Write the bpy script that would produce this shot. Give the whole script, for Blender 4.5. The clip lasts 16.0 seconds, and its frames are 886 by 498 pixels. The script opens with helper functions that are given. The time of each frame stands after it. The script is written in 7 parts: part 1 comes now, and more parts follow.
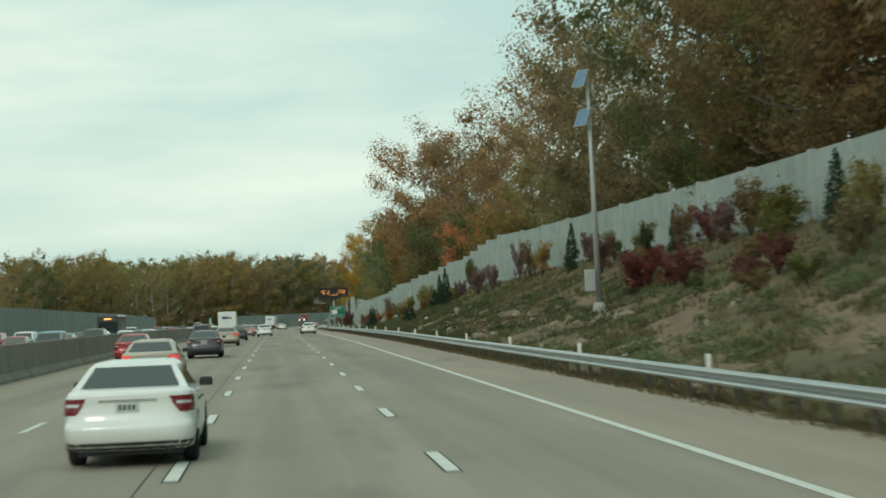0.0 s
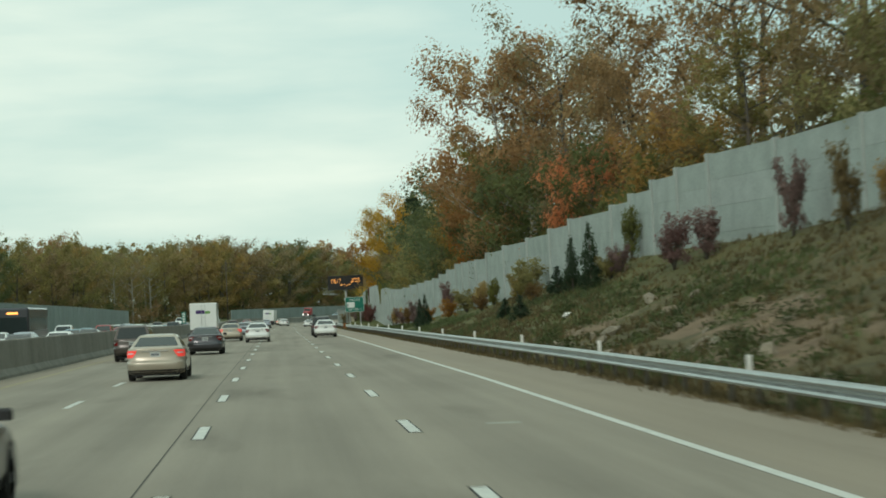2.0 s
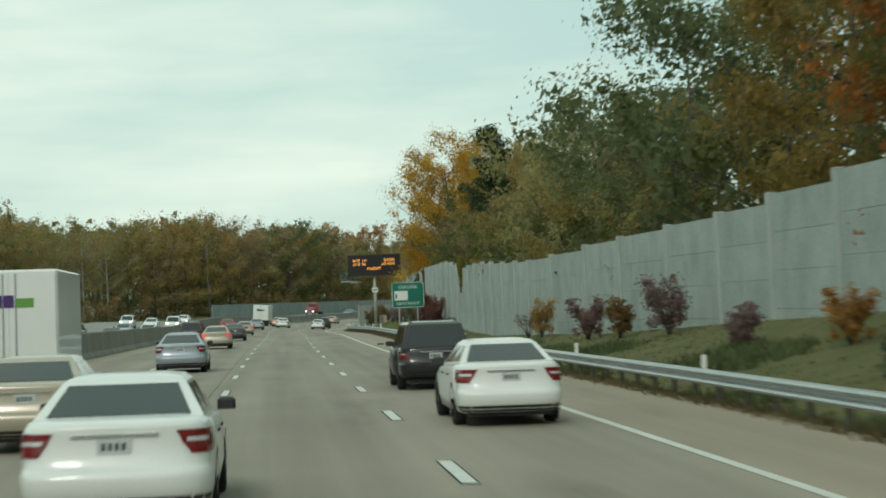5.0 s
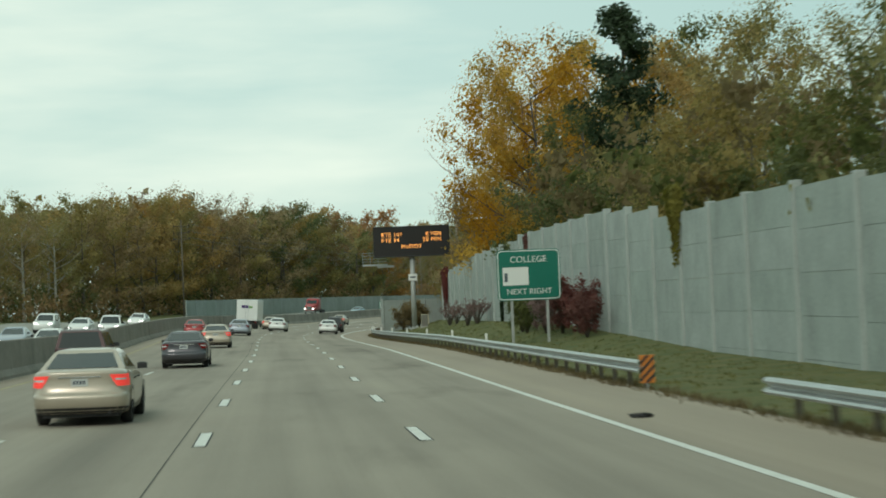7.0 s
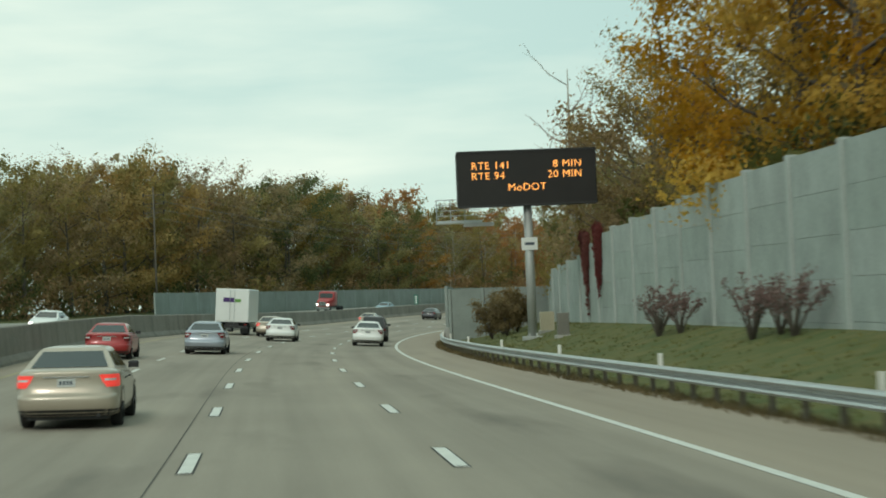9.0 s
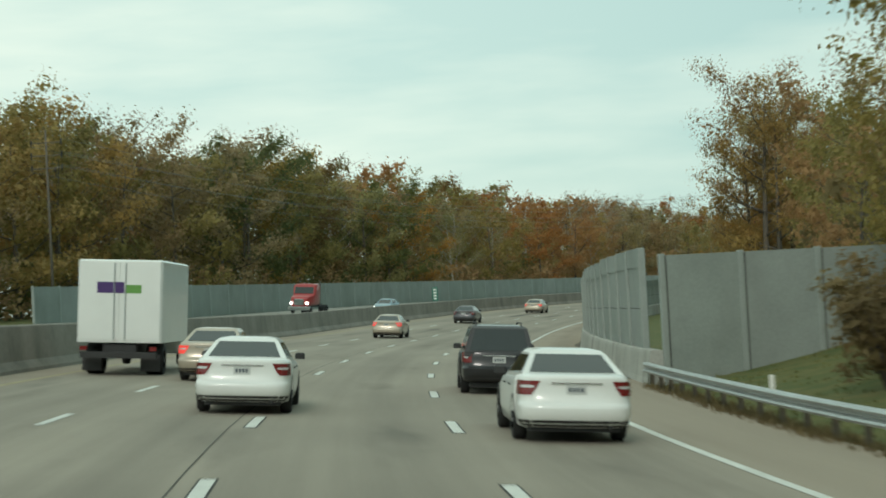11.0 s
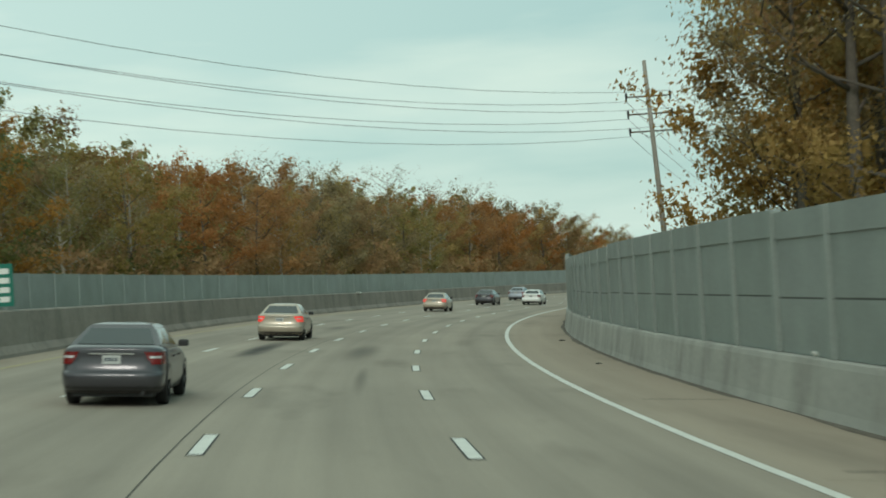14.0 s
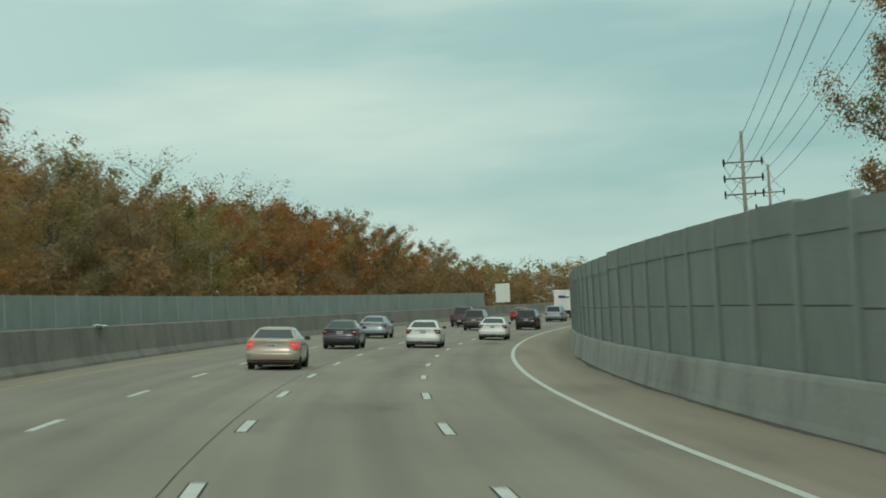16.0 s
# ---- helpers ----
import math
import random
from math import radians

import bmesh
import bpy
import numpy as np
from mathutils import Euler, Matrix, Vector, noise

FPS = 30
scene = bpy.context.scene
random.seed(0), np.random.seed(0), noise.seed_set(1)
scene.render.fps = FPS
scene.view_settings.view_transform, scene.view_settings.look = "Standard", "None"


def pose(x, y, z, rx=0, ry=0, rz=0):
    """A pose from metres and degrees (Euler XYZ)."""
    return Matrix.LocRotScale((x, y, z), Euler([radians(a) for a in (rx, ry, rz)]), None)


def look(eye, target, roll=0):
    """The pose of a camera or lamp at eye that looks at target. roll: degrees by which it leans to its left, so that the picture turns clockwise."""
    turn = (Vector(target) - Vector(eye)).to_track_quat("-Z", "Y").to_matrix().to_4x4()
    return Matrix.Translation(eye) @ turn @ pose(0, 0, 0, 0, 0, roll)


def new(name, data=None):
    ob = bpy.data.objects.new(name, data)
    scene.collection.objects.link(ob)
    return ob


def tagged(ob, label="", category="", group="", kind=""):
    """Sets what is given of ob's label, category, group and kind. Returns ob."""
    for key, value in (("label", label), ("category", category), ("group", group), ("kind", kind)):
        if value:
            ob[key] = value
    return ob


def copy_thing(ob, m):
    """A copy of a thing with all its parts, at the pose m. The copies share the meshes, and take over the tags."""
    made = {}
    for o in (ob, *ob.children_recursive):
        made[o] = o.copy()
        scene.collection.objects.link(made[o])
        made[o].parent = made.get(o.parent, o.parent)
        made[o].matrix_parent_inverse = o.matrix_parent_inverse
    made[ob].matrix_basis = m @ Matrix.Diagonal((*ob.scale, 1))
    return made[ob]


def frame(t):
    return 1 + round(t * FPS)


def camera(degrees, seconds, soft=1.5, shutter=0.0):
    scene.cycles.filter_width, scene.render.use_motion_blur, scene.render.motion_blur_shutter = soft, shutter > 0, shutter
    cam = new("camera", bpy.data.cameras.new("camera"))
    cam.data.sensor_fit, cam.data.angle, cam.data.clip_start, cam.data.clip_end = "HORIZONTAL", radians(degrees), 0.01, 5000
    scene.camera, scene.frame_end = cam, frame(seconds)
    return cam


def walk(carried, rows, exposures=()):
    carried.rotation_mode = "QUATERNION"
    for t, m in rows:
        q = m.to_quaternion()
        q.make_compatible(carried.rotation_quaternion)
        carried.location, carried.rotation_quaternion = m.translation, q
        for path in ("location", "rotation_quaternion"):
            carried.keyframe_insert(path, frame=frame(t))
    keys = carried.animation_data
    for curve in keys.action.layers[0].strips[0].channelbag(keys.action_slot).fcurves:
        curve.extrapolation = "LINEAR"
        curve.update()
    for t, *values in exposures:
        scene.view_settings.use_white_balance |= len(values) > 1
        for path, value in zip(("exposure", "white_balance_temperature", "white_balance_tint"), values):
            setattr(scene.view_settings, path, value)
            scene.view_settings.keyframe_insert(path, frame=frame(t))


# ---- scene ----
cam = camera(28.92, 16.0, soft=1.8, shutter=0.3)

# seconds, x, y, z, heading to the right of +y, pitch up, roll
PATH = (
    (0.0, -2.071, -22.771, 2.052, 5.602, 1.901, -2.984),
    (0.5, -2.073, -3.819, 2.052, 5.628, 1.834, -2.878),
    (1.0, -2.120, 14.937, 2.030, 5.648, 1.778, -2.810),
    (1.5, -2.122, 33.845, 2.002, 5.632, 1.744, -2.758),
    (2.0, -2.122, 52.742, 1.974, 5.589, 1.722, -2.758),
    (2.5, -2.102, 71.709, 1.945, 5.600, 1.743, -2.697),
    (3.0, -2.081, 90.659, 1.917, 5.640, 1.705, -2.720),
    (3.5, -2.081, 109.505, 1.861, 5.635, 1.675, -2.724),
    (4.0, -2.081, 128.336, 1.779, 5.628, 1.688, -2.625),
    (4.2, -2.081, 135.864, 1.747, 5.644, 1.688, -2.588),
    (6.3, -2.361, 214.856, 1.382, 5.884, 1.559, -2.078),
    (6.5, -2.351, 222.345, 1.338, 5.923, 1.564, -2.057),
    (7.0, -2.292, 241.062, 1.226, 6.026, 1.580, -2.318),
    (7.5, -2.154, 259.867, 1.112, 6.101, 1.570, -2.201),
    (8.0, -1.909, 278.567, 0.997, 6.024, 1.526, -2.414),
    (8.5, -1.705, 297.275, 0.883, 5.891, 1.530, -2.394),
    (9.0, -1.676, 316.125, 0.756, 5.896, 1.497, -2.360),
    (9.5, -1.744, 334.801, 0.637, 6.061, 1.457, -2.577),
    (10.0, -1.742, 353.485, 0.544, 6.211, 1.448, -3.113),
    (10.2, -1.730, 360.981, 0.507, 6.155, 1.475, -3.043),
    (12.3, 2.168, 440.005, -0.030, 12.433, 1.176, -3.216),
    (12.5, 3.094, 447.412, -0.100, 13.377, 1.159, -3.219),
    (13.0, 5.908, 465.748, -0.279, 15.750, 1.115, -3.641),
    (13.5, 9.458, 484.245, -0.460, 18.049, 1.188, -3.526),
    (14.0, 13.710, 503.061, -0.608, 20.092, 1.178, -3.226),
    (14.5, 18.485, 521.164, -0.626, 22.017, 1.120, -3.154),
    (15.0, 23.852, 538.961, -0.644, 23.978, 1.330, -3.535),
    (15.5, 29.839, 556.755, -0.659, 26.001, 1.590, -3.353),
    (16.0, 36.451, 574.406, -0.671, 28.107, 1.753, -3.100),
)


def eye_pose(x, y, z, head, pitch, roll):
    h, p = radians(head), radians(pitch)
    ahead = Vector((math.sin(h) * math.cos(p), math.cos(h) * math.cos(p), math.sin(p)))
    eye = Vector((x, y, z))
    return look(eye, eye + ahead, roll)


walk(cam, [(t, eye_pose(*row)) for t, *row in PATH], ((0.0, 0.0), (8.5, 0.0), (9.5, 0.08), (12.5, 0.08), (13.5, 0.06), (15.0, -0.07), (16.0, -0.13)))

# ---- light ----
SUN_EL, SUN_ROT = radians(38), radians(200)
world = bpy.data.worlds.new("sky")
scene.world = world
world.use_nodes = True
wn, wl = world.node_tree.nodes, world.node_tree.links
wn.clear()
w_out = wn.new("ShaderNodeOutputWorld")
w_bg = wn.new("ShaderNodeBackground")
w_sky = wn.new("ShaderNodeTexSky")
w_sky.sky_type = "NISHITA"
w_sky.sun_disc = False
w_sky.sun_elevation, w_sky.sun_rotation = SUN_EL, SUN_ROT
w_sky.air_density, w_sky.dust_density, w_sky.ozone_density = 1.0, 2.0, 1.0
w_co = wn.new("ShaderNodeTexCoord")
w_map = wn.new("ShaderNodeMapping")
w_map.inputs["Scale"].default_value = (2.2, 2.2, 11.0)
w_noise = wn.new("ShaderNodeTexNoise")
w_noise.inputs["Scale"].default_value = 1.6
w_noise.inputs["Detail"].default_value = 5.0
w_noise.inputs["Roughness"].default_value = 0.5
w_ramp = wn.new("ShaderNodeValToRGB")
w_ramp.color_ramp.elements[0].position, w_ramp.color_ramp.elements[0].color = 0.42, (0.0, 0.0, 0.0, 1)
w_ramp.color_ramp.elements[1].position, w_ramp.color_ramp.elements[1].color = 0.74, (1.0, 1.0, 1.0, 1)
w_veil = wn.new("ShaderNodeMixRGB")
w_veil.inputs[0].default_value = 0.84
w_veil.inputs[2].default_value = (6.62, 9.05, 8.05, 1)
w_cloud = wn.new("ShaderNodeMixRGB")
w_cloud.inputs[2].default_value = (9.65, 10.9, 9.35, 1)
wl.new(w_co.outputs["Generated"], w_map.inputs["Vector"])
wl.new(w_map.outputs["Vector"], w_noise.inputs["Vector"])
wl.new(w_noise.outputs["Fac"], w_ramp.inputs["Fac"])
wl.new(w_sky.outputs["Color"], w_veil.inputs[1])
wl.new(w_veil.outputs["Color"], w_cloud.inputs[1])
wl.new(w_ramp.outputs["Color"], w_cloud.inputs[0])
# the sky is paler towards the hidden sun in the west and deepens towards the east
w_sep = wn.new("ShaderNodeSeparateXYZ")
w_east = wn.new("ShaderNodeMapRange")
w_east.inputs["From Min"].default_value, w_east.inputs["From Max"].default_value = 0.1, 0.75
w_deep = wn.new("ShaderNodeMixRGB")
w_deep.blend_type = "MULTIPLY"
w_deep.inputs[2].default_value = (0.54, 0.69, 0.74, 1)
wl.new(w_co.outputs["Generated"], w_sep.inputs[0])
wl.new(w_sep.outputs["X"], w_east.inputs["Value"])
wl.new(w_east.outputs["Result"], w_deep.inputs[0])
wl.new(w_cloud.outputs["Color"], w_deep.inputs[1])
wl.new(w_deep.outputs["Color"], w_bg.inputs["Color"])
wl.new(w_bg.outputs["Background"], w_out.inputs["Surface"])
w_bg.inputs["Strength"].default_value = 0.09
sun_data = bpy.data.lights.new("sun", "SUN")
sun_data.energy, sun_data.angle, sun_data.color = 0.9, radians(14), (1.0, 0.95, 0.87)
sun = new("sun", sun_data)
sun_dir = Vector((math.sin(SUN_ROT) * math.cos(SUN_EL), math.cos(SUN_ROT) * math.cos(SUN_EL), math.sin(SUN_EL)))
sun.matrix_world = look(sun_dir * 100, (0, 0, 0))
scene.view_settings.exposure = 0.0

# ---- road frame: station s along the lane line beside the camera's lane, l to the right, h up ----
KN = (-400, 200, 280, 340, 400, 460, 520, 600, 700, 860, 1000, 3000)
KV = (0.0, 0.0, 0.0002, -0.0004, 0.001728, 0.002056, 0.001817, 0.001952, 0.00155, 0.00155, 0.0, 0.0)
BS, BV = (-60, 250, 330, 420, 520, 1000, 1200), (0.01137, 0.01137, 0.00628, 0.07407, 0.06533, 0.05196, 0.02)
ZS, ZV = (-400, 0, 100, 200, 300, 400, 500, 600, 700, 1000, 3000), (0.0, 0.0, -0.149, -0.584, -1.179, -1.859, -2.778, -2.867, -3.259, -4.435, -8.0)
DS = 2.0
SG = np.arange(-300.0, 2600.1, DS)
_k = np.interp(SG, KN, KV)
TH = np.concatenate([[0], np.cumsum((_k[1:] + _k[:-1]) / 2 * DS)])
TH -= np.interp(0, SG, TH)
_m = (TH[1:] + TH[:-1]) / 2
RX = np.concatenate([[0], np.cumsum(np.sin(_m) * DS)])
RY = np.concatenate([[0], np.cumsum(np.cos(_m) * DS)])
RX -= np.interp(0, SG, RX)
RY -= np.interp(0, SG, RY)


def zc(s):
    return float(np.interp(s, ZS, ZV))


def surf(s, l):
    """Height of the carriageways' surface."""
    return zc(s) - max(-31.0, min(8.0, l)) * float(np.interp(s, BS, BV))


def heading(s):
    return float(np.interp(s, SG, TH))


def flat(s, l):
    t = heading(s)
    return (float(np.interp(s, SG, RX)) + l * math.cos(t), float(np.interp(s, SG, RY)) - l * math.sin(t))


def P(s, l, h=0.0):
    """h over the road surface."""
    return Vector((*flat(s, l), surf(s, l) + h))


def C(s, l, h=0.0):
    """h over the road's own level at that station, whatever its banking."""
    return Vector((*flat(s, l), zc(s) + h))


def station(s, l, z, turn=0.0, size=1.0):
    """Pose at a place of the road frame: local +y ahead along the road."""
    return Matrix.LocRotScale((*flat(s, l), z), Euler((0, 0, -heading(s) + radians(turn))), (size, size, size))


# right-hand noise wall: line, top and foot over the road's level
WS = (-60, 60, 103, 124, 130, 135, 163, 188, 283, 327, 361, 403, 440)
WL = (22.5, 21.0, 20.0, 19.25, 18.3, 17.7, 15.8, 14.5, 12.6, 12.6, 13.2, 13.5, 14.2)
TS_ = (-60, 42, 86, 104, 114, 124, 131, 135, 140, 143.5, 147.5, 158, 163.4, 171, 180, 187, 193.5, 207, 213, 220, 226, 233, 250, 259, 267, 278, 283, 289, 298.4, 302.8, 307.4, 312.3, 317, 326, 346, 351, 361, 376, 385, 391, 401.5, 405.6, 409.8, 440)
TV = (7.8, 7.95, 8.1, 8.26, 8.3, 8.5, 8.44, 8.2, 7.9, 7.55, 7.2, 7.0, 6.7, 6.45, 6.3, 6.08, 5.72, 5.8, 5.5, 5.2, 4.95, 4.9, 4.8, 4.65, 4.6, 4.85, 5.0, 5.2, 5.2, 5.14, 5.6, 5.88, 6.1, 6.12, 6.28, 6.05, 6.04, 5.93, 5.65, 5.5, 5.3, 4.95, 4.45, 4.2)
# stations of the wall's posts: the bays differ from stretch to stretch
WALL_POSTS = [86.3 - 9.3 * i for i in range(15, 0, -1)] + [86.3, 95.2, 104.4, 113.9, 123.8, 131, 135.3, 139.6, 143.8, 147.8, 157.8, 163.4, 170.9, 179.9, 187.3, 193.5, 198, 202.4, 207, 213.5, 219.8, 225.9, 233.3, 242, 250, 259.4, 267.2, 272.4, 277.9, 283.3, 288.7, 293.8, 298.4, 302.8, 307.4, 312.3, 316.9, 321.5, 326.1, 330.9, 336, 341.5, 346]
WALL_POSTS += [351 + 4.93 * i for i in range(8)] + [390.8, 396.2, 401.5, 405.6, 409.8, 417.2, 424.6, 432.5, 440]
FS, FV = (-60, 80, 107, 124, 140, 150, 163, 172, 188, 207, 245, 283, 298, 328, 361, 395, 440, 470), (4.9, 4.9, 4.8, 4.35, 4.1, 3.7, 2.9, 2.5, 1.9, 1.5, 0.5, 0.0, 0.15, 0.9, 0.95, 0.9, 0.7, 0.5)


def wall_l(s):
    return float(np.interp(s, WS, WL))


def foot(s):
    return float(np.interp(s, FS, FV))


def smooth(a, b, v):
    k = max(0.0, min(1.0, (v - a) / (b - a)))
    return k * k * (3 - 2 * k)


def ground_z(s, l):
    """The ground's height in the world."""
    base = surf(s, l)
    if -31.5 < l < 6.0:
        return base - 0.14
    if l <= -31.5:
        return base - 0.1 + 0.5 * smooth(-33, -60, l) + (noise.noise((s * 0.02, l * 0.02, 3)) * 1.2 if l < -45 else 0)
    edge = surf(s, 6.0) - 0.1
    if s < 455:
        wl_, f = wall_l(s), zc(s) + foot(s)
        k = max(0.0, min(1.0, (l - 6.5) / max(1.0, wl_ - 0.6 - 6.5)))
        rise = 0.45 * k + 0.55 * k * k
        z = edge + (f - edge) * rise
        amp = 0.22 * min(1.0, k * 4) * smooth(230, 60, s) * smooth(1.0, 0.75, k) + 0.03
        z += noise.noise((s * 0.35, l * 0.6, 1)) * amp + noise.noise((s * 0.9, l * 1.3, 7)) * amp * 0.45
        z += 1.6 * smooth(wl_ + 2, wl_ + 30, l)
    else:
        z = edge + 0.9 * smooth(8, 30, l)
    return z


def bare(s, l):
    """How far the soil lies bare on the bank, 0 to 1."""
    if not 6.4 < l < 20 or s > 300:
        return 0.0
    k = (l - 6.5) / max(1.0, wall_l(s) - 7.0)
    reach = smooth(0.02, 0.12, k) * smooth(0.85, 0.45, k) * smooth(150, 95, s)
    return max(0.0, min(1.0, reach * (0.42 + 1.5 * noise.noise((s * 0.11, l * 0.38, 9)) + 0.7 * noise.noise((s * 0.4, l * 0.9, 4)))))


# ---- materials ----
def mat(name, color, rough=0.8, metal=0.0, var=0.25, scale=3.0, fine=30.0, bump=0.15, tint=None, coat=0.0, coords="Object", random_hue=0.0, island=0.0):
    """Principled surface whose colour varies at two scales, with a fine relief."""
    m = bpy.data.materials.new(name)
    m.use_nodes = True
    n, k = m.node_tree.nodes, m.node_tree.links
    b = n["Principled BSDF"]
    b.inputs["Roughness"].default_value, b.inputs["Metallic"].default_value = rough, metal
    if coat:
        b.inputs["Coat Weight"].default_value, b.inputs["Coat Roughness"].default_value = coat, 0.08
    co = n.new("ShaderNodeTexCoord")
    big, small = n.new("ShaderNodeTexNoise"), n.new("ShaderNodeTexNoise")
    big.inputs["Scale"].default_value, small.inputs["Scale"].default_value = scale, fine
    big.inputs["Detail"].default_value, small.inputs["Detail"].default_value = 4, 3
    for t in (big, small):
        k.new(co.outputs[coords], t.inputs["Vector"])
    ramp = n.new("ShaderNodeValToRGB")
    lo = [c * (1 - var) for c in color]
    hi = [min(1, c * (1 + var)) for c in (tint or color)]
    ramp.color_ramp.elements[0].position, ramp.color_ramp.elements[0].color = 0.3, (*lo, 1)
    ramp.color_ramp.elements[1].position, ramp.color_ramp.elements[1].color = 0.7, (*hi, 1)
    add = n.new("ShaderNodeMath")
    add.operation = "MULTIPLY_ADD"
    add.inputs[1].default_value = 0.45
    k.new(small.outputs["Fac"], add.inputs[0])
    half = n.new("ShaderNodeMath")
    half.operation = "MULTIPLY"
    half.inputs[1].default_value = 0.55
    k.new(big.outputs["Fac"], half.inputs[0])
    k.new(half.outputs[0], add.inputs[2])
    k.new(add.outputs[0], ramp.inputs["Fac"])
    last = ramp.outputs["Color"]
    if random_hue or island:
        hsv = n.new("ShaderNodeHueSaturation")
        k.new(last, hsv.inputs["Color"])
        src = []
        if random_hue:
            info = n.new("ShaderNodeObjectInfo")
            src.append((info.outputs["Random"], "Hue", 0.5 - random_hue, 0.5 + random_hue))
            src.append((info.outputs["Random"], "Saturation", 1.12, 0.85))
        if island:
            geo = n.new("ShaderNodeNewGeometry")
            src.append((geo.outputs["Random Per Island"], "Value", 1 - island, 1 + island))
        elif random_hue:
            src.append((info.outputs["Random"], "Value", 0.96, 1.04))
        for out, inp, a, z in src:
            r_ = n.new("ShaderNodeMapRange")
            r_.inputs["To Min"].default_value, r_.inputs["To Max"].default_value = a, z
            k.new(out, r_.inputs["Value"])
            k.new(r_.outputs["Result"], hsv.inputs[inp])
        last = hsv.outputs["Color"]
    k.new(last, b.inputs["Base Color"])
    if bump:
        bp = n.new("ShaderNodeBump")
        bp.inputs["Strength"].default_value, bp.inputs["Distance"].default_value = bump, 0.02
        k.new(small.outputs["Fac"], bp.inputs["Height"])
        k.new(bp.outputs["Normal"], b.inputs["Normal"])
    return m


def leaf_mat(name, color, tint, hue=0.02):
    m = mat(name, color, 0.8, 0, 0.18, 0.25, 0.8, 0.0, tint, random_hue=hue, island=0.13)
    n, k = m.node_tree.nodes, m.node_tree.links
    b = n["Principled BSDF"]
    col = b.inputs["Base Color"].links[0].from_socket
    tr, mix = n.new("ShaderNodeBsdfTranslucent"), n.new("ShaderNodeMixShader")
    mix.inputs[0].default_value = 0.5
    k.new(col, tr.inputs["Color"])
    k.new(b.outputs[0], mix.inputs[1])
    k.new(tr.outputs[0], mix.inputs[2])
    k.new(mix.outputs[0], n["Material Output"].inputs["Surface"])
    return m


def glow(name, color, power):
    m = bpy.data.materials.new(name)
    m.use_nodes = True
    b = m.node_tree.nodes["Principled BSDF"]
    b.inputs["Base Color"].default_value = (*color, 1)
    b.inputs["Emission Color"].default_value = (*color, 1)
    b.inputs["Emission Strength"].default_value = power
    return m


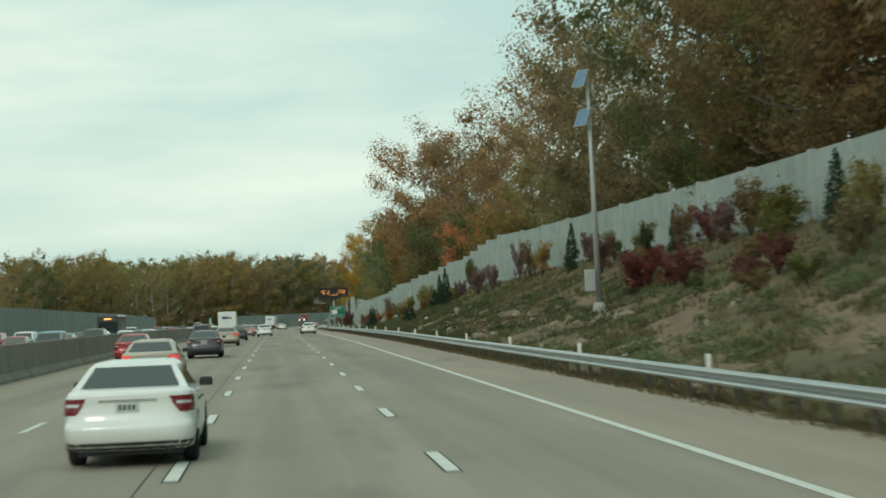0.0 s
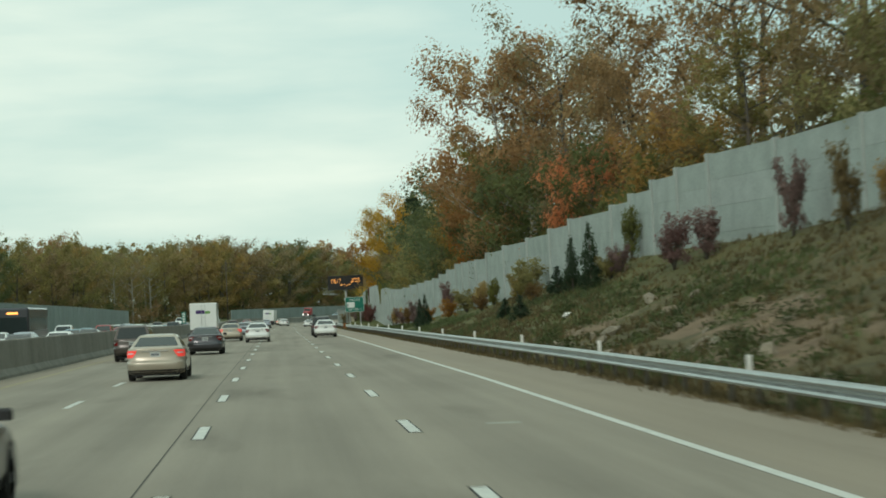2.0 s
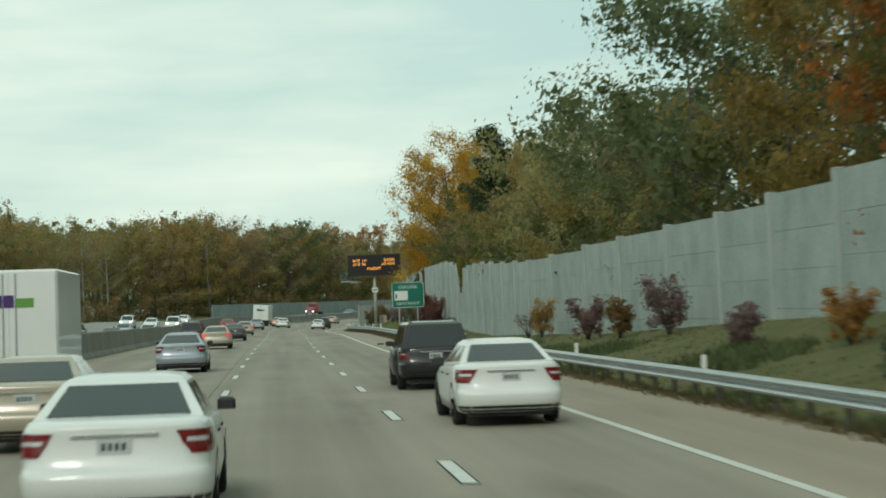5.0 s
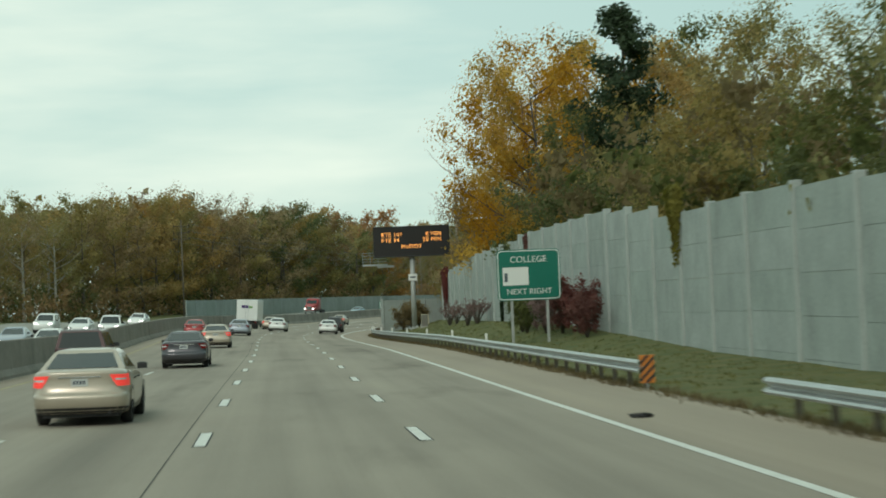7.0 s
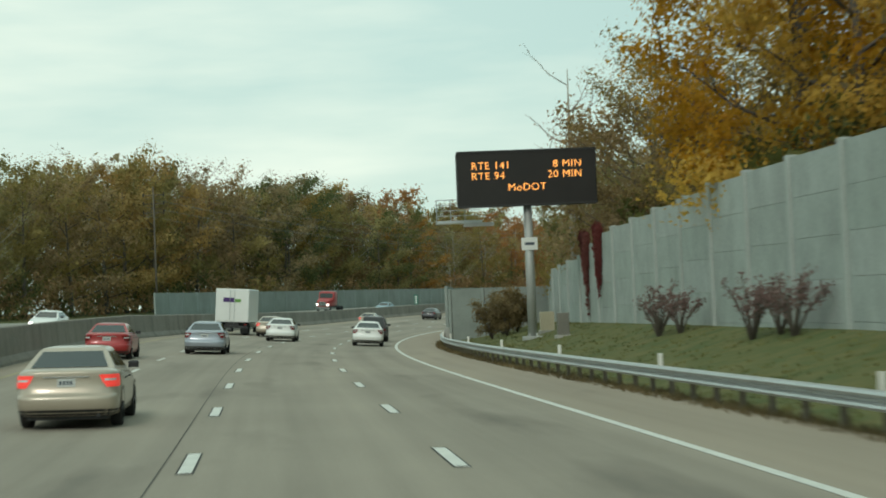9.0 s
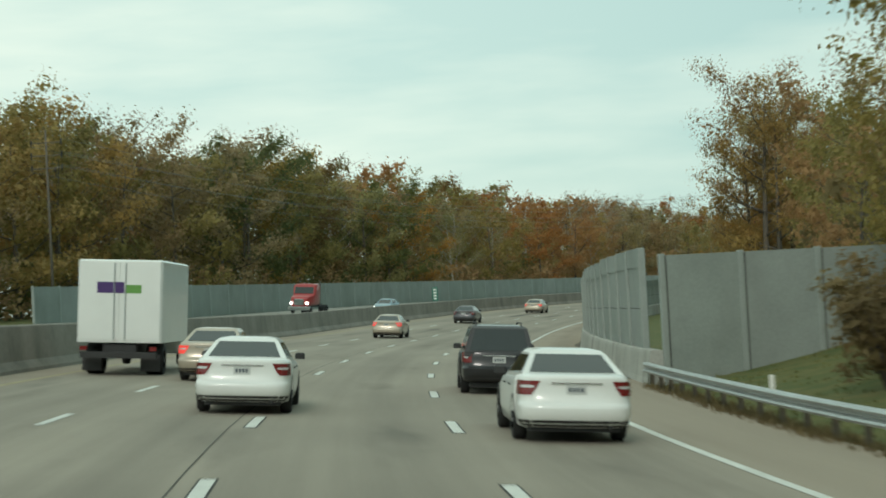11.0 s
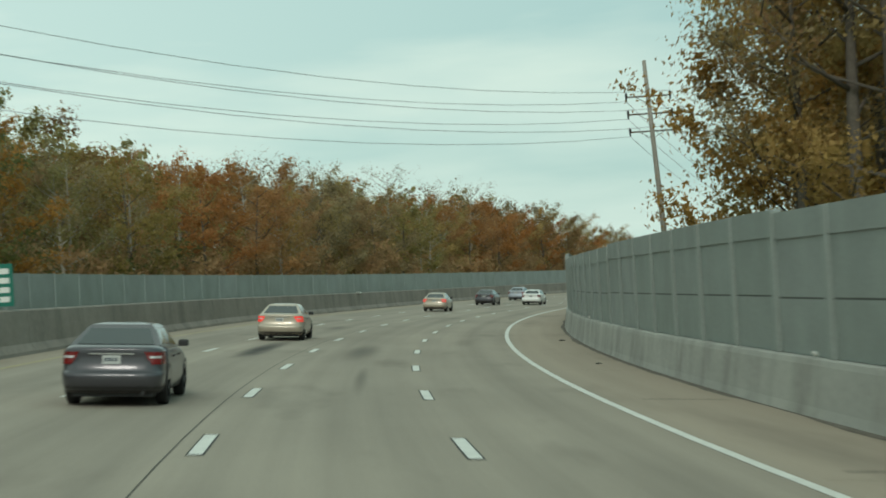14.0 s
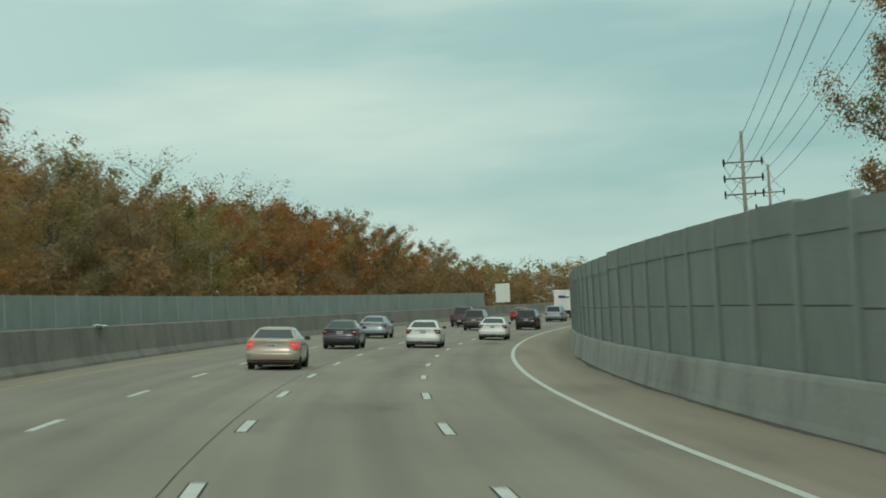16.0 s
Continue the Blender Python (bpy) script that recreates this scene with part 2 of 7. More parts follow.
def road_mat(name, color, shoulder, lanes):
    """Worn concrete: lighter, sandier shoulders, darker wheel tracks along the lanes, oil stains and cracks."""
    m = mat(name, color, 0.85, 0, 0.12, 0.12, 22.0, 0.12)
    n, k = m.node_tree.nodes, m.node_tree.links
    b = n["Principled BSDF"]
    col = b.inputs["Base Color"].links[0].from_socket
    uv = n.new("ShaderNodeTexCoord")
    sep = n.new("ShaderNodeSeparateXYZ")
    k.new(uv.outputs["UV"], sep.inputs[0])

    def op(kind, a, z=None, w=None):
        t = n.new("ShaderNodeMath")
        t.operation = kind
        for i, v in enumerate((a, z, w)):
            if v is None:
                continue
            if isinstance(v, (int, float)):
                t.inputs[i].default_value = v
            else:
                k.new(v, t.inputs[i])
        return t.outputs[0]

    across = sep.outputs["Y"]
    # streaks that run with the traffic
    mp = n.new("ShaderNodeMapping")
    mp.inputs["Scale"].default_value = (0.018, 1.3, 1)
    k.new(uv.outputs["UV"], mp.inputs["Vector"])
    st = n.new("ShaderNodeTexNoise")
    st.inputs["Scale"].default_value, st.inputs["Detail"].default_value = 1.0, 5
    k.new(mp.outputs["Vector"], st.inputs["Vector"])
    # long stains
    mp2 = n.new("ShaderNodeMapping")
    mp2.inputs["Scale"].default_value = (0.06, 0.35, 1)
    k.new(uv.outputs["UV"], mp2.inputs["Vector"])
    st2 = n.new("ShaderNodeTexNoise")
    st2.inputs["Scale"].default_value, st2.inputs["Detail"].default_value = 1.0, 6
    k.new(mp2.outputs["Vector"], st2.inputs["Vector"])
    wheel = op("MULTIPLY", op("COSINE", op("MULTIPLY", across, 2 * math.pi / 3.5)), lanes)
    tone = op("ADD", op("ADD", op("MULTIPLY", st.outputs["Fac"], 0.62), op("MULTIPLY", st2.outputs["Fac"], 0.62)), op("ADD", wheel, 0.38))
    # scattered dark spills
    mp3 = n.new("ShaderNodeMapping")
    mp3.inputs["Scale"].default_value = (0.09, 0.42, 1)
    mp3.inputs["Location"].default_value = (3.1, 7.7, 0)
    k.new(uv.outputs["UV"], mp3.inputs["Vector"])
    st3 = n.new("ShaderNodeTexNoise")
    st3.inputs["Scale"].default_value, st3.inputs["Detail"].default_value = 1.0, 4
    k.new(mp3.outputs["Vector"], st3.inputs["Vector"])
    spill = n.new("ShaderNodeMapRange")
    spill.inputs["From Min"].default_value, spill.inputs["From Max"].default_value = 0.58, 0.74
    spill.inputs["To Max"].default_value = 0.34
    k.new(st3.outputs["Fac"], spill.inputs["Value"])
    tone = op("SUBTRACT", tone, spill.outputs["Result"])
    # long tyre and oil smudges: station, offset, half length, half width, depth
    for s_, l_, rs, rl, deep in ((563.4, -5.4, 9.0, 0.6, 0.8), (561.3, -1.85, 8.0, 0.7, 0.5), (544.0, -1.37, 7.0, 0.2, 0.4), (571.0, 1.6, 5.0, 0.5, 0.2), (514.0, -5.3, 8.0, 0.5, 0.2), (306.0, -1.8, 7.0, 1.2, 0.14), (330.0, 1.7, 6.0, 1.0, 0.14), (62.0, 1.6, 8.0, 0.9, 0.15), (268.0, -5.2, 10.0, 0.7, 0.18)):
        away = op("ADD", op("POWER", op("DIVIDE", op("SUBTRACT", sep.outputs["X"], s_), rs), 2), op("POWER", op("DIVIDE", op("SUBTRACT", across, l_), rl), 2))
        soft_ = op("MULTIPLY", op("POWER", op("MAXIMUM", op("SUBTRACT", 1.0, away), 0.0), 1.6), op("MULTIPLY_ADD", st2.outputs["Fac"], 1.4, 0.3))
        tone = op("SUBTRACT", tone, op("MULTIPLY", soft_, deep))
    mul = n.new("ShaderNodeMixRGB")
    mul.blend_type = "MULTIPLY"
    mul.inputs[0].default_value = 1
    k.new(col, mul.inputs[1])
    comb = n.new("ShaderNodeCombineXYZ")
    for i in range(3):
        k.new(tone, comb.inputs[i])
    k.new(comb.outputs[0], mul.inputs[2])
    # shoulder
    sh = n.new("ShaderNodeMapRange")
    sh.inputs["From Min"].default_value, sh.inputs["From Max"].default_value = 3.3, 3.7
    k.new(across, sh.inputs["Value"])
    sh2 = n.new("ShaderNodeMapRange")
    sh2.inputs["From Min"].default_value, sh2.inputs["From Max"].default_value = -10.0, -11.2
    k.new(across, sh2.inputs["Value"])
    side = op("MAXIMUM", sh.outputs["Result"], sh2.outputs["Result"])
    mix = n.new("ShaderNodeMixRGB")
    k.new(side, mix.inputs[0])
    k.new(mul.outputs["Color"], mix.inputs[1])
    sand = n.new("ShaderNodeMixRGB")
    sand.blend_type = "MULTIPLY"
    sand.inputs[0].default_value = 0.6
    sand.inputs[1].default_value = (*shoulder, 1)
    k.new(comb.outputs[0], sand.inputs[2])
    k.new(sand.outputs["Color"], mix.inputs[2])
    k.new(mix.outputs["Color"], b.inputs["Base Color"])
    return m


M_ROAD = road_mat("worn_concrete", (0.268, 0.237, 0.188), (0.305, 0.258, 0.197), 0.05)
M_ROAD2 = mat("far_concrete", (0.25, 0.245, 0.21), 0.85, 0, 0.15, 0.2, 12, 0.1)
M_WHITE = mat("road_paint_white", (0.62, 0.63, 0.58), 0.6, 0, 0.2, 2, 25, 0.05)
M_TAPE = mat("black_contrast_tape", (0.035, 0.035, 0.03), 0.8, 0, 0.3, 3, 25, 0.05)
M_YELLOW = mat("faded_yellow_paint", (0.33, 0.28, 0.155), 0.7, 0, 0.3, 2, 25, 0.05)
M_JOINT = mat("dark_joint_filler", (0.09, 0.085, 0.07), 0.9, 0, 0.3, 2, 12, 0.05)
M_BARRIER = mat("weathered_barrier_concrete", (0.236, 0.214, 0.182), 0.9, 0, 0.26, 0.35, 5, 0.2)
M_BARRIER2 = mat("pale_barrier_concrete", (0.38, 0.385, 0.35), 0.88, 0, 0.22, 0.5, 9, 0.15)
M_PANEL = mat("precast_wall_concrete", (0.345, 0.39, 0.365), 0.9, 0, 0.2, 0.9, 9, 0.2, random_hue=0.006)
M_POST = mat("wall_post_concrete", (0.36, 0.4, 0.375), 0.9, 0, 0.12, 0.8, 14, 0.15)
M_PANEL2 = mat("grey_green_barrier_panel", (0.265, 0.302, 0.28), 0.75, 0, 0.14, 0.8, 12, 0.12, random_hue=0.006)
M_PANEL3 = mat("weathered_grey_panel", (0.24, 0.264, 0.24), 0.8, 0, 0.16, 0.5, 12, 0.12, random_hue=0.006)
# fills the level panel joint, and paints the shadow line beside each post
M_SEAM_SHADOW = mat("dark_seam_and_post_shadow", (0.08, 0.088, 0.08), 0.9, 0, 0.2, 2, 12, 0.05)
M_POST2 = mat("grey_green_barrier_post", (0.278, 0.314, 0.29), 0.7, 0, 0.12, 0.8, 12, 0.1)
M_GALV = mat("galvanised_steel", (0.46, 0.49, 0.49), 0.42, 0.75, 0.14, 1.5, 20, 0.05)
M_GALV_DULL = mat("dull_galvanised_steel", (0.4, 0.42, 0.4), 0.6, 0.45, 0.15, 1.5, 20, 0.05)
M_TIMBER = mat("weathered_timber", (0.14, 0.12, 0.09), 0.9, 0, 0.3, 1.2, 12, 0.2)


def streaked(m, strength, across_scale):
    """Dark rain runs and blotches down a concrete face."""
    n, k = m.node_tree.nodes, m.node_tree.links
    b = n["Principled BSDF"]
    col = b.inputs["Base Color"].links[0].from_socket
    co, mp, nz, rg, mx = n.new("ShaderNodeTexCoord"), n.new("ShaderNodeMapping"), n.new("ShaderNodeTexNoise"), n.new("ShaderNodeMapRange"), n.new("ShaderNodeMixRGB")
    mp.inputs["Scale"].default_value = (across_scale, across_scale, 0.22)
    nz.inputs["Scale"].default_value, nz.inputs["Detail"].default_value, nz.inputs["Roughness"].default_value = 1.0, 6, 0.62
    rg.inputs["From Min"].default_value, rg.inputs["From Max"].default_value, rg.inputs["To Max"].default_value = 0.47, 0.72, strength
    mx.inputs[2].default_value = (0.09, 0.085, 0.07, 1)
    k.new(co.outputs["Object"], mp.inputs["Vector"]), k.new(mp.outputs["Vector"], nz.inputs["Vector"]), k.new(nz.outputs["Fac"], rg.inputs["Value"])
    k.new(rg.outputs["Result"], mx.inputs[0]), k.new(col, mx.inputs[1]), k.new(mx.outputs["Color"], b.inputs["Base Color"])


streaked(M_BARRIER, 0.5, 0.9)
streaked(M_BARRIER2, 0.55, 0.7)
streaked(M_PANEL, 0.22, 0.6)
streaked(M_PANEL2, 0.2, 0.6)
streaked(M_PANEL3, 0.25, 0.4)


def verge_mat():
    """Grass of several shades, broken by bare tan soil on the bank and mown green further on."""
    m = mat("rough_verge_grass", (0.064, 0.06, 0.02), 0.95, 0, 0.4, 0.3, 4.0, 0.6, (0.106, 0.086, 0.036))
    n, k = m.node_tree.nodes, m.node_tree.links
    b = n["Principled BSDF"]
    col = b.inputs["Base Color"].links[0].from_socket
    co = n.new("ShaderNodeTexCoord")
    grain = n.new("ShaderNodeTexNoise")
    grain.inputs["Scale"].default_value, grain.inputs["Detail"].default_value, grain.inputs["Roughness"].default_value = 0.9, 8, 0.7
    k.new(co.outputs["Object"], grain.inputs["Vector"])
    at = []
    for name in ("bare", "lawn"):
        a = n.new("ShaderNodeAttribute")
        a.attribute_name = name
        at.append(a.outputs["Fac"])
    both = n.new("ShaderNodeMath")
    both.operation = "MULTIPLY_ADD"
    both.inputs[1].default_value = 0.9
    k.new(grain.outputs["Fac"], both.inputs[0])
    k.new(at[0], both.inputs[2])
    ramp = n.new("ShaderNodeValToRGB")
    ramp.color_ramp.elements[0].position, ramp.color_ramp.elements[0].color = 0.74, (0, 0, 0, 1)
    ramp.color_ramp.elements[1].position, ramp.color_ramp.elements[1].color = 0.98, (1, 1, 1, 1)
    k.new(both.outputs[0], ramp.inputs["Fac"])
    earth = n.new("ShaderNodeValToRGB")
    earth.color_ramp.elements[0].position, earth.color_ramp.elements[0].color = 0.35, (0.115, 0.076, 0.043, 1)
    earth.color_ramp.elements[1].position, earth.color_ramp.elements[1].color = 0.64, (0.21, 0.15, 0.09, 1)
    k.new(grain.outputs["Fac"], earth.inputs["Fac"])
    mown = n.new("ShaderNodeValToRGB")
    mown.color_ramp.elements[0].position, mown.color_ramp.elements[0].color = 0.38, (0.06, 0.086, 0.018, 1)
    mown.color_ramp.elements[1].position, mown.color_ramp.elements[1].color = 0.64, (0.128, 0.118, 0.034, 1)
    k.new(grain.outputs["Fac"], mown.inputs["Fac"])
    green, mix = n.new("ShaderNodeMixRGB"), n.new("ShaderNodeMixRGB")
    k.new(at[1], green.inputs[0])
    k.new(col, green.inputs[1])
    k.new(mown.outputs["Color"], green.inputs[2])
    k.new(ramp.outputs["Color"], mix.inputs[0])
    k.new(green.outputs["Color"], mix.inputs[1])
    k.new(earth.outputs["Color"], mix.inputs[2])
    k.new(mix.outputs["Color"], b.inputs["Base Color"])
    return m


M_TURF = mat("dry_grass_blades", (0.072, 0.061, 0.021), 0.9, 0, 0.4, 0.15, 2, 0, (0.13, 0.098, 0.042), island=0.25)
M_LAWN = mat("mown_grass_blades", (0.075, 0.105, 0.03), 0.9, 0, 0.35, 0.2, 2, 0, (0.15, 0.14, 0.043), island=0.2)
M_WEED = mat("green_weeds", (0.04, 0.074, 0.02), 0.9, 0, 0.4, 0.3, 2, 0, (0.09, 0.11, 0.04), island=0.25)
M_GRASS = verge_mat()
M_STONE = mat("pale_rubble_stone", (0.25, 0.215, 0.155), 0.9, 0, 0.35, 0.9, 6, 0.4, random_hue=0.01)
M_BARK = mat("grey_brown_bark", (0.12, 0.105, 0.085), 0.95, 0, 0.35, 1.2, 9, 0.4)
M_BARK_PALE = mat("pale_sycamore_bark", (0.38, 0.36, 0.31), 0.9, 0, 0.3, 0.9, 6, 0.3)
M_OLIVE = leaf_mat("olive_leaves", (0.222, 0.195, 0.062), (0.36, 0.28, 0.096))
M_VINE = leaf_mat("yellow_green_leaves", (0.15, 0.165, 0.036), (0.25, 0.24, 0.062))
M_GREEN = leaf_mat("dull_green_leaves", (0.093, 0.124, 0.046), (0.177, 0.188, 0.070))
M_DARK = leaf_mat("dark_green_needles", (0.031, 0.055, 0.031), (0.061, 0.096, 0.049))
M_YELL = leaf_mat("yellow_autumn_leaves", (0.4, 0.25, 0.045), (0.62, 0.41, 0.075))
M_OCHRE = leaf_mat("ochre_autumn_leaves", (0.318, 0.202, 0.062), (0.467, 0.298, 0.095))
M_RUST = leaf_mat("rust_brown_leaves", (0.33, 0.15, 0.052), (0.47, 0.25, 0.092), 0.012)
M_RED = leaf_mat("orange_red_leaves", (0.52, 0.105, 0.018), (0.76, 0.2, 0.03), 0.008)
M_LIME = leaf_mat("yellow_green_leaves", (0.12, 0.125, 0.03), (0.2, 0.2, 0.05))
M_WINE = leaf_mat("wine_red_leaves", (0.141, 0.044, 0.040), (0.233, 0.083, 0.067), 0.01)
M_MAUVE = leaf_mat("mauve_brown_leaves", (0.189, 0.116, 0.109), (0.290, 0.189, 0.167), 0.01)
M_UMBER = leaf_mat("umber_leaves", (0.165, 0.12, 0.052), (0.275, 0.192, 0.083))
M_BROWN = leaf_mat("dull_brown_leaves", (0.25, 0.173, 0.086), (0.41, 0.288, 0.14))


# ---- building helpers ----
def mesh_of(name, verts, faces, *mats, smooth_faces=False):
    me = bpy.data.meshes.new(name)
    me.from_pydata([tuple(v) for v in verts], [], faces)
    for m in mats:
        me.materials.append(m)
    if smooth_faces:
        me.polygons.foreach_set("use_smooth", [True] * len(me.polygons))
    me.update()
    return me


def part(name, me, parent, label="", at=None):
    ob = new(name, me)
    ob.parent = parent
    if at is not None:
        ob.matrix_local = at
    if label:
        tagged(ob, label)
    return ob


def thing(name, label, category, m=None, group="", kind=""):
    ob = new(name)
    ob.empty_display_size = 0.3
    if m is not None:
        ob.matrix_world = m
    return tagged(ob, label, category, group, kind)


def sweep(profile, stations, place, close=False):
    """Verts and faces of a profile of (l, h) carried along stations; place(s, l, h) gives the point."""
    n = len(profile)
    verts = [place(s, l, h) for s in stations for l, h in profile]
    faces = []
    for i in range(len(stations) - 1):
        for j in range(n if close else n - 1):
            a, b = i * n + j, i * n + (j + 1) % n
            faces.append((a, b, b + n, a + n))
    if close:
        faces.append(tuple(range(n - 1, -1, -1)))
        faces.append(tuple(range((len(stations) - 1) * n, len(stations) * n)))
    return verts, faces


def box(x0, x1, y0, y1, z0, z1, bevel=0.0):
    """A box's verts and faces, with its upright and top edges cut back by bevel."""
    if not bevel:
        v = [(x, y, z) for z in (z0, z1) for x, y in ((x0, y0), (x1, y0), (x1, y1), (x0, y1))]
        return v, [(3, 2, 1, 0), (4, 5, 6, 7), (0, 1, 5, 4), (1, 2, 6, 5), (2, 3, 7, 6), (3, 0, 4, 7)]
    b = bevel
    ring = [(x0 + b, y0), (x1 - b, y0), (x1, y0 + b), (x1, y1 - b), (x1 - b, y1), (x0 + b, y1), (x0, y1 - b), (x0, y0 + b)]
    top = [(x0 + b, y0 + b), (x1 - b, y0 + b), (x1 - b, y0 + b), (x1 - b, y1 - b), (x1 - b, y1 - b), (x0 + b, y1 - b), (x0 + b, y1 - b), (x0 + b, y0 + b)]
    v = [(x, y, z0) for x, y in ring] + [(x, y, z1 - b) for x, y in ring] + [(x, y, z1) for x, y in top]
    f = [tuple(range(7, -1, -1)), tuple(range(16, 24))]
    for a in (0, 8):
        f += [(a + i, a + (i + 1) % 8, a + 8 + (i + 1) % 8, a + 8 + i) for i in range(8)]
    return v, f


def joined(*pieces):
    verts, faces = [], []
    for v, f in pieces:
        o = len(verts)
        verts += list(v)
        faces += [tuple(i + o for i in q) for q in f]
    return verts, faces


def tube(points, radii, sides=6):
    """A tapered tube through points."""
    pts = [Vector(p) for p in points]
    verts, faces = [], []
    for i, p in enumerate(pts):
        d = (pts[min(i + 1, len(pts) - 1)] - pts[max(i - 1, 0)]).normalized()
        u = d.orthogonal().normalized() if abs(d.z) < 0.9 else Vector((1, 0, 0)).cross(d).normalized()
        w = d.cross(u)
        for j in range(sides):
            a = 2 * math.pi * j / sides
            verts.append(p + (u * math.cos(a) + w * math.sin(a)) * radii[i])
    for i in range(len(pts) - 1):
        for j in range(sides):
            a, b = i * sides + j, i * sides + (j + 1) % sides
            faces.append((a, b, b + sides, a + sides))
    faces.append(tuple(range(sides - 1, -1, -1)))
    faces.append(tuple(range((len(pts) - 1) * sides, len(pts) * sides)))
    return verts, faces


# ---- ground ----
def build_ground():
    ss = sorted(set(list(np.arange(-300, -60, 20)) + list(np.arange(-60, 330, 1.5)) + list(np.arange(330, 480, 3)) + list(np.arange(480, 900, 8)) + list(np.arange(900, 2600, 60))))
    ls = [-2400, -1200, -600, -300, -200, -140, -100, -80, -65, -55, -45, -40, -36, -33, -31.5, -31.0, -12.4, 5.9, 6.1]
    ls += list(np.arange(6.6, 24, 0.6)) + [26, 30, 36, 45, 60, 90, 140, 220, 330, 450]
    n = len(ls)
    verts = []
    for s in ss:
        for l in ls:
            x, y = flat(s, l)
            verts.append((x, y, ground_z(s, l)))
    faces = [(i * n + j, i * n + j + 1, (i + 1) * n + j + 1, (i + 1) * n + j) for i in range(len(ss) - 1) for j in range(n - 1)]
    me = mesh_of("ground", verts, faces, M_GRASS, smooth_faces=True)
    me.attributes.new("bare", "FLOAT", "POINT").data.foreach_set("value", [bare(s, l) for s in ss for l in ls])
    me.attributes.new("lawn", "FLOAT", "POINT").data.foreach_set("value", [float(np.interp(s, (105, 150, 225, 330), (0, 0.7, 0.7, 1))) for s in ss for l in ls])
    ob = new("ground", me)
    tagged(ob, "rough autumn grass and bare soil beside the highway", "ground", kind="structure")


build_ground()


def strip(name, l0, l1, s0, s1, material, lift=0.0, step=4.0, cols=1, parent=None):
    ss = np.arange(s0, s1 + step / 2, step)
    ls = np.linspace(l0, l1, cols + 1)
    n = cols + 1
    verts = [P(s, l, lift) for s in ss for l in ls]
    faces = [(i * n + j, i * n + j + 1, (i + 1) * n + j + 1, (i + 1) * n + j) for i in range(len(ss) - 1) for j in range(cols)]
    me = mesh_of(name, verts, faces, material)
    uv = me.uv_layers.new(name="UVMap")
    co = [(float(ss[v // n]), float(ls[v % n])) for v in range(len(verts))]
    flat_uv = []
    for lp in me.loops:
        flat_uv += co[lp.vertex_index]
    uv.data.foreach_set("uv", flat_uv)
    ob = new(name, me)
    ob.parent = parent
    return ob


road = strip("road", -12.0, 6.32, -120, 1040, M_ROAD, cols=6)
tagged(road, "worn grey concrete carriageway with four lanes and shoulders", "road", kind="structure")
road2 = strip("road_opposite", -31.0, -12.4, -120, 1040, M_ROAD2, cols=4)
tagged(road2, "pale concrete carriageway of the opposite direction", "road", kind="structure")
edge_line = strip("edge_line", 3.30, 3.47, -100, 1000, M_WHITE, 0.006, parent=road)
yellow_line = strip("yellow_line", -10.75, -10.55, -100, 1000, M_YELLOW, 0.006, parent=road)
joint = strip("joint", -3.86, -3.835, -100, 1000, M_JOINT, 0.005, parent=road)
tagged(edge_line, "solid white edge line"), tagged(yellow_line, "faded yellow edge line"), tagged(joint, "dark sealed lengthwise joint")


def build_dashes():
    """Painted dashes with a black border, 11.7 m apart."""
    for line, phase, wear in ((0.0, 0.0, 1), (-3.5, 0.45, 1), (-7.0, 0.4, 0)):
        for i in range(-3, 72):
            s = 11.7 * i + phase
            w, half = (0.09, 1.5) if wear else (0.05, 1.5)
            pieces = [sweep([(line - w - 0.03, 0.004), (line + w + 0.03, 0.004)], [s - half - 0.1, s, s + half + 0.1], P),
                      sweep([(line - w, 0.008), (line + w, 0.008)], [s - half, s, s + half], P)]
            v, f = joined(*pieces)
            me = mesh_of("lane_dash", v, f, M_TAPE, M_WHITE)
            me.polygons.foreach_set("material_index", [0, 0, 1, 1] if wear else [1, 1, 1, 1])
            part("lane_dash", me, road)


build_dashes()


def build_shoulder_marks():
    """Open joints across the shoulder, a stray paint stroke and dark grit along the barrier's foot."""
    for s, l0, l1, half in ((507.1, 3.95, 6.2, 0.05), (519.6, 3.7, 6.2, 0.03), (522.6, 3.7, 6.2, 0.012), (523.5, 4.2, 6.2, 0.06), (537.3, 4.2, 5.9, 0.06), (549.5, 4.0, 6.1, 0.015), (561, 4.1, 6.1, 0.012)):
        v, f = sweep([(l0, 0.004), ((l0 + l1) / 2, 0.005), (l1, 0.004)], [s - half * 0.7, s, s + half], P)
        part("shoulder_joint", mesh_of("shoulder_joint", v, f, M_JOINT), road)
    for s, l0, l1 in ((81.7, 1.3, 1.9), (490.4, 1.1, 2.15)):
        v, f = sweep([(l0, 0.004), (l1, 0.004)], [s - 0.2, s, s + 0.2], P)
        part("paint_stroke", mesh_of("paint_stroke", v, f, M_STROKE), road)
    verts, faces = [], []
    for i in range(420):
        s = 445 + i * 0.5
        w = max(0.03, 0.16 + 0.3 * noise.noise((s * 0.13, 2, 8)) + 0.08 * noise.noise((s * 0.9, 5, 8)))
        verts += [P(s, 6.27 - w, 0.004), P(s, 6.29, 0.012 + 0.02 * w)]
        if i:
            faces.append((2 * i - 2, 2 * i - 1, 2 * i + 1, 2 * i))
    part("grit", mesh_of("grit", verts, faces, M_GRIT), road)


M_STROKE = mat("thin_worn_paint", (0.33, 0.32, 0.27), 0.7, 0, 0.3, 2, 25, 0.05)
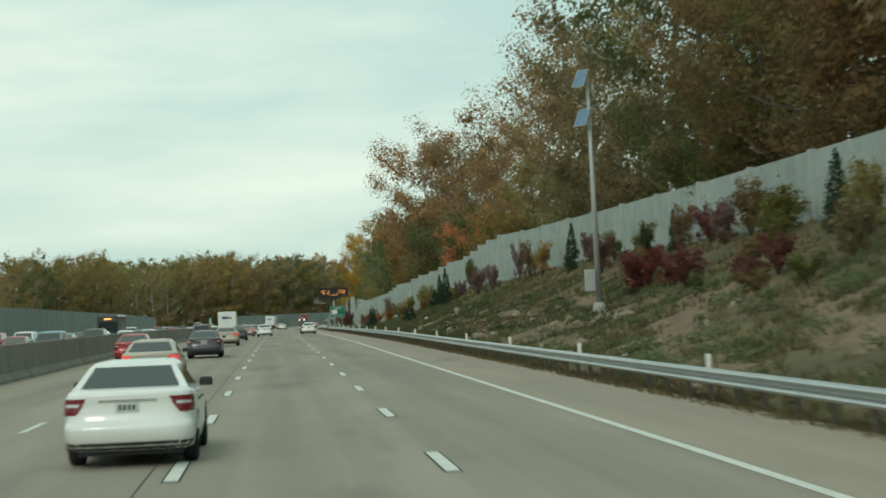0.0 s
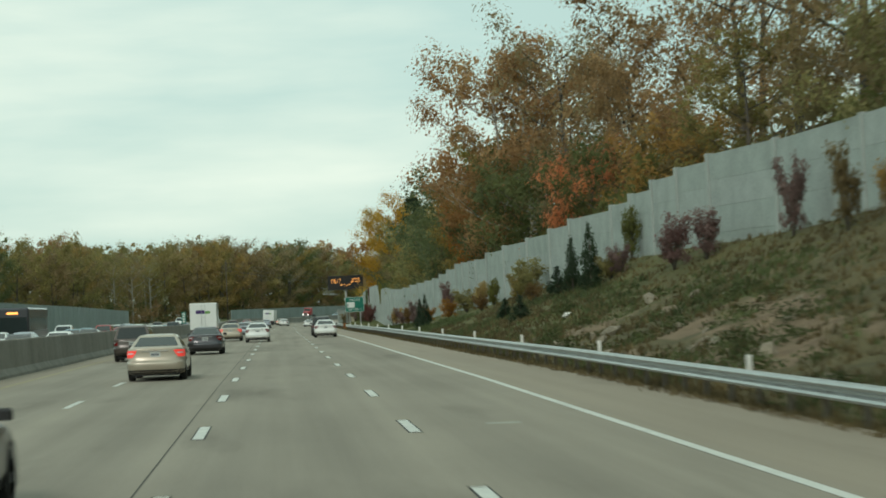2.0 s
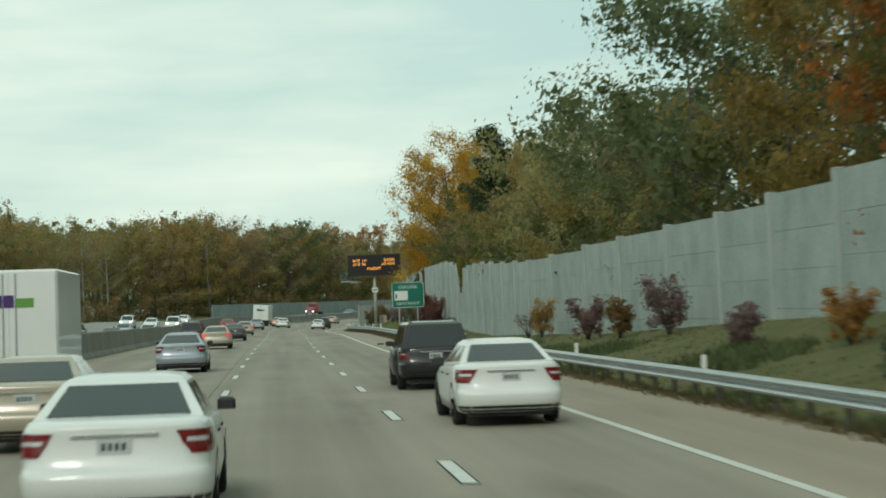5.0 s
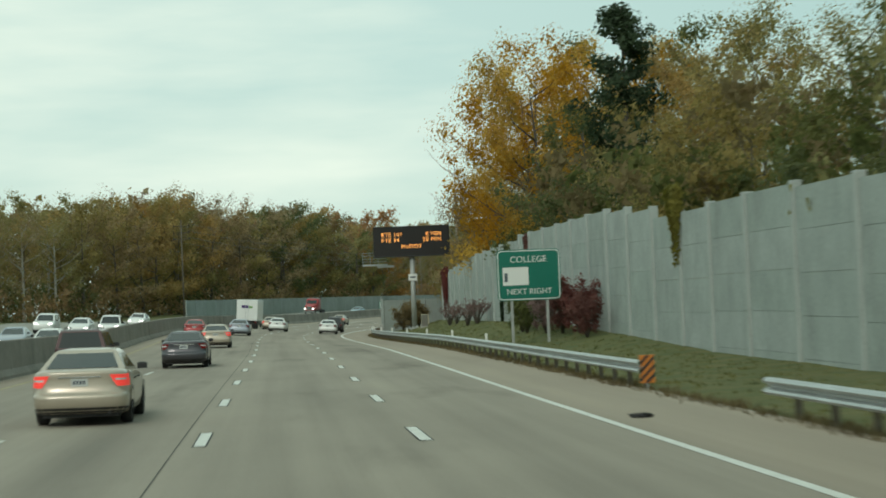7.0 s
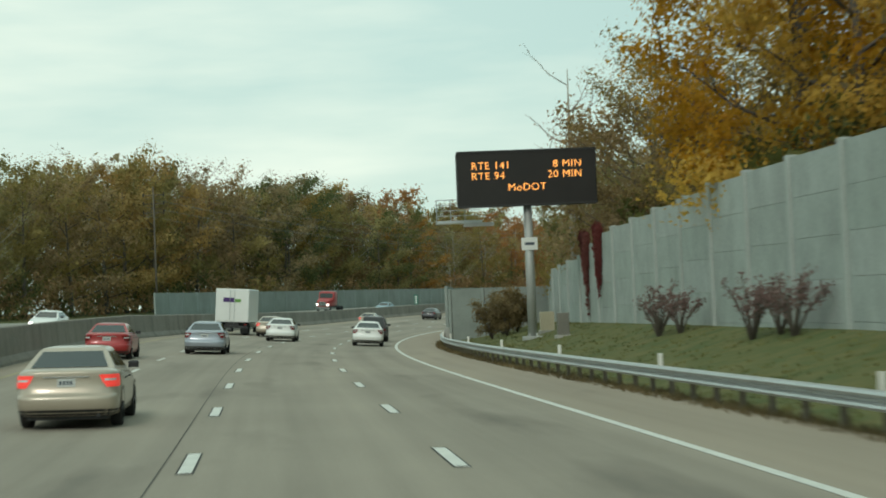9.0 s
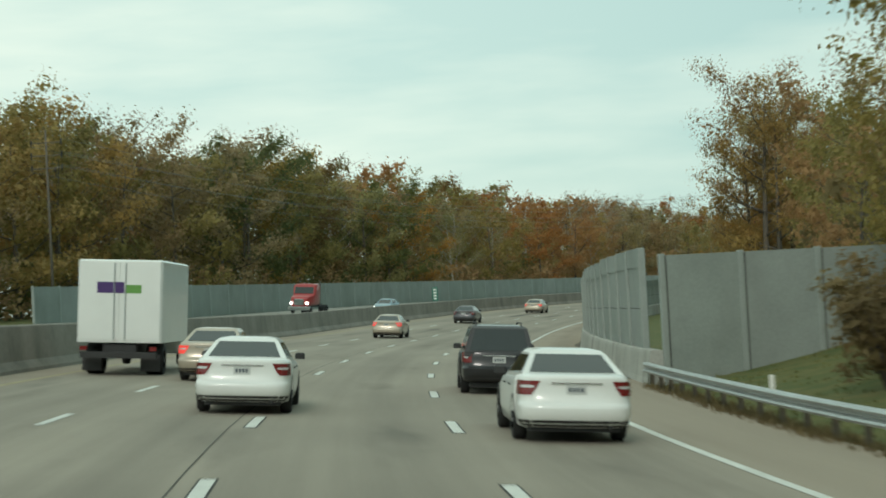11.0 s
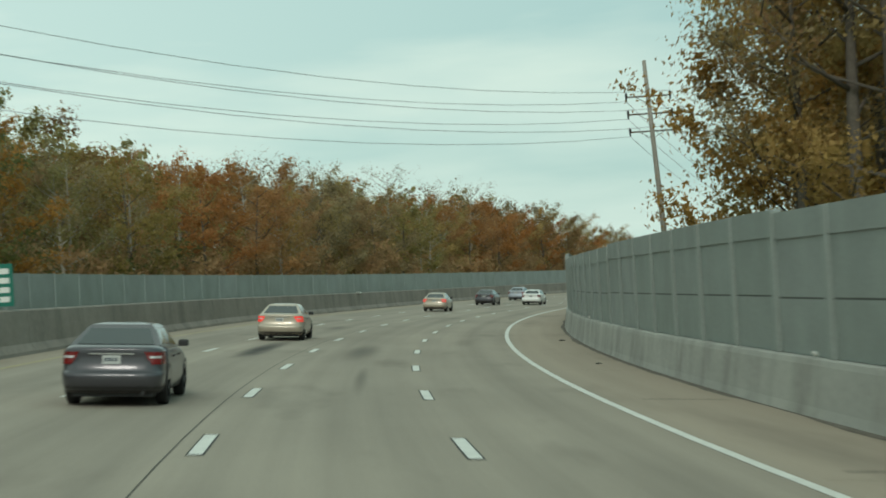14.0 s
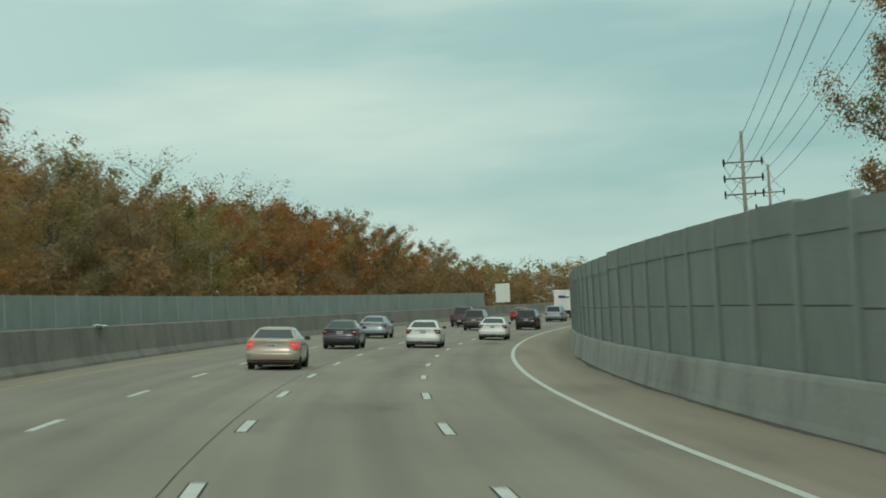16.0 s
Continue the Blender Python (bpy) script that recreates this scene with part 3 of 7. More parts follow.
M_GRIT = mat("dark_damp_grit", (0.115, 0.102, 0.08), 0.95, 0, 0.4, 1.5, 25, 0.5)
build_shoulder_marks()


# ---- barriers and walls ----
def build_median():
    """Tall concrete median barrier in cast lengths of 9 m, with a narrow gap between them."""
    top = thing("median_barrier", "tall weathered concrete median barrier, stained dark", "barrier", kind="structure")
    prof = [(-11.93, 0.0), (-11.95, 0.12), (-12.13, 0.35), (-12.2, 1.36), (-12.23, 1.4), (-12.49, 1.4), (-12.52, 1.36), (-12.58, 0.35), (-12.76, 0.12), (-12.78, 0.0)]
    s = -90.0
    while s < 1000:
        v, f = sweep(prof, [s + 0.01, s + 3, s + 6, s + 8.99], lambda a, l, h: P(a, l, h - 0.02), True)
        part("barrier_segment", mesh_of("barrier_segment", v, f, M_BARRIER), top)
        s += 9.0


build_median()


def bay_top(i):
    """Height in the world of the wall's top between post i and the next: a bay is level with its lower post."""
    return min(zc(s) + float(np.interp(s, TS_, TV)) for s in WALL_POSTS[i:i + 2])


def build_precast_wall():
    """Stepped noise wall of stacked precast planks between posts on the right-hand bank."""
    wall = thing("wall_east", "stepped pale grey precast concrete noise wall on the bank", "wall", kind="structure")
    n = len(WALL_POSTS)
    for i, s in enumerate(WALL_POSTS):
        e = WALL_POSTS[min(i + 1, n - 1)]
        if i < n - 1:
            hi = bay_top(i)
            lo_z = min(zc(s) + foot(s), zc(e) + foot(e)) - 0.5
            a, b = Vector(flat(s, wall_l(s))), Vector(flat(e, wall_l(e)))
            d = (b - a).normalized()
            a, b = a + d * 0.12, b - d * 0.12
            nrm = Vector((d.y, -d.x))
            z1 = hi
            while z1 > lo_z + 0.05:
                z0 = max(lo_z, z1 - 1.22)
                t = 0.075 + 0.006 * rng.random()
                o = []
                for z in (z0 + 0.005, z1 - 0.005):
                    for q, w in ((a, -t), (b, -t), (b, t), (a, t)):
                        o.append((q.x + nrm.x * w, q.y + nrm.y * w, z))
                part("wall_plank", mesh_of("wall_plank", o, [(3, 2, 1, 0), (4, 5, 6, 7), (0, 1, 5, 4), (1, 2, 6, 5), (2, 3, 7, 6), (3, 0, 4, 7)], M_PANEL), wall)
                z1 = z0
        top = max(bay_top(j) for j in (max(0, i - 1), min(i, n - 2))) + 0.07
        v, f = box(-0.19, 0.15, -0.15, 0.15, lo_z, top, 0.025)
        c = flat(s, wall_l(s))
        part("wall_post", mesh_of("wall_post", v, f, M_POST), wall, at=Matrix.Translation((c[0], c[1], 0)) @ Matrix.Rotation(-math.atan2(d.x, d.y), 4, "Z"))


rng = np.random.default_rng(3)
build_precast_wall()


def panel_wall(name, label, points, top_of, base_of, tiers=2, face=None, pilaster=0.09):
    """A wall of flat grey-green panels between posts, along (s, l) points; three tiers leave a set-back band under the cap."""
    wall = thing(name, label, "wall", kind="structure")
    for i in range(len(points) - 1):
        (s0, l0), (s1, l1) = points[i], points[i + 1]
        a, b = Vector(flat(s0, l0)), Vector(flat(s1, l1))
        d = (b - a).normalized()
        nrm = Vector((d.y, -d.x))
        mid = (s0 + s1) / 2
        lo, hi = base_of(mid, (l0 + l1) / 2), top_of(mid, (l0 + l1) / 2)
        cut, band = lo + (hi - lo) * 0.39, lo + (hi - lo) * 0.8
        levels = ((lo, cut - 0.018, 0.05), (cut + 0.018, band + 0.02, 0.05), (band + 0.02, hi, 0.085)) if tiers == 3 else ((lo, hi, 0.05),)
        for z0, z1, t in levels:
            o = []
            for z in (z0, z1):
                for q, w in ((a, -t), (b, -t), (b, t), (a, t)):
                    o.append((q.x + nrm.x * w, q.y + nrm.y * w, z))
            part("wall_panel", mesh_of("wall_panel", o, [(3, 2, 1, 0), (4, 5, 6, 7), (0, 1, 5, 4), (1, 2, 6, 5), (2, 3, 7, 6), (3, 0, 4, 7)], face or M_PANEL2), wall)
        # a post proud of the panels; a dark strip along its far side paints its shadow line
        p = pilaster
        v, f = box(-0.13 if tiers == 3 else -0.09, 0.09, -p, p, lo, hi + (0.0 if tiers == 3 else 0.05), 0.02)
        own = len(f)
        v, f = joined((v, f), box(-0.058, 0.058, p + 0.004, p + 0.05, lo, (hi - 0.02) if tiers == 1 else band))
        if tiers == 3:
            v, f = joined((v, f), box(-0.046, 0.046, p + 0.05, (b - a).length - p, cut - 0.022, cut + 0.022))
        me = mesh_of("wall_post", v, f, M_POST2, M_SEAM_SHADOW)
        me.polygons.foreach_set("material_index", [0] * own + [1] * (len(f) - own))
        part("wall_post", me, wall, at=Matrix.Translation((a.x, a.y, 0)) @ Matrix.Rotation(-math.atan2(d.x, d.y), 4, "Z"))
    return wall


def curve_top(s, l):
    level = float(np.interp(s, (440, 470, 474, 477, 484, 505, 548, 592, 612, 640, 700), (4.1, 4.0, 3.95, 3.82, 3.68, 3.6, 3.66, 3.6, 4.18, 4.12, 4.0)))
    return surf(s, 6.5) + round(level / 0.08) * 0.08


def build_curve_wall():
    prof = [(6.28, 0.0), (6.33, 0.2), (6.42, 0.9), (6.45, 1.0), (6.5, 1.03), (6.8, 1.03), (6.84, 0.98), (6.86, 0.0)]
    wall = thing("barrier_wall", "pale concrete safety barrier under the noise wall, streaked with dirt", "barrier", kind="structure")
    s = 441.0
    while s < 900:
        v, f = sweep(prof, [s + 0.012, s + 4, s + 7.988], lambda a, l, h: P(a, l, h - 0.02), True)
        part("barrier_segment", mesh_of("barrier_segment", v, f, M_BARRIER2), wall)
        s += 8.0
    pts = [(443.5 + 3.68 * i, 6.64) for i in range(108)]
    panel_wall("wall_curve", "tall grey-green panelled noise wall following the curve", pts, curve_top, lambda s, l: surf(s, 6.6) + 1.02, 3, pilaster=0.15)
    wing = [(441.0 + 0.5 * i, 6.9 + 2.4 * i) for i in range(5)]
    panel_wall("wall_wing", "grey-green panelled return wall meeting the bank", wing, lambda s, l: surf(s, 6.5) + 3.75, lambda s, l: surf(s, 6.5) - 0.3, 1)


build_curve_wall()
LEFT_TOP_S, LEFT_TOP = (-60, 300, 400, 500, 560, 700, 900), (4.7, 4.9, 4.7, 5.0, 4.9, 4.6, 4.2)


def left_top(s, l):
    return zc(s) + float(np.interp(s, LEFT_TOP_S, LEFT_TOP))


panel_wall("wall_west", "long grey-green panelled noise wall beyond the opposite lanes", [(-60 + 5.0 * i, -32.0) for i in range(91)], left_top, lambda s, l: surf(s, -32) - 0.4, 1, M_PANEL3)
panel_wall("wall_northwest", "grey-green panelled noise wall round the outside of the curve", [(507 + 5.0 * i, -32.0) for i in range(70)], left_top, lambda s, l: surf(s, -32) - 0.4, 1, M_PANEL3)


def build_guardrail(s0, s1):
    rail = thing("guardrail", "galvanised steel guardrail on timber posts with grass beneath", "guardrail", group="roadside guardrails")
    wave = [(6.28, 0.66), (6.2, 0.645), (6.17, 0.6), (6.19, 0.56), (6.27, 0.525), (6.27, 0.485), (6.19, 0.45), (6.17, 0.41), (6.2, 0.365), (6.28, 0.35)]
    prof = wave + [(l + 0.012, h) for l, h in reversed(wave)]
    n = max(1, round((s1 - s0) / 7.6))
    step = (s1 - s0) / n
    for i in range(n):
        a = s0 + i * step
        v, f = sweep(prof, [a, a + step / 2, a + step + 0.02], P, True)
        part("rail_beam", mesh_of("rail_beam", v, f, M_GALV), rail)
    v, f = box(-0.05, 0.06, -0.06, 0.06, -0.4, 0.64, 0.012)
    post_mesh = mesh_of("rail_post", v, f, M_TIMBER)
    k = 0
    while s0 + 1.9 * k < s1:
        s = s0 + 0.3 + 1.9 * k
        part("rail_post", post_mesh, rail, at=station(s, 6.42, surf(s, 6.42)))
        k += 1
    return rail


build_guardrail(-75.0, 270.4)
build_guardrail(280.9, 440.9)


def build_delineators():
    v, f = joined(box(-0.05, 0.05, -0.012, 0.012, 0.6, 0.93, 0.008), box(-0.03, 0.03, 0.012, 0.035, 0.6, 0.7))
    me = mesh_of("marker_post", v, f, M_DELIN)
    k = 0
    for s in [68.7 + 14.55 * i for i in range(-8, 14)] + [340.0 - 14.0, 340.0, 354.0, 367.6, 381.6, 395.8, 410, 424, 312]:
        if 268 < s < 282:
            continue
        ob = new("marker_post", me)
        ob.matrix_world = station(s, 6.33, surf(s, 6.33))
        tagged(ob, "small white reflector post fixed to the guardrail", "marker post", "guardrail marker posts")


M_DELIN = mat("white_plastic", (0.75, 0.75, 0.7), 0.5, 0, 0.08, 2, 20, 0.02)
build_delineators()


# ---- trees and shrubs ----
rng = np.random.default_rng(7)


def leaf_cloud(name, centres, radii, count, size, material, flat_=1.0, droop=0.0, core=0.0, coarse=2.6):
    """Many small separate leaves scattered round centres; one mesh."""
    centres, radii = np.array(centres), np.array(radii)
    middle = centres.mean(0)
    w = radii ** 2
    pick = rng.choice(len(centres), count, p=w / w.sum())
    dirs = rng.normal(size=(count, 3))
    dirs /= np.linalg.norm(dirs, axis=1)[:, None]
    inner = rng.random(count) < core
    dist = np.where(inner, 0.62 * rng.random(count) ** 0.5, rng.random(count) ** 0.4)
    pos = centres[pick] + dirs * (dist * radii[pick])[:, None] * np.array([1, 1, flat_])
    # leaves face outwards from their spray and from the crown, with some scatter
    out = pos - middle
    out /= np.linalg.norm(out, axis=1)[:, None] + 1e-6
    face = dirs * 0.6 + out * 0.6 + rng.normal(size=(count, 3)) * 0.4 + np.array([0, 0, 0.15])
    face /= np.linalg.norm(face, axis=1)[:, None]
    a = np.cross(face, rng.normal(size=(count, 3)))
    a[:, 2] -= droop
    a /= np.linalg.norm(a, axis=1)[:, None]
    b = np.cross(face, a)
    b /= np.linalg.norm(b, axis=1)[:, None]
    sz = (size * (0.55 + 0.9 * rng.random(count)) * np.where(inner, coarse, 1.0))[:, None]
    corners = np.stack([pos - a * sz, pos + b * sz * 0.6 + a * sz * 0.45, pos - b * sz * 0.6 + a * sz * 0.6], 1).reshape(-1, 3)
    me = bpy.data.meshes.new(name)
    me.vertices.add(3 * count)
    me.vertices.foreach_set("co", corners.ravel())
    me.loops.add(3 * count)
    me.loops.foreach_set("vertex_index", np.arange(3 * count))
    me.polygons.add(count)
    me.polygons.foreach_set("loop_start", np.arange(0, 3 * count, 3))
    me.polygons.foreach_set("loop_total", np.full(count, 3))
    me.materials.append(material)
    me.update(calc_edges=True)
    return me


def broadleaf(height, spread, leaves, size, bark, material, low=0.25, density=1.0, limbs=13, lean=0.04, core=0.22, coarse=1.9):
    """Meshes of a broad-leaved tree: trunk with limbs and twigs, and its leaves. Unit: metres, foot at the origin."""
    pieces, tips, rad = [], [], []
    bend = rng.normal(size=2) * lean * height
    def spine(k):
        return Vector((bend[0] * k * k, bend[1] * k * k, height * 0.88 * k))
    base_r = height * 0.016
    pieces.append(tube([spine(k) for k in (0, 0.06, 0.3, 0.55, 0.8, 1.0)], [base_r * 1.5, base_r, base_r * 0.8, base_r * 0.55, base_r * 0.3, base_r * 0.08], 7))
    ang = rng.random() * 6.28
    for i in range(limbs):
        k = low + (0.97 - low) * (i + rng.random() * 0.6) / limbs
        ang += 2.4 + rng.normal() * 0.35
        prof = math.sin(math.pi * min(1.0, 0.18 + 0.82 * ((k - low) / (1 - low))) ** 0.8) ** 0.6
        reach = spread * (0.45 + 0.55 * prof) * (0.75 + 0.5 * rng.random())
        up = reach * (0.25 + 0.55 * k + 0.15 * rng.random())
        a0 = spine(k)
        out = Vector((math.cos(ang), math.sin(ang), 0))
        mid = a0 + out * reach * 0.5 + Vector((0, 0, up * 0.35))
        end = a0 + out * reach + Vector((0, 0, up))
        r0 = base_r * 0.42 * (1.05 - k * 0.6)
        pieces.append(tube([a0, mid, end], [r0, r0 * 0.6, r0 * 0.15], 4))
        for q in range(4):
            f = 0.42 + 0.19 * q
            o = a0.lerp(mid, f * 2) if f < 0.5 else mid.lerp(end, f * 2 - 1)
            t2 = ang + (1 if q % 2 else -1) * (0.6 + 0.5 * rng.random())
            ln = reach * (0.3 + 0.25 * rng.random())
            e2 = o + Vector((math.cos(t2), math.sin(t2), 0.35 + 0.5 * rng.random())) * ln
            pieces.append(tube([o, o.lerp(e2, 0.5) + Vector((0, 0, ln * 0.06)), e2], [r0 * 0.4, r0 * 0.25, r0 * 0.08], 3))
            if rng.random() < density:
                tips.append(e2), rad.append(spread * (0.22 + 0.16 * rng.random()))
            tips.append(o.lerp(e2, 0.5)), rad.append(spread * (0.2 + 0.14 * rng.random()))
        tips.append(end), rad.append(spread * (0.2 + 0.14 * rng.random()))
    tips.append(spine(1.0)), rad.append(spread * 0.22)
    v, f = joined(*pieces)
    return mesh_of("trunk", v, f, bark, smooth_faces=True), leaf_cloud("crown", [tuple(t) for t in tips], rad, leaves, size, material, 0.9, 0.0, core, coarse)


def pine(height, spread, leaves, size):
    pieces, tips, rad = [tube([(0, 0, 0), (0.1, 0, height * 0.5), (0, 0, height)], [height * 0.017, height * 0.011, 0.03], 7)], [], []
    for i in range(74):
        k = 0.2 + 0.79 * (i + rng.random()) / 74
        a = rng.random() * 6.28
        r_ = spread * (1.05 - k) ** 0.65 * (0.45 + 0.75 * rng.random())
        o = Vector((0, 0, height * k))
        e = o + Vector((math.cos(a) * r_, math.sin(a) * r_, r_ * (0.1 + 0.35 * rng.random())))
        pieces.append(tube([o, e], [0.07, 0.015], 4))
        for f in (0.4, 0.7, 1.0):
            tips.append(o.lerp(e, f)), rad.append(0.45 + spread * 0.11 * rng.random())
    v, f = joined(*pieces)
    return mesh_of("trunk", v, f, M_BARK, smooth_faces=True), leaf_cloud("crown", [tuple(t) for t in tips], rad, leaves, size, M_DARK, 0.75)


def juniper(height, spread, leaves, size):
    tips, rad = [], []
    for i in range(46):
        k = 0.04 + 0.94 * i / 46
        a = rng.random() * 6.28
        r_ = spread * (1.0 - k) ** 0.9 * (0.5 + 0.5 * rng.random())
        tips.append((math.cos(a) * r_, math.sin(a) * r_, height * k + 0.1)), rad.append(0.12 + spread * 0.32 * (1.05 - k))
    v, f = tube([(0, 0, 0), (0, 0, height * 0.55), (0, 0, height * 0.95)], [0.07, 0.04, 0.01], 6)
    return mesh_of("trunk", v, f, M_BARK, smooth_faces=True), leaf_cloud("crown", tips, rad, leaves, size, M_DARK, 1.5)


def shrub(height, spread, leaves, size, material, gappy=0.0):
    pieces, tips, rad = [], [], []
    for i in range(9):
        a, r_ = i * 2.4 + rng.random(), spread * (0.35 + 0.65 * rng.random())
        hh = height * (0.55 + 0.42 * rng.random())
        e = Vector((math.cos(a) * r_, math.sin(a) * r_, hh))
        m_ = Vector((e.x * 0.35, e.y * 0.35, hh * 0.45))
        pieces.append(tube([(0, 0, -0.05), m_, e], [0.045, 0.03, 0.008], 5))
        for f in (0.35, 0.7, 1.0):
            tips.append(tuple(m_.lerp(e, f))), rad.append(spread * ((0.16 if gappy else 0.28) + 0.2 * rng.random()) * (1 - gappy))
        if not gappy:
            tips.append((e.x * 0.8, e.y * 0.8, height * (0.16 + 0.16 * rng.random()))), rad.append(spread * (0.24 + 0.1 * rng.random()))
            tips.append(tuple(m_ * 0.75)), rad.append(spread * 0.26)
        e2 = m_.lerp(e, 0.4) + Vector((rng.normal() * 0.3, rng.normal() * 0.3, 0.3)) * spread * 0.6
        pieces.append(tube([m_.lerp(e, 0.3), e2], [0.02, 0.006], 4))
        tips.append(tuple(e2)), rad.append(spread * (0.2 if gappy else 0.4) * (1 - gappy))
    v, f = joined(*pieces)
    return mesh_of("bush_wood", v, f, M_BARK, smooth_faces=True), leaf_cloud("foliage", tips, rad, leaves, size, material, 0.9, 0.0, 0.0 if gappy else 0.08, 2.0)


def plant(name, meshes, label, s, l, z, size, turn, material=None, group="", category="tree", names=("trunk", "crown"), squash=1.0, bark=None):
    m = station(s, l, z, turn) @ Matrix.Diagonal((size, size, size * squash, 1))
    ob = thing(name, label, category, m, group)
    t = part(names[0], meshes[0], ob)
    c = part(names[1], meshes[1], ob)
    for o, mm in ((c, material), (t, bark)):
        if mm:
            o.material_slots[0].link = "OBJECT"
            o.material_slots[0].material = mm
    return ob


NEAR = [broadleaf(20, 5.4, 11500, 0.128, M_BARK, M_OLIVE, 0.1, core=0.32, coarse=1.8) for _ in range(3)] + [broadleaf(20, 5.0, 11000, 0.12, M_BARK_PALE, M_RUST, 0.16, 0.85, 15, core=0.28, coarse=1.8) for _ in range(2)]
FINE = [broadleaf(20, 5.2, 19000, 0.1, M_BARK, M_OCHRE, 0.1, 0.9, 15, core=0.35, coarse=1.7) for _ in range(2)]
THIN = [broadleaf(20, 4.6, 7500, 0.105, M_BARK, M_BROWN, 0.3, 0.5, 14, core=0.1) for _ in range(2)]
FAR = [broadleaf(18, 5.6, 7000, 0.16, M_BARK, M_OLIVE, 0.05, limbs=13, core=0.42, coarse=1.7) for _ in range(4)]
BACK = [broadleaf(18, 5.6, 2600, 0.26, M_BARK, M_OLIVE, 0.3, limbs=11, core=0.42, coarse=1.7) for _ in range(2)]
FAR_THIN = [broadleaf(18, 4.2, 3800, 0.13, M_BARK_PALE, M_BROWN, 0.25, 0.5, 13, core=0.12) for _ in range(2)]
BUSHY = [broadleaf(10, 4.2, 7600, 0.11, M_BARK, M_OCHRE, 0.04, limbs=12, core=0.3, coarse=1.8) for _ in range(2)]
SNAG = broadleaf(20, 3.2, 40, 0.1, M_BARK_PALE, M_BROWN, 0.45, 0.1, 7)
PINE = pine(22, 5.0, 11000, 0.2)
JUN = [juniper(3.4, 0.9, 2400, 0.085) for _ in range(2)]
SHRUB = [shrub(2.6, 1.1, 2800, 0.075, M_WINE) for _ in range(2)]
SAPLING = [shrub(1.8, 0.95, 520, 0.06, M_MAUVE, 0.3) for _ in range(2)]

NAMES = {M_OLIVE: "olive-brown", M_GREEN: "dull green", M_YELL: "yellow", M_OCHRE: "ochre", M_RUST: "rust-brown", M_RED: "orange-red", M_BROWN: "thin brown", M_WINE: "wine-red", M_DARK: "dark green", M_MAUVE: "mauve-brown", M_LIME: "yellow-green", M_UMBER: "dark brown"}


def wood(name, label, rows, kinds, group):
    """Plants trees from rows of (s, l, height, material, kind)."""
    for s, l, h, mm, kind in rows:
        meshes, unit = kinds[kind]
        if 0 < l and s < 440:
            l = max(l, wall_l(s) + h * (0.44 if kind in "xy" else 0.21) + 0.4)
        plant(name, meshes, label.format(NAMES[mm]), s, l, ground_z(s, l) - 0.1, h / unit, rng.random() * 360, mm, group, squash=0.92 + 0.16 * rng.random())


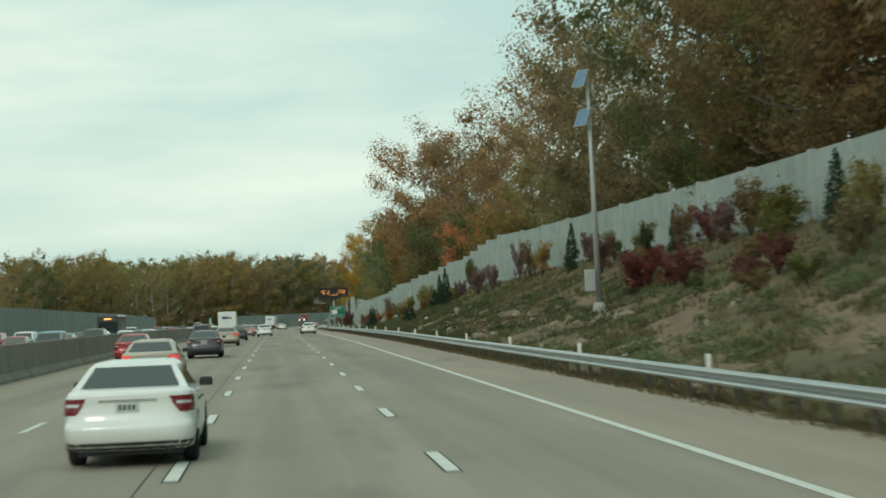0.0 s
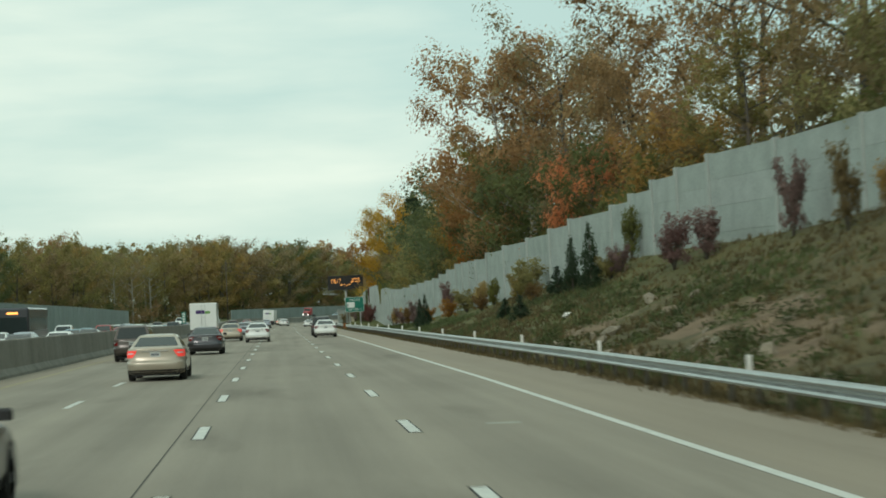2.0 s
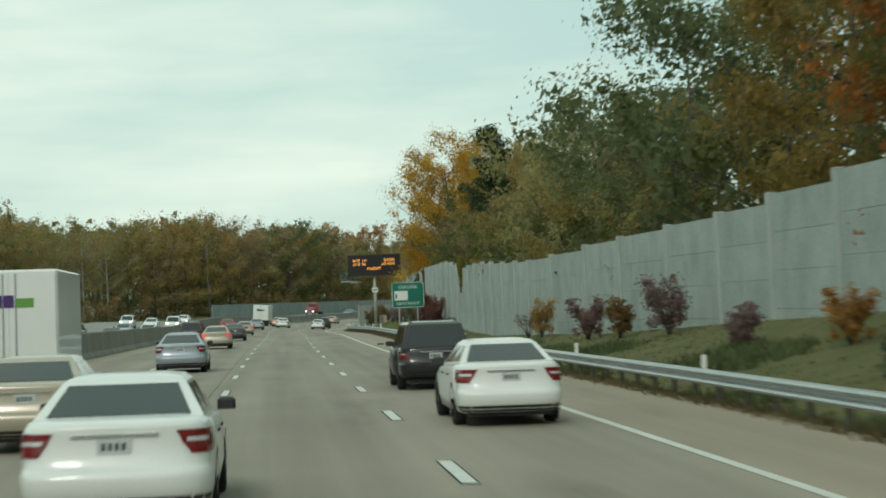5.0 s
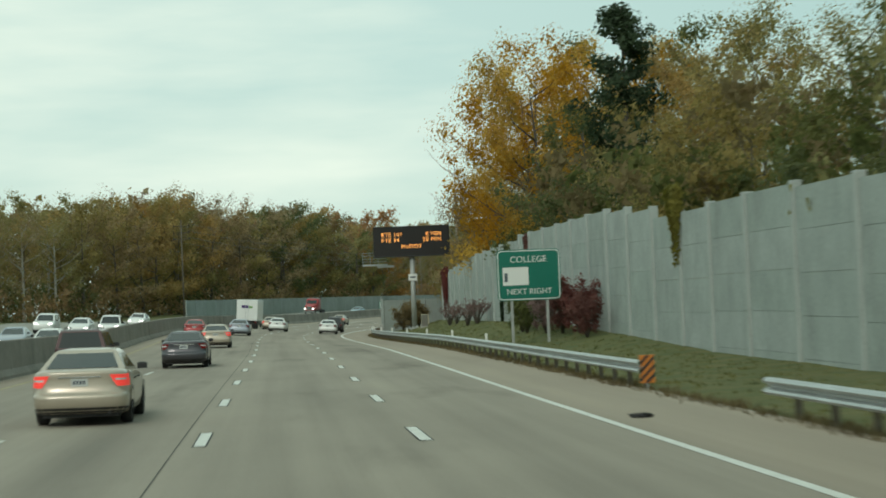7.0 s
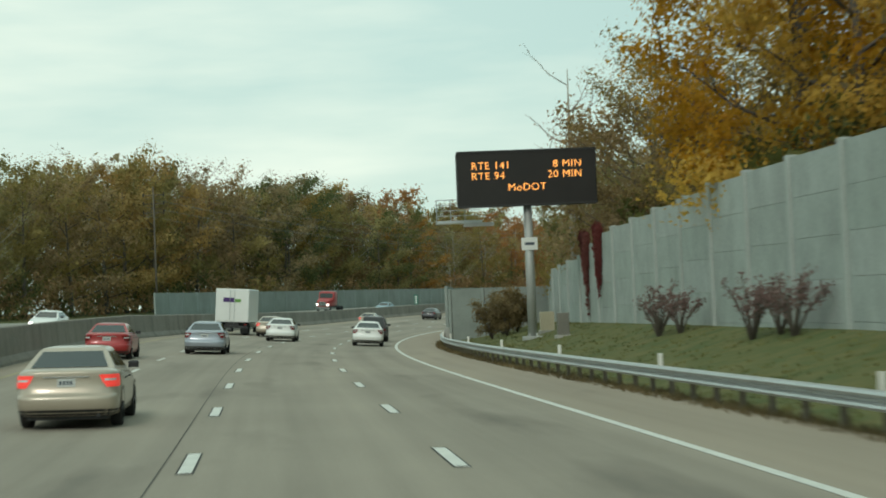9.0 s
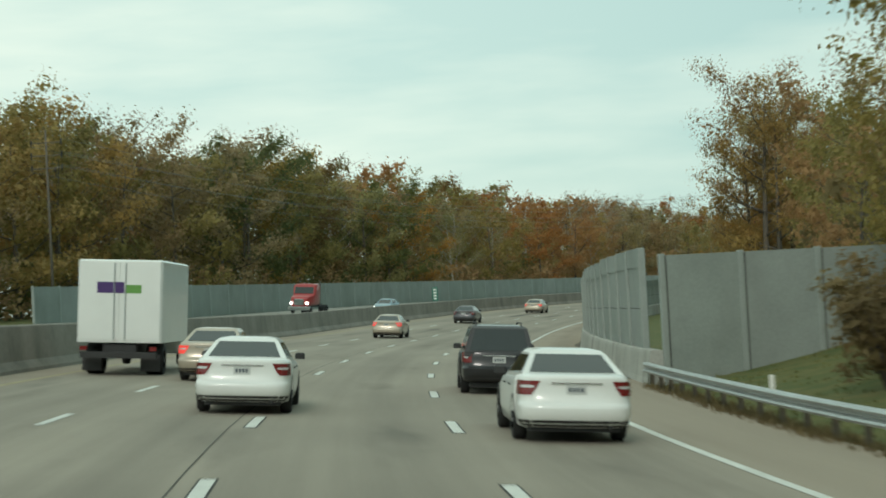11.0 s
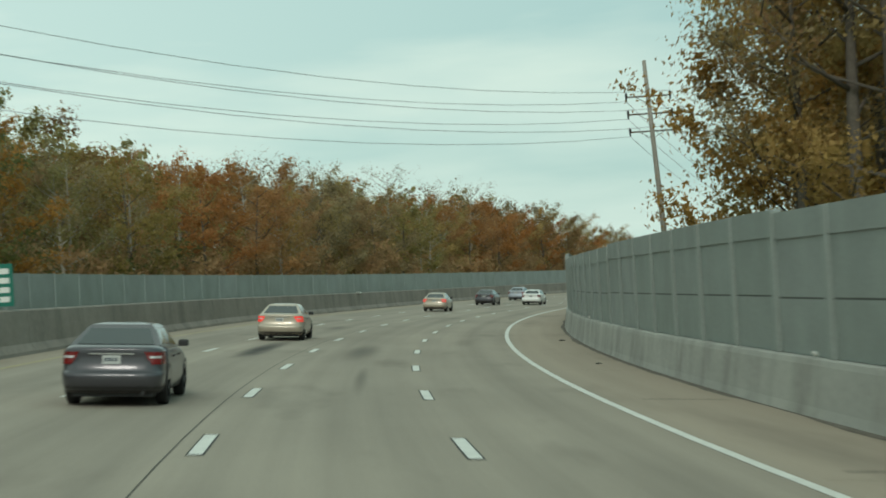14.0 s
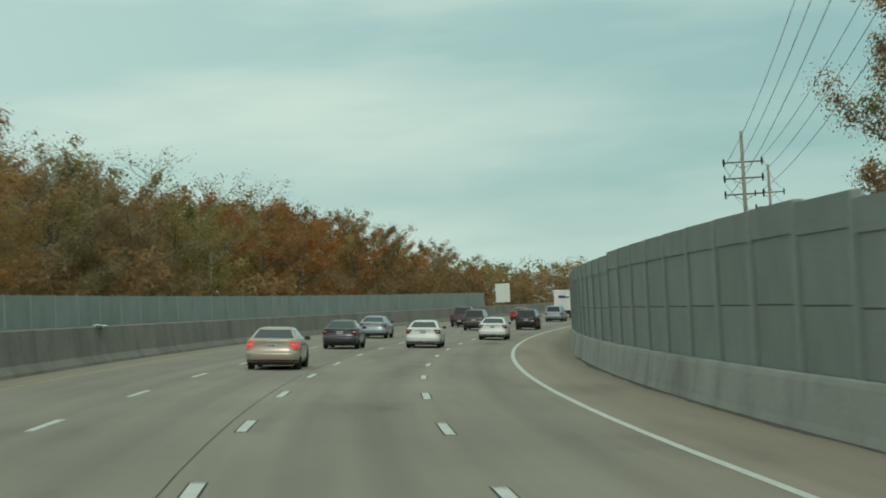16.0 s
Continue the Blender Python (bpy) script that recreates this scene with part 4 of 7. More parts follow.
# the wood behind the right-hand wall
KINDS = {"a": (NEAR[0], 20), "b": (NEAR[1], 20), "c": (NEAR[2], 20), "d": (NEAR[3], 20), "e": (NEAR[4], 20), "m": (FINE[0], 20), "n": (FINE[1], 20), "t": (THIN[0], 20), "u": (THIN[1], 20), "x": (BUSHY[0], 10), "y": (BUSHY[1], 10),
         "f": (FAR[0], 18), "g": (FAR[1], 18), "h": (FAR[2], 18), "i": (FAR[3], 18), "v": (BACK[0], 18), "w": (BACK[1], 18), "j": (FAR_THIN[0], 18), "k": (FAR_THIN[1], 18)}
RIGHT_TREES = [
    (36, 27, 24, M_UMBER, "c"), (44, 29, 25, M_UMBER, "a"), (50, 25.5, 17, M_UMBER, "b"), (56, 33, 27, M_BROWN, "b"), (64, 27, 23, M_UMBER, "c"), (71, 25.5, 16, M_UMBER, "a"), (76, 30, 27, M_OLIVE, "a"), (83, 28, 21, M_UMBER, "c"), (86, 26, 23, M_GREEN, "b"), (52, 25, 11, M_UMBER, "x"), (70, 24.5, 8, M_GREEN, "y"), (98, 24, 11, M_UMBER, "x"), (108, 24, 11, M_UMBER, "y"), (117, 23.5, 8, M_OLIVE, "y"),
    (94, 33, 27, M_BROWN, "u"), (104, 26, 25, M_UMBER, "e"), (115, 31, 27, M_OLIVE, "u"), (124, 26, 24, M_BROWN, "d"), (136, 27.5, 25, M_BROWN, "u"), (141, 23, 13, M_OLIVE, "b"),
    (148, 28, 24, M_BROWN, "t"), (154, 26.5, 23, M_RUST, "u"), (150, 22, 8, M_OCHRE, "y"), (163, 30, 24, M_BROWN, "t"), (165, 26, 10, M_BROWN, "x"), (171, 26, 15, M_BROWN, "c"), (172.5, 20.3, 8.6, M_RED, "x"), (180, 21, 9.5, M_GREEN, "y"), (167, 21.5, 9.5, M_GREEN, "x"), (181, 26, 21, M_BROWN, "c"),
    (193, 22.5, 22.5, M_BROWN, "u"), (199, 19, 26, M_RUST, "e"), (205, 24, 24, M_BROWN, "d"), (208, 17.6, 23, M_RUST, "d"), (199, 28, 22, M_BROWN, "t"), (187, 20.5, 11, M_GREEN, "y"), (195, 19, 12, M_GREEN, "x"), (204, 18, 11, M_GREEN, "y"), (212, 17.5, 10, M_RUST, "x"),
    (216, 21, 17, M_GREEN, "a"), (224, 18.5, 16.5, M_OLIVE, "b"), (232, 21, 19, M_OLIVE, "c"), (241, 18, 16.5, M_GREEN, "y"), (250, 19, 17.5, M_GREEN, "a"), (262, 17.5, 14, M_GREEN, "x"), (246, 16.5, 7, M_OLIVE, "x"),
    (236, 30, 19, M_OLIVE, "b"), (258, 28, 18, M_OLIVE, "c"), (270, 17.5, 8, M_OLIVE, "y"),
    (274, 22, 15.5, M_GREEN, "b"), (284, 19, 13, M_OLIVE, "x"), (292, 27, 16.5, M_OLIVE, "a"), (300, 19, 11.5, M_GREEN, "c"), (309, 26, 14.5, M_GREEN, "b"), (316, 19, 10, M_OLIVE, "y"), (296, 17, 6, M_GREEN, "x"),
    (326, 28, 17, M_OLIVE, "t"), (332, 20, 9, M_OLIVE, "x"), (346, 26, 15, M_OCHRE, "c"), (352, 18, 9, M_GREEN, "y"), (362, 20.5, 15, M_GREEN, "b"), (377, 19.6, 21, M_YELL, "m"), (372, 25, 19, M_YELL, "a"), (366, 29, 18, M_OCHRE, "a"),
    (386, 20, 20.5, M_YELL, "n"), (398, 26, 20, M_OCHRE, "a"), (383, 28, 21, M_GREEN, "c"), (368, 33, 21, M_OLIVE, "b"), (340, 27, 16.5, M_OLIVE, "u"), (392, 21, 8, M_OLIVE, "x"), (389, 20.5, 22.5, M_YELL, "m"), (416, 19, 15, M_UMBER, "t"), (410, 23, 17, M_OCHRE, "t"), (405, 21.5, 8, M_OLIVE, "y"), (412, 21, 17, M_OLIVE, "u"), (418, 24, 15, M_OLIVE, "c"), (431, 19, 12.5, M_BROWN, "x"), (441, 18.5, 11.5, M_OLIVE, "y"), (414, 22, 13, M_BROWN, "b"), (404, 26.5, 18, M_BROWN, "c"), (420, 17.5, 9, M_BROWN, "y"), (426, 20, 17, M_OLIVE, "t"), (436, 18.5, 10, M_OLIVE, "x"), (446, 17.5, 13, M_BROWN, "u"),
    (456, 20, 11, M_OLIVE, "h"), (470, 19, 10, M_RUST, "i"), (484, 22, 11, M_OLIVE, "g"),
]
wood("autumn_tree", "tall autumn tree with {} leaves behind the noise wall", RIGHT_TREES, KINDS, "wood behind the noise wall")
CURVE_TREES = [(577, 18.5, 24.5, M_BROWN, "t"), (576, 20, 22, M_OCHRE, "m"), (580, 16.8, 20, M_BROWN, "u"), (583, 21, 22, M_OCHRE, "n"), (585, 17.5, 12, M_OCHRE, "x"), (590, 21, 21, M_BROWN, "m"), (597, 23, 20, M_OCHRE, "n"), (606, 26, 19, M_OLIVE, "m"), (617, 27, 18, M_OCHRE, "b"),
               (628, 28, 17, M_OCHRE, "c"), (697, 31, 20, M_BROWN, "m"), (704, 36.5, 23, M_OCHRE, "a"), (688, 35, 21, M_RUST, "d"), (640, 29, 17, M_OCHRE, "a"), (654, 29, 16, M_OCHRE, "d"), (668, 28.5, 14, M_GREEN, "b"), (574, 29, 20, M_OLIVE, "f"), (592, 32, 19, M_OLIVE, "g"), (612, 34, 18, M_OCHRE, "h")]
wood("autumn_tree", "autumn tree with {} leaves rising above the curving noise wall", CURVE_TREES, KINDS, "trees above the curved wall")
plant("pine_tree", PINE, "tall dark green pine with sparse tiers of branches", 356, 22, ground_z(356, 22), 0.95, 30, None, "", "tree")

plant("dead_tree", SNAG, "bare dead tree with broken pale limbs above the wall", 437, 15.8, ground_z(437, 15.8), 1.0, 70, None, "", "tree")

# the long wood beyond the opposite carriageway
LEFT = []


def wood_edge(s):
    """Distance of the far wood's edge from the lane line."""
    return float(np.interp(s, (100, 350, 520, 640, 760, 1000), (108, 96, 64, 50, 45, 44)))


WOOD_S = (440, 475, 500, 525, 550, 575, 600, 625, 650, 675, 700, 725, 750, 775, 800, 825, 850, 875, 900)
WOOD_ROWS = (
    (0, 7.4, 440, (20.5, 21, 20.4, 20.7, 22.5, 23, 23, 20.4, 18.7, 17, 16.8, 16.5, 15.1, 15, 16, 15.5, 11.3, 9.4, 9)),
    (12, 7.4, 462, (22, 22.2, 23, 22, 23, 24, 24.5, 22.9, 22.5, 21, 19.3, 19, 18.6, 17, 17.1, 18, 17.5, 12.9, 11)),
    (28, 10.5, 495, (23, 23, 23.7, 24.5, 23.3, 25, 25.5, 26.3, 26, 24.5, 24, 21.4, 20.6, 21, 18.7, 19.4, 19.6, 16, 12)),
    (50, 12.5, 520, (25, 25, 25, 25.1, 26, 25.3, 27, 28, 28.5, 28.5, 27.3, 27, 25.4, 22.6, 24, 22.4, 21.8, 18, 14)),
)
for row, (off, gap, s, tall) in enumerate(WOOD_ROWS):
    while s < 890:
        sj = s + rng.normal() * gap * 0.25
        l = -(wood_edge(sj) + off - 2 + rng.normal() * 1.8)
        if sj > 690:
            mm = (M_RUST, M_BROWN, M_OCHRE, M_RUST, M_OLIVE, M_UMBER)[int(rng.integers(6))]
        elif sj > 600:
            mm = (M_OLIVE, M_GREEN, M_BROWN, M_OCHRE, M_UMBER)[int(rng.integers(5))]
        else:
            mm = (M_OLIVE, M_BROWN, M_OLIVE, M_OLIVE, M_UMBER, M_BROWN, M_GREEN, M_OCHRE)[int(rng.integers(8))]
        kind = "vw"[int(rng.integers(2))] if row > 1 else "fghi"[int(rng.integers(4))] if rng.random() < 0.84 else "jk"[int(rng.integers(2))]
        LEFT.append((sj, l, float(np.interp(sj, WOOD_S, tall)) * (0.82 + 0.14 * rng.random()), mm, kind))
        s += gap
wood("woodland_tree", "distant autumn tree with {} leaves in a dense wood", LEFT, KINDS, "wood beyond the opposite lanes")
# nearly bare trees whose pale limbs stand above the rest of the wood
seed = rng.bit_generator.state
BARE = [broadleaf(18, 3.6, 900, 0.12, M_BARK_PALE, M_UMBER, 0.3, 0.35, 22, core=0.05) for _ in range(3)]
for s, h, kind in ((565, 24.7, 1), (579, 24.5, 0), (595, 26, 2), (611, 24, 1), (625, 24.3, 0), (643, 23, 2), (731, 20.5, 0), (738, 20.2, 1), (747, 20.2, 2), (753, 20, 0), (759, 19, 1), (779, 20.7, 2), (793, 19.2, 0), (803, 19.3, 1), (812, 20, 2), (826, 18, 0)):
    l = -(wood_edge(s) + 8)
    plant("bare_tree", BARE[kind], "tall nearly bare tree with pale grey limbs in the far wood", s, l, ground_z(s, l) - 0.1, h / 17.0, s * 37.0, M_UMBER, "bare trees of the far wood")
rng.bit_generator.state = seed



def understory(name, label, s0, s1, material, count, high, shift):
    """Dense low growth along the edge of the far wood, as one mesh."""
    tips, rad = [], []
    for _ in range(int((s1 - s0) * 2.2)):
        s = s0 + (s1 - s0) * rng.random()
        l = -(wood_edge(s) - 5 + shift + 9 * rng.random())
        h = high * (0.08 + 0.82 * rng.random() ** 1.2) * (0.8 + 0.4 * noise.noise((s * 0.06, shift, 2)))
        x, y = flat(s, l)
        tips.append((x, y, ground_z(s, l) + h)), rad.append(1.4 + 1.3 * rng.random())
    ob = new(name, leaf_cloud(name, tips, rad, count * 2, 0.15, material, 0.9, 0.0, 0.45, 2.0))
    tagged(ob, label, "undergrowth", kind="stuff")


understory("undergrowth", "dense olive undergrowth along the edge of the far wood", 400, 950, M_OLIVE, 30000, 11.0, 2)
understory("undergrowth_green", "dull green undergrowth along the edge of the far wood", 400, 700, M_GREEN, 17000, 8.5, 0)
understory("undergrowth_brown", "brown autumn undergrowth along the edge of the far wood", 400, 950, M_BROWN, 22000, 7.0, -3)
understory("undergrowth_tall", "tall olive growth filling the far wood between its trunks", 400, 840, M_OLIVE, 15000, 14.5, 9)
understory("undergrowth_deep", "tall brown growth deep in the far wood", 395, 900, M_UMBER, 16000, 15.0, 20)
understory("undergrowth_low", "low brown thicket at the foot of the far wood", 400, 950, M_BROWN, 12000, 4.0, 3)
understory("undergrowth_rust", "rust-coloured undergrowth along the edge of the far wood", 640, 950, M_RUST, 24000, 9.0, -2)
for s, l, h in ((585, -70, 21), (618, -62, 20.5), (668, -56, 19.5), (705, -52, 18.5), (742, -52, 19.5), (771, -42.5, 11), (774, -43.5, 9.5), (790, -52, 17.5), (812, -52, 16)):
    plant("bare_tree", SNAG, "bare pale-limbed tree standing in the far wood", s, l, ground_z(s, l), h / 20, rng.random() * 360, None, "bare trees in the far wood", "tree")


def brushwood(name, label, s0, s1, material, count, high):
    """Bushes packed close behind the right-hand wall, as one mesh."""
    tips, rad = [], []
    for _ in range(int((s1 - s0) * 1.2)):
        s = s0 + (s1 - s0) * rng.random()
        l = wall_l(min(s, 440)) + 2.9 + 8 * rng.random()
        h = float(np.interp(s, (30, 170, 215, 380, 420, 480), high)) * (0.1 + 0.85 * rng.random())
        x, y = flat(s, l)
        tips.append((x, y, ground_z(s, l) + h)), rad.append(0.9 + 0.9 * rng.random())
    ob = new(name, leaf_cloud(name, tips, rad, count, 0.14, material, 0.9, 0.0, 0.3, 2.6))
    tagged(ob, label, "brushwood", kind="stuff")


brushwood("brushwood", "dull green brushwood packed behind the noise wall", 30, 470, M_GREEN, 45000, (6.5, 6.5, 9, 9.5, 7, 6))
brushwood("brushwood_brown", "dark brown brushwood packed behind the noise wall", 30, 480, M_UMBER, 40000, (9, 8.5, 10.5, 11, 8, 7))

# planting on the bank in front of the wall
for s, l, high, wide in ((94.7, 18.4, 3.5, 1.3), (41, 19.4, 3.2, 1.5), (72, 18.6, 2.3, 1.1), (140, 14.0, 3.5, 1.5), (145, 13.9, 3.1, 1.5), (197.4, 9.8, 2.5, 1.15), (191.6, 9.8, 2.7, 1.1), (149, 13.7, 1.7, 1.4), (152.3, 11.1, 1.3, 1.2), (145.5, 11.0, 1.4, 1.4), (69, 19.6, 2.3, 1.0)):
    plant("juniper", JUN[int(rng.integers(2))], "slender dark green juniper planted on the grass bank", s, l, ground_z(s, l) - 0.05, wide / 1.9, rng.random() * 360, None, "junipers on the bank", "shrub", ("trunk", "foliage"), high / 3.5 * 1.9 / wide)
# station, offset, height, width, leaves
BANK_SHRUBS = [
    (118, 18.0, 3.4, 1.6, M_MAUVE), (111, 17.8, 3.3, 1.5, M_UMBER), (107, 18.2, 2.8, 1.9, M_OCHRE), (80, 17.6, 2.5, 1.8, M_WINE), (84, 19.2, 2.0, 1.6, M_LIME), (57.5, 15.1, 2.2, 2.6, M_WINE), (53, 15.6, 2.0, 2.2, M_WINE), (48.5, 15.2, 1.8, 2.2, M_WINE), (61, 16.4, 2.0, 2.0, M_UMBER), (66.9, 19.5, 2.6, 1.8, M_UMBER), (74, 19.0, 2.2, 1.8, M_LIME),
    (62, 19.8, 2.2, 2.1, M_WINE), (58.5, 19.6, 2.4, 2.0, M_MAUVE), (55, 19.9, 2.9, 2.4, M_UMBER), (49.2, 19.7, 2.3, 2.7, M_LIME), (46, 18.4, 1.8, 2.0, M_LIME), (35.5, 18.6, 3.0, 2.0, M_OLIVE), (32.5, 17.0, 2.2, 1.8, M_UMBER), (39.1, 15.1, 1.3, 1.6, M_WINE), (37.2, 15.8, 1.6, 1.7, M_WINE), (42.5, 16.4, 1.6, 2.0, M_UMBER), (31.3, 15.0, 1.2, 1.6, M_GREEN), (34.5, 14.2, 1.0, 1.4, M_UMBER), (44.5, 14.6, 0.9, 1.2, M_GREEN),
    (93.4, 19.4, 2.2, 1.9, M_MAUVE), (129, 15.8, 2.7, 2.0, M_MAUVE), (127, 16.8, 2.4, 1.9, M_MAUVE), (142, 16.6, 3.0, 1.4, M_LIME), (139.5, 14.9, 1.5, 1.8, M_OLIVE), (139.0, 15.3, 1.7, 1.5, M_MAUVE), (164.4, 14.4, 2.6, 3.2, M_OLIVE), (168, 14.2, 1.9, 2.0, M_OLIVE), (170.5, 14.5, 1.6, 1.6, M_OCHRE), (155, 13.2, 1.3, 1.6, M_UMBER),
    (240, 11.4, 2.0, 2.3, M_MAUVE), (227, 12.0, 2.3, 2.2, M_MAUVE), (234, 11.6, 1.8, 2.0, M_UMBER), (196.5, 12.2, 3.1, 1.7, M_MAUVE), (192.3, 11.8, 1.8, 2.0, M_OCHRE), (189.2, 12.9, 2.0, 2.5, M_OLIVE), (183.7, 13.5, 2.2, 2.0, M_OCHRE), (174.7, 13.3, 2.2, 1.5, M_LIME), (178.5, 12.8, 1.3, 1.6, M_UMBER), (255.3, 11.7, 2.2, 1.8, M_OCHRE), (205, 11.2, 1.5, 1.6, M_OCHRE), (212, 10.6, 1.4, 1.7, M_MAUVE),
    (322, 11.2, 3.1, 2.6, M_WINE), (319, 11.5, 2.8, 2.4, M_WINE), (325, 10.9, 2.6, 2.2, M_MAUVE), (316, 11.3, 2.2, 2.0, M_WINE), (425, 10.4, 3.0, 3.2, M_UMBER), (427, 9.5, 2.7, 2.8, M_UMBER), (428, 11.2, 3.2, 3.4, M_UMBER), (431, 10.4, 3.0, 3.0, M_UMBER), (329.5, 10.6, 2.7, 2.3, M_GREEN), (327.5, 11.3, 2.8, 2.4, M_GREEN), (332.5, 10.8, 2.4, 2.1, M_GREEN), (334, 11.4, 1.4, 1.3, M_MAUVE),
]
for s, l, high, wide, mm in BANK_SHRUBS:
    plant("shrub", SHRUB[int(rng.integers(2))], "young shrub with {} autumn leaves on the verge".format(NAMES[mm]), s, l, ground_z(s, l) - 0.05, wide / 2.7, rng.random() * 360, mm, "shrubs on the bank", "shrub", ("bush_wood", "foliage"), high / 2.75 * 2.7 / wide)
for s, l, size in ((377.6, 11.6, 1.25), (375.9, 12.0, 1.0), (365.4, 11.7, 1.25), (362.6, 12.1, 1.2), (259.5, 11.6, 0.8), (364.2, 12.2, 0.9)):
    plant("sapling", SAPLING[int(rng.integers(2))], "sparse young sapling with mauve-brown leaves by the wall", s, l, ground_z(s, l) - 0.05, size, rng.random() * 360, None, "saplings by the wall", "shrub", ("bush_wood", "foliage"))


def tufts(name, label, count, material, s_range, l_of, height, clump):
    """Blades of grass and weeds as one mesh."""
    verts, faces = [], []
    for _ in range(count):
        s = s_range[0] + (s_range[1] - s_range[0]) * rng.random()
        if 268 < s < 283 and rng.random() < 0.5:
            continue
        l = l_of(s)
        if bare(s, l) > 0.4 + 0.45 * rng.random():
            continue
        if noise.noise((s * 0.12, l * 0.25, 5)) < clump - 0.3 * rng.random():
            continue
        z = ground_z(s, l)
        x, y = flat(s, l)
        for _b in range(5):
            a, hgt = rng.random() * 6.28, height * (0.5 + rng.random())
            dx, dy = math.cos(a) * 0.035, math.sin(a) * 0.035
            ox, oy = rng.normal() * 0.09, rng.normal() * 0.09
            lx, ly = rng.normal() * hgt * 0.4, rng.normal() * hgt * 0.4
            o = len(verts)
            verts += [(x + ox - dx, y + oy - dy, z - 0.03), (x + ox + dx, y + oy + dy, z - 0.03), (x + ox + lx, y + oy + ly, z + hgt)]
            faces.append((o, o + 1, o + 2))
    ob = new(name, mesh_of(name, verts, faces, material))
    tagged(ob, label, "grass", kind="stuff")


def slope_l(s):
    return 6.5 + (wall_l(s) - 7.0) * rng.random() ** 1.3


tufts("grass_blades", "dry olive and tan grass covering the bank", 12000, M_TURF, (0, 175), slope_l, 0.18, -0.2)
tufts("weeds", "patches of green weeds on the bank", 20000, M_WEED, (0, 260), lambda s: 6.6 + (wall_l(s) - 9.5) * rng.random(), 0.22, 0.24)
tufts("lawn_blades", "short mown grass of the level verge", 6000, M_LAWN, (105, 450), slope_l, 0.06, -0.6)
tufts("rail_grass", "tall dry grass growing under the guardrail", 11000, M_TURF, (-20, 440), lambda s: 6.0 + 0.7 * rng.random() ** 1.4, 0.17, -0.45)


def weed_mounds():
    """Low green mounds of weeds on the eroded soil, as one mesh."""
    tips, rad = [], []
    while len(tips) < 520:
        s, l = 150 * rng.random(), 7.2 + 8 * rng.random()
        if bare(s, l) < 0.12 or l > wall_l(s) - 2:
            continue
        x, y = flat(s, l)
        for _ in range(3):
            tips.append((x + rng.normal() * 0.3, y + rng.normal() * 0.3, ground_z(s, l) + 0.08)), rad.append(0.25 + 0.4 * rng.random())
    ob = new("weed_mounds", leaf_cloud("weed_mounds", tips, rad, 34000, 0.055, M_WEED, 0.6))
    tagged(ob, "low mounds of green weeds on the eroded bank", "weeds", kind="stuff")


weed_mounds()


def stones():
    """Rubble on the eroded part of the bank."""
    base = []
    for k in range(4):
        bm = bmesh.new()
        bmesh.ops.create_icosphere(bm, subdivisions=1, radius=0.5)
        for v in bm.verts:
            v.co *= 0.75 + 0.5 * rng.random()
            v.co.z *= 0.6
        me = bpy.data.meshes.new("stone")
        bm.to_mesh(me)
        bm.free()
        me.materials.append(M_STONE)
        base.append(me)
    for _ in range(130):
        s = 6 + 120 * rng.random()
        l = 7.2 + 6.5 * rng.random() ** 1.2
        ob = new("stone", base[int(rng.integers(4))])
        sz = 0.2 + 0.55 * rng.random() ** 2
        ob.matrix_world = station(s, l, ground_z(s, l) + 0.02) @ Euler((rng.random(), rng.random(), rng.random() * 6)).to_matrix().to_4x4() @ Matrix.Diagonal((sz * 1.5, sz, sz, 1))
        tagged(ob, "pale tan rubble stone lying on the eroded bank", "stone", "rubble on the bank")


stones()


# ---- vehicles ----
M_GLASS = mat("tinted_car_glass", (0.022, 0.03, 0.03), 0.06, 0, 0.1, 2, 10, 0, coat=0.25)
M_TYRE = mat("tyre_rubber", (0.02, 0.02, 0.02), 0.85, 0, 0.2, 3, 25, 0.1)
M_RIM = mat("alloy_wheel", (0.4, 0.41, 0.42), 0.35, 0.8, 0.1, 3, 20, 0)
M_TAIL = mat("red_tail_lens", (0.17, 0.009, 0.009), 0.2, 0, 0.1, 4, 30, 0, coat=0.5)
M_BRAKE = glow("lit_brake_lens", (0.9, 0.06, 0.045), 0.4)
M_LENS = mat("clear_lens", (0.6, 0.6, 0.6), 0.15, 0.2, 0.1, 4, 30, 0, coat=0.5)
M_LAMP = glow("lit_headlamp", (1.0, 0.97, 0.88), 3.0)
M_TRIM = mat("black_plastic_trim", (0.025, 0.025, 0.025), 0.6, 0, 0.15, 3, 25, 0.03)
M_PLATE = mat("plate_enamel", (0.5, 0.52, 0.5), 0.5, 0, 0.08, 4, 30, 0)
M_BARS = mat("plate_bars", (0.06, 0.08, 0.1), 0.5, 0, 0.08, 4, 30, 0)
M_CHROME = mat("chrome_strip", (0.6, 0.6, 0.6), 0.2, 1.0, 0.05, 4, 30, 0)


def paint(name, color, metal=0.3):
    return mat(name, color, 0.32, metal, 0.04, 1.5, 40, 0.0, coat=0.6)


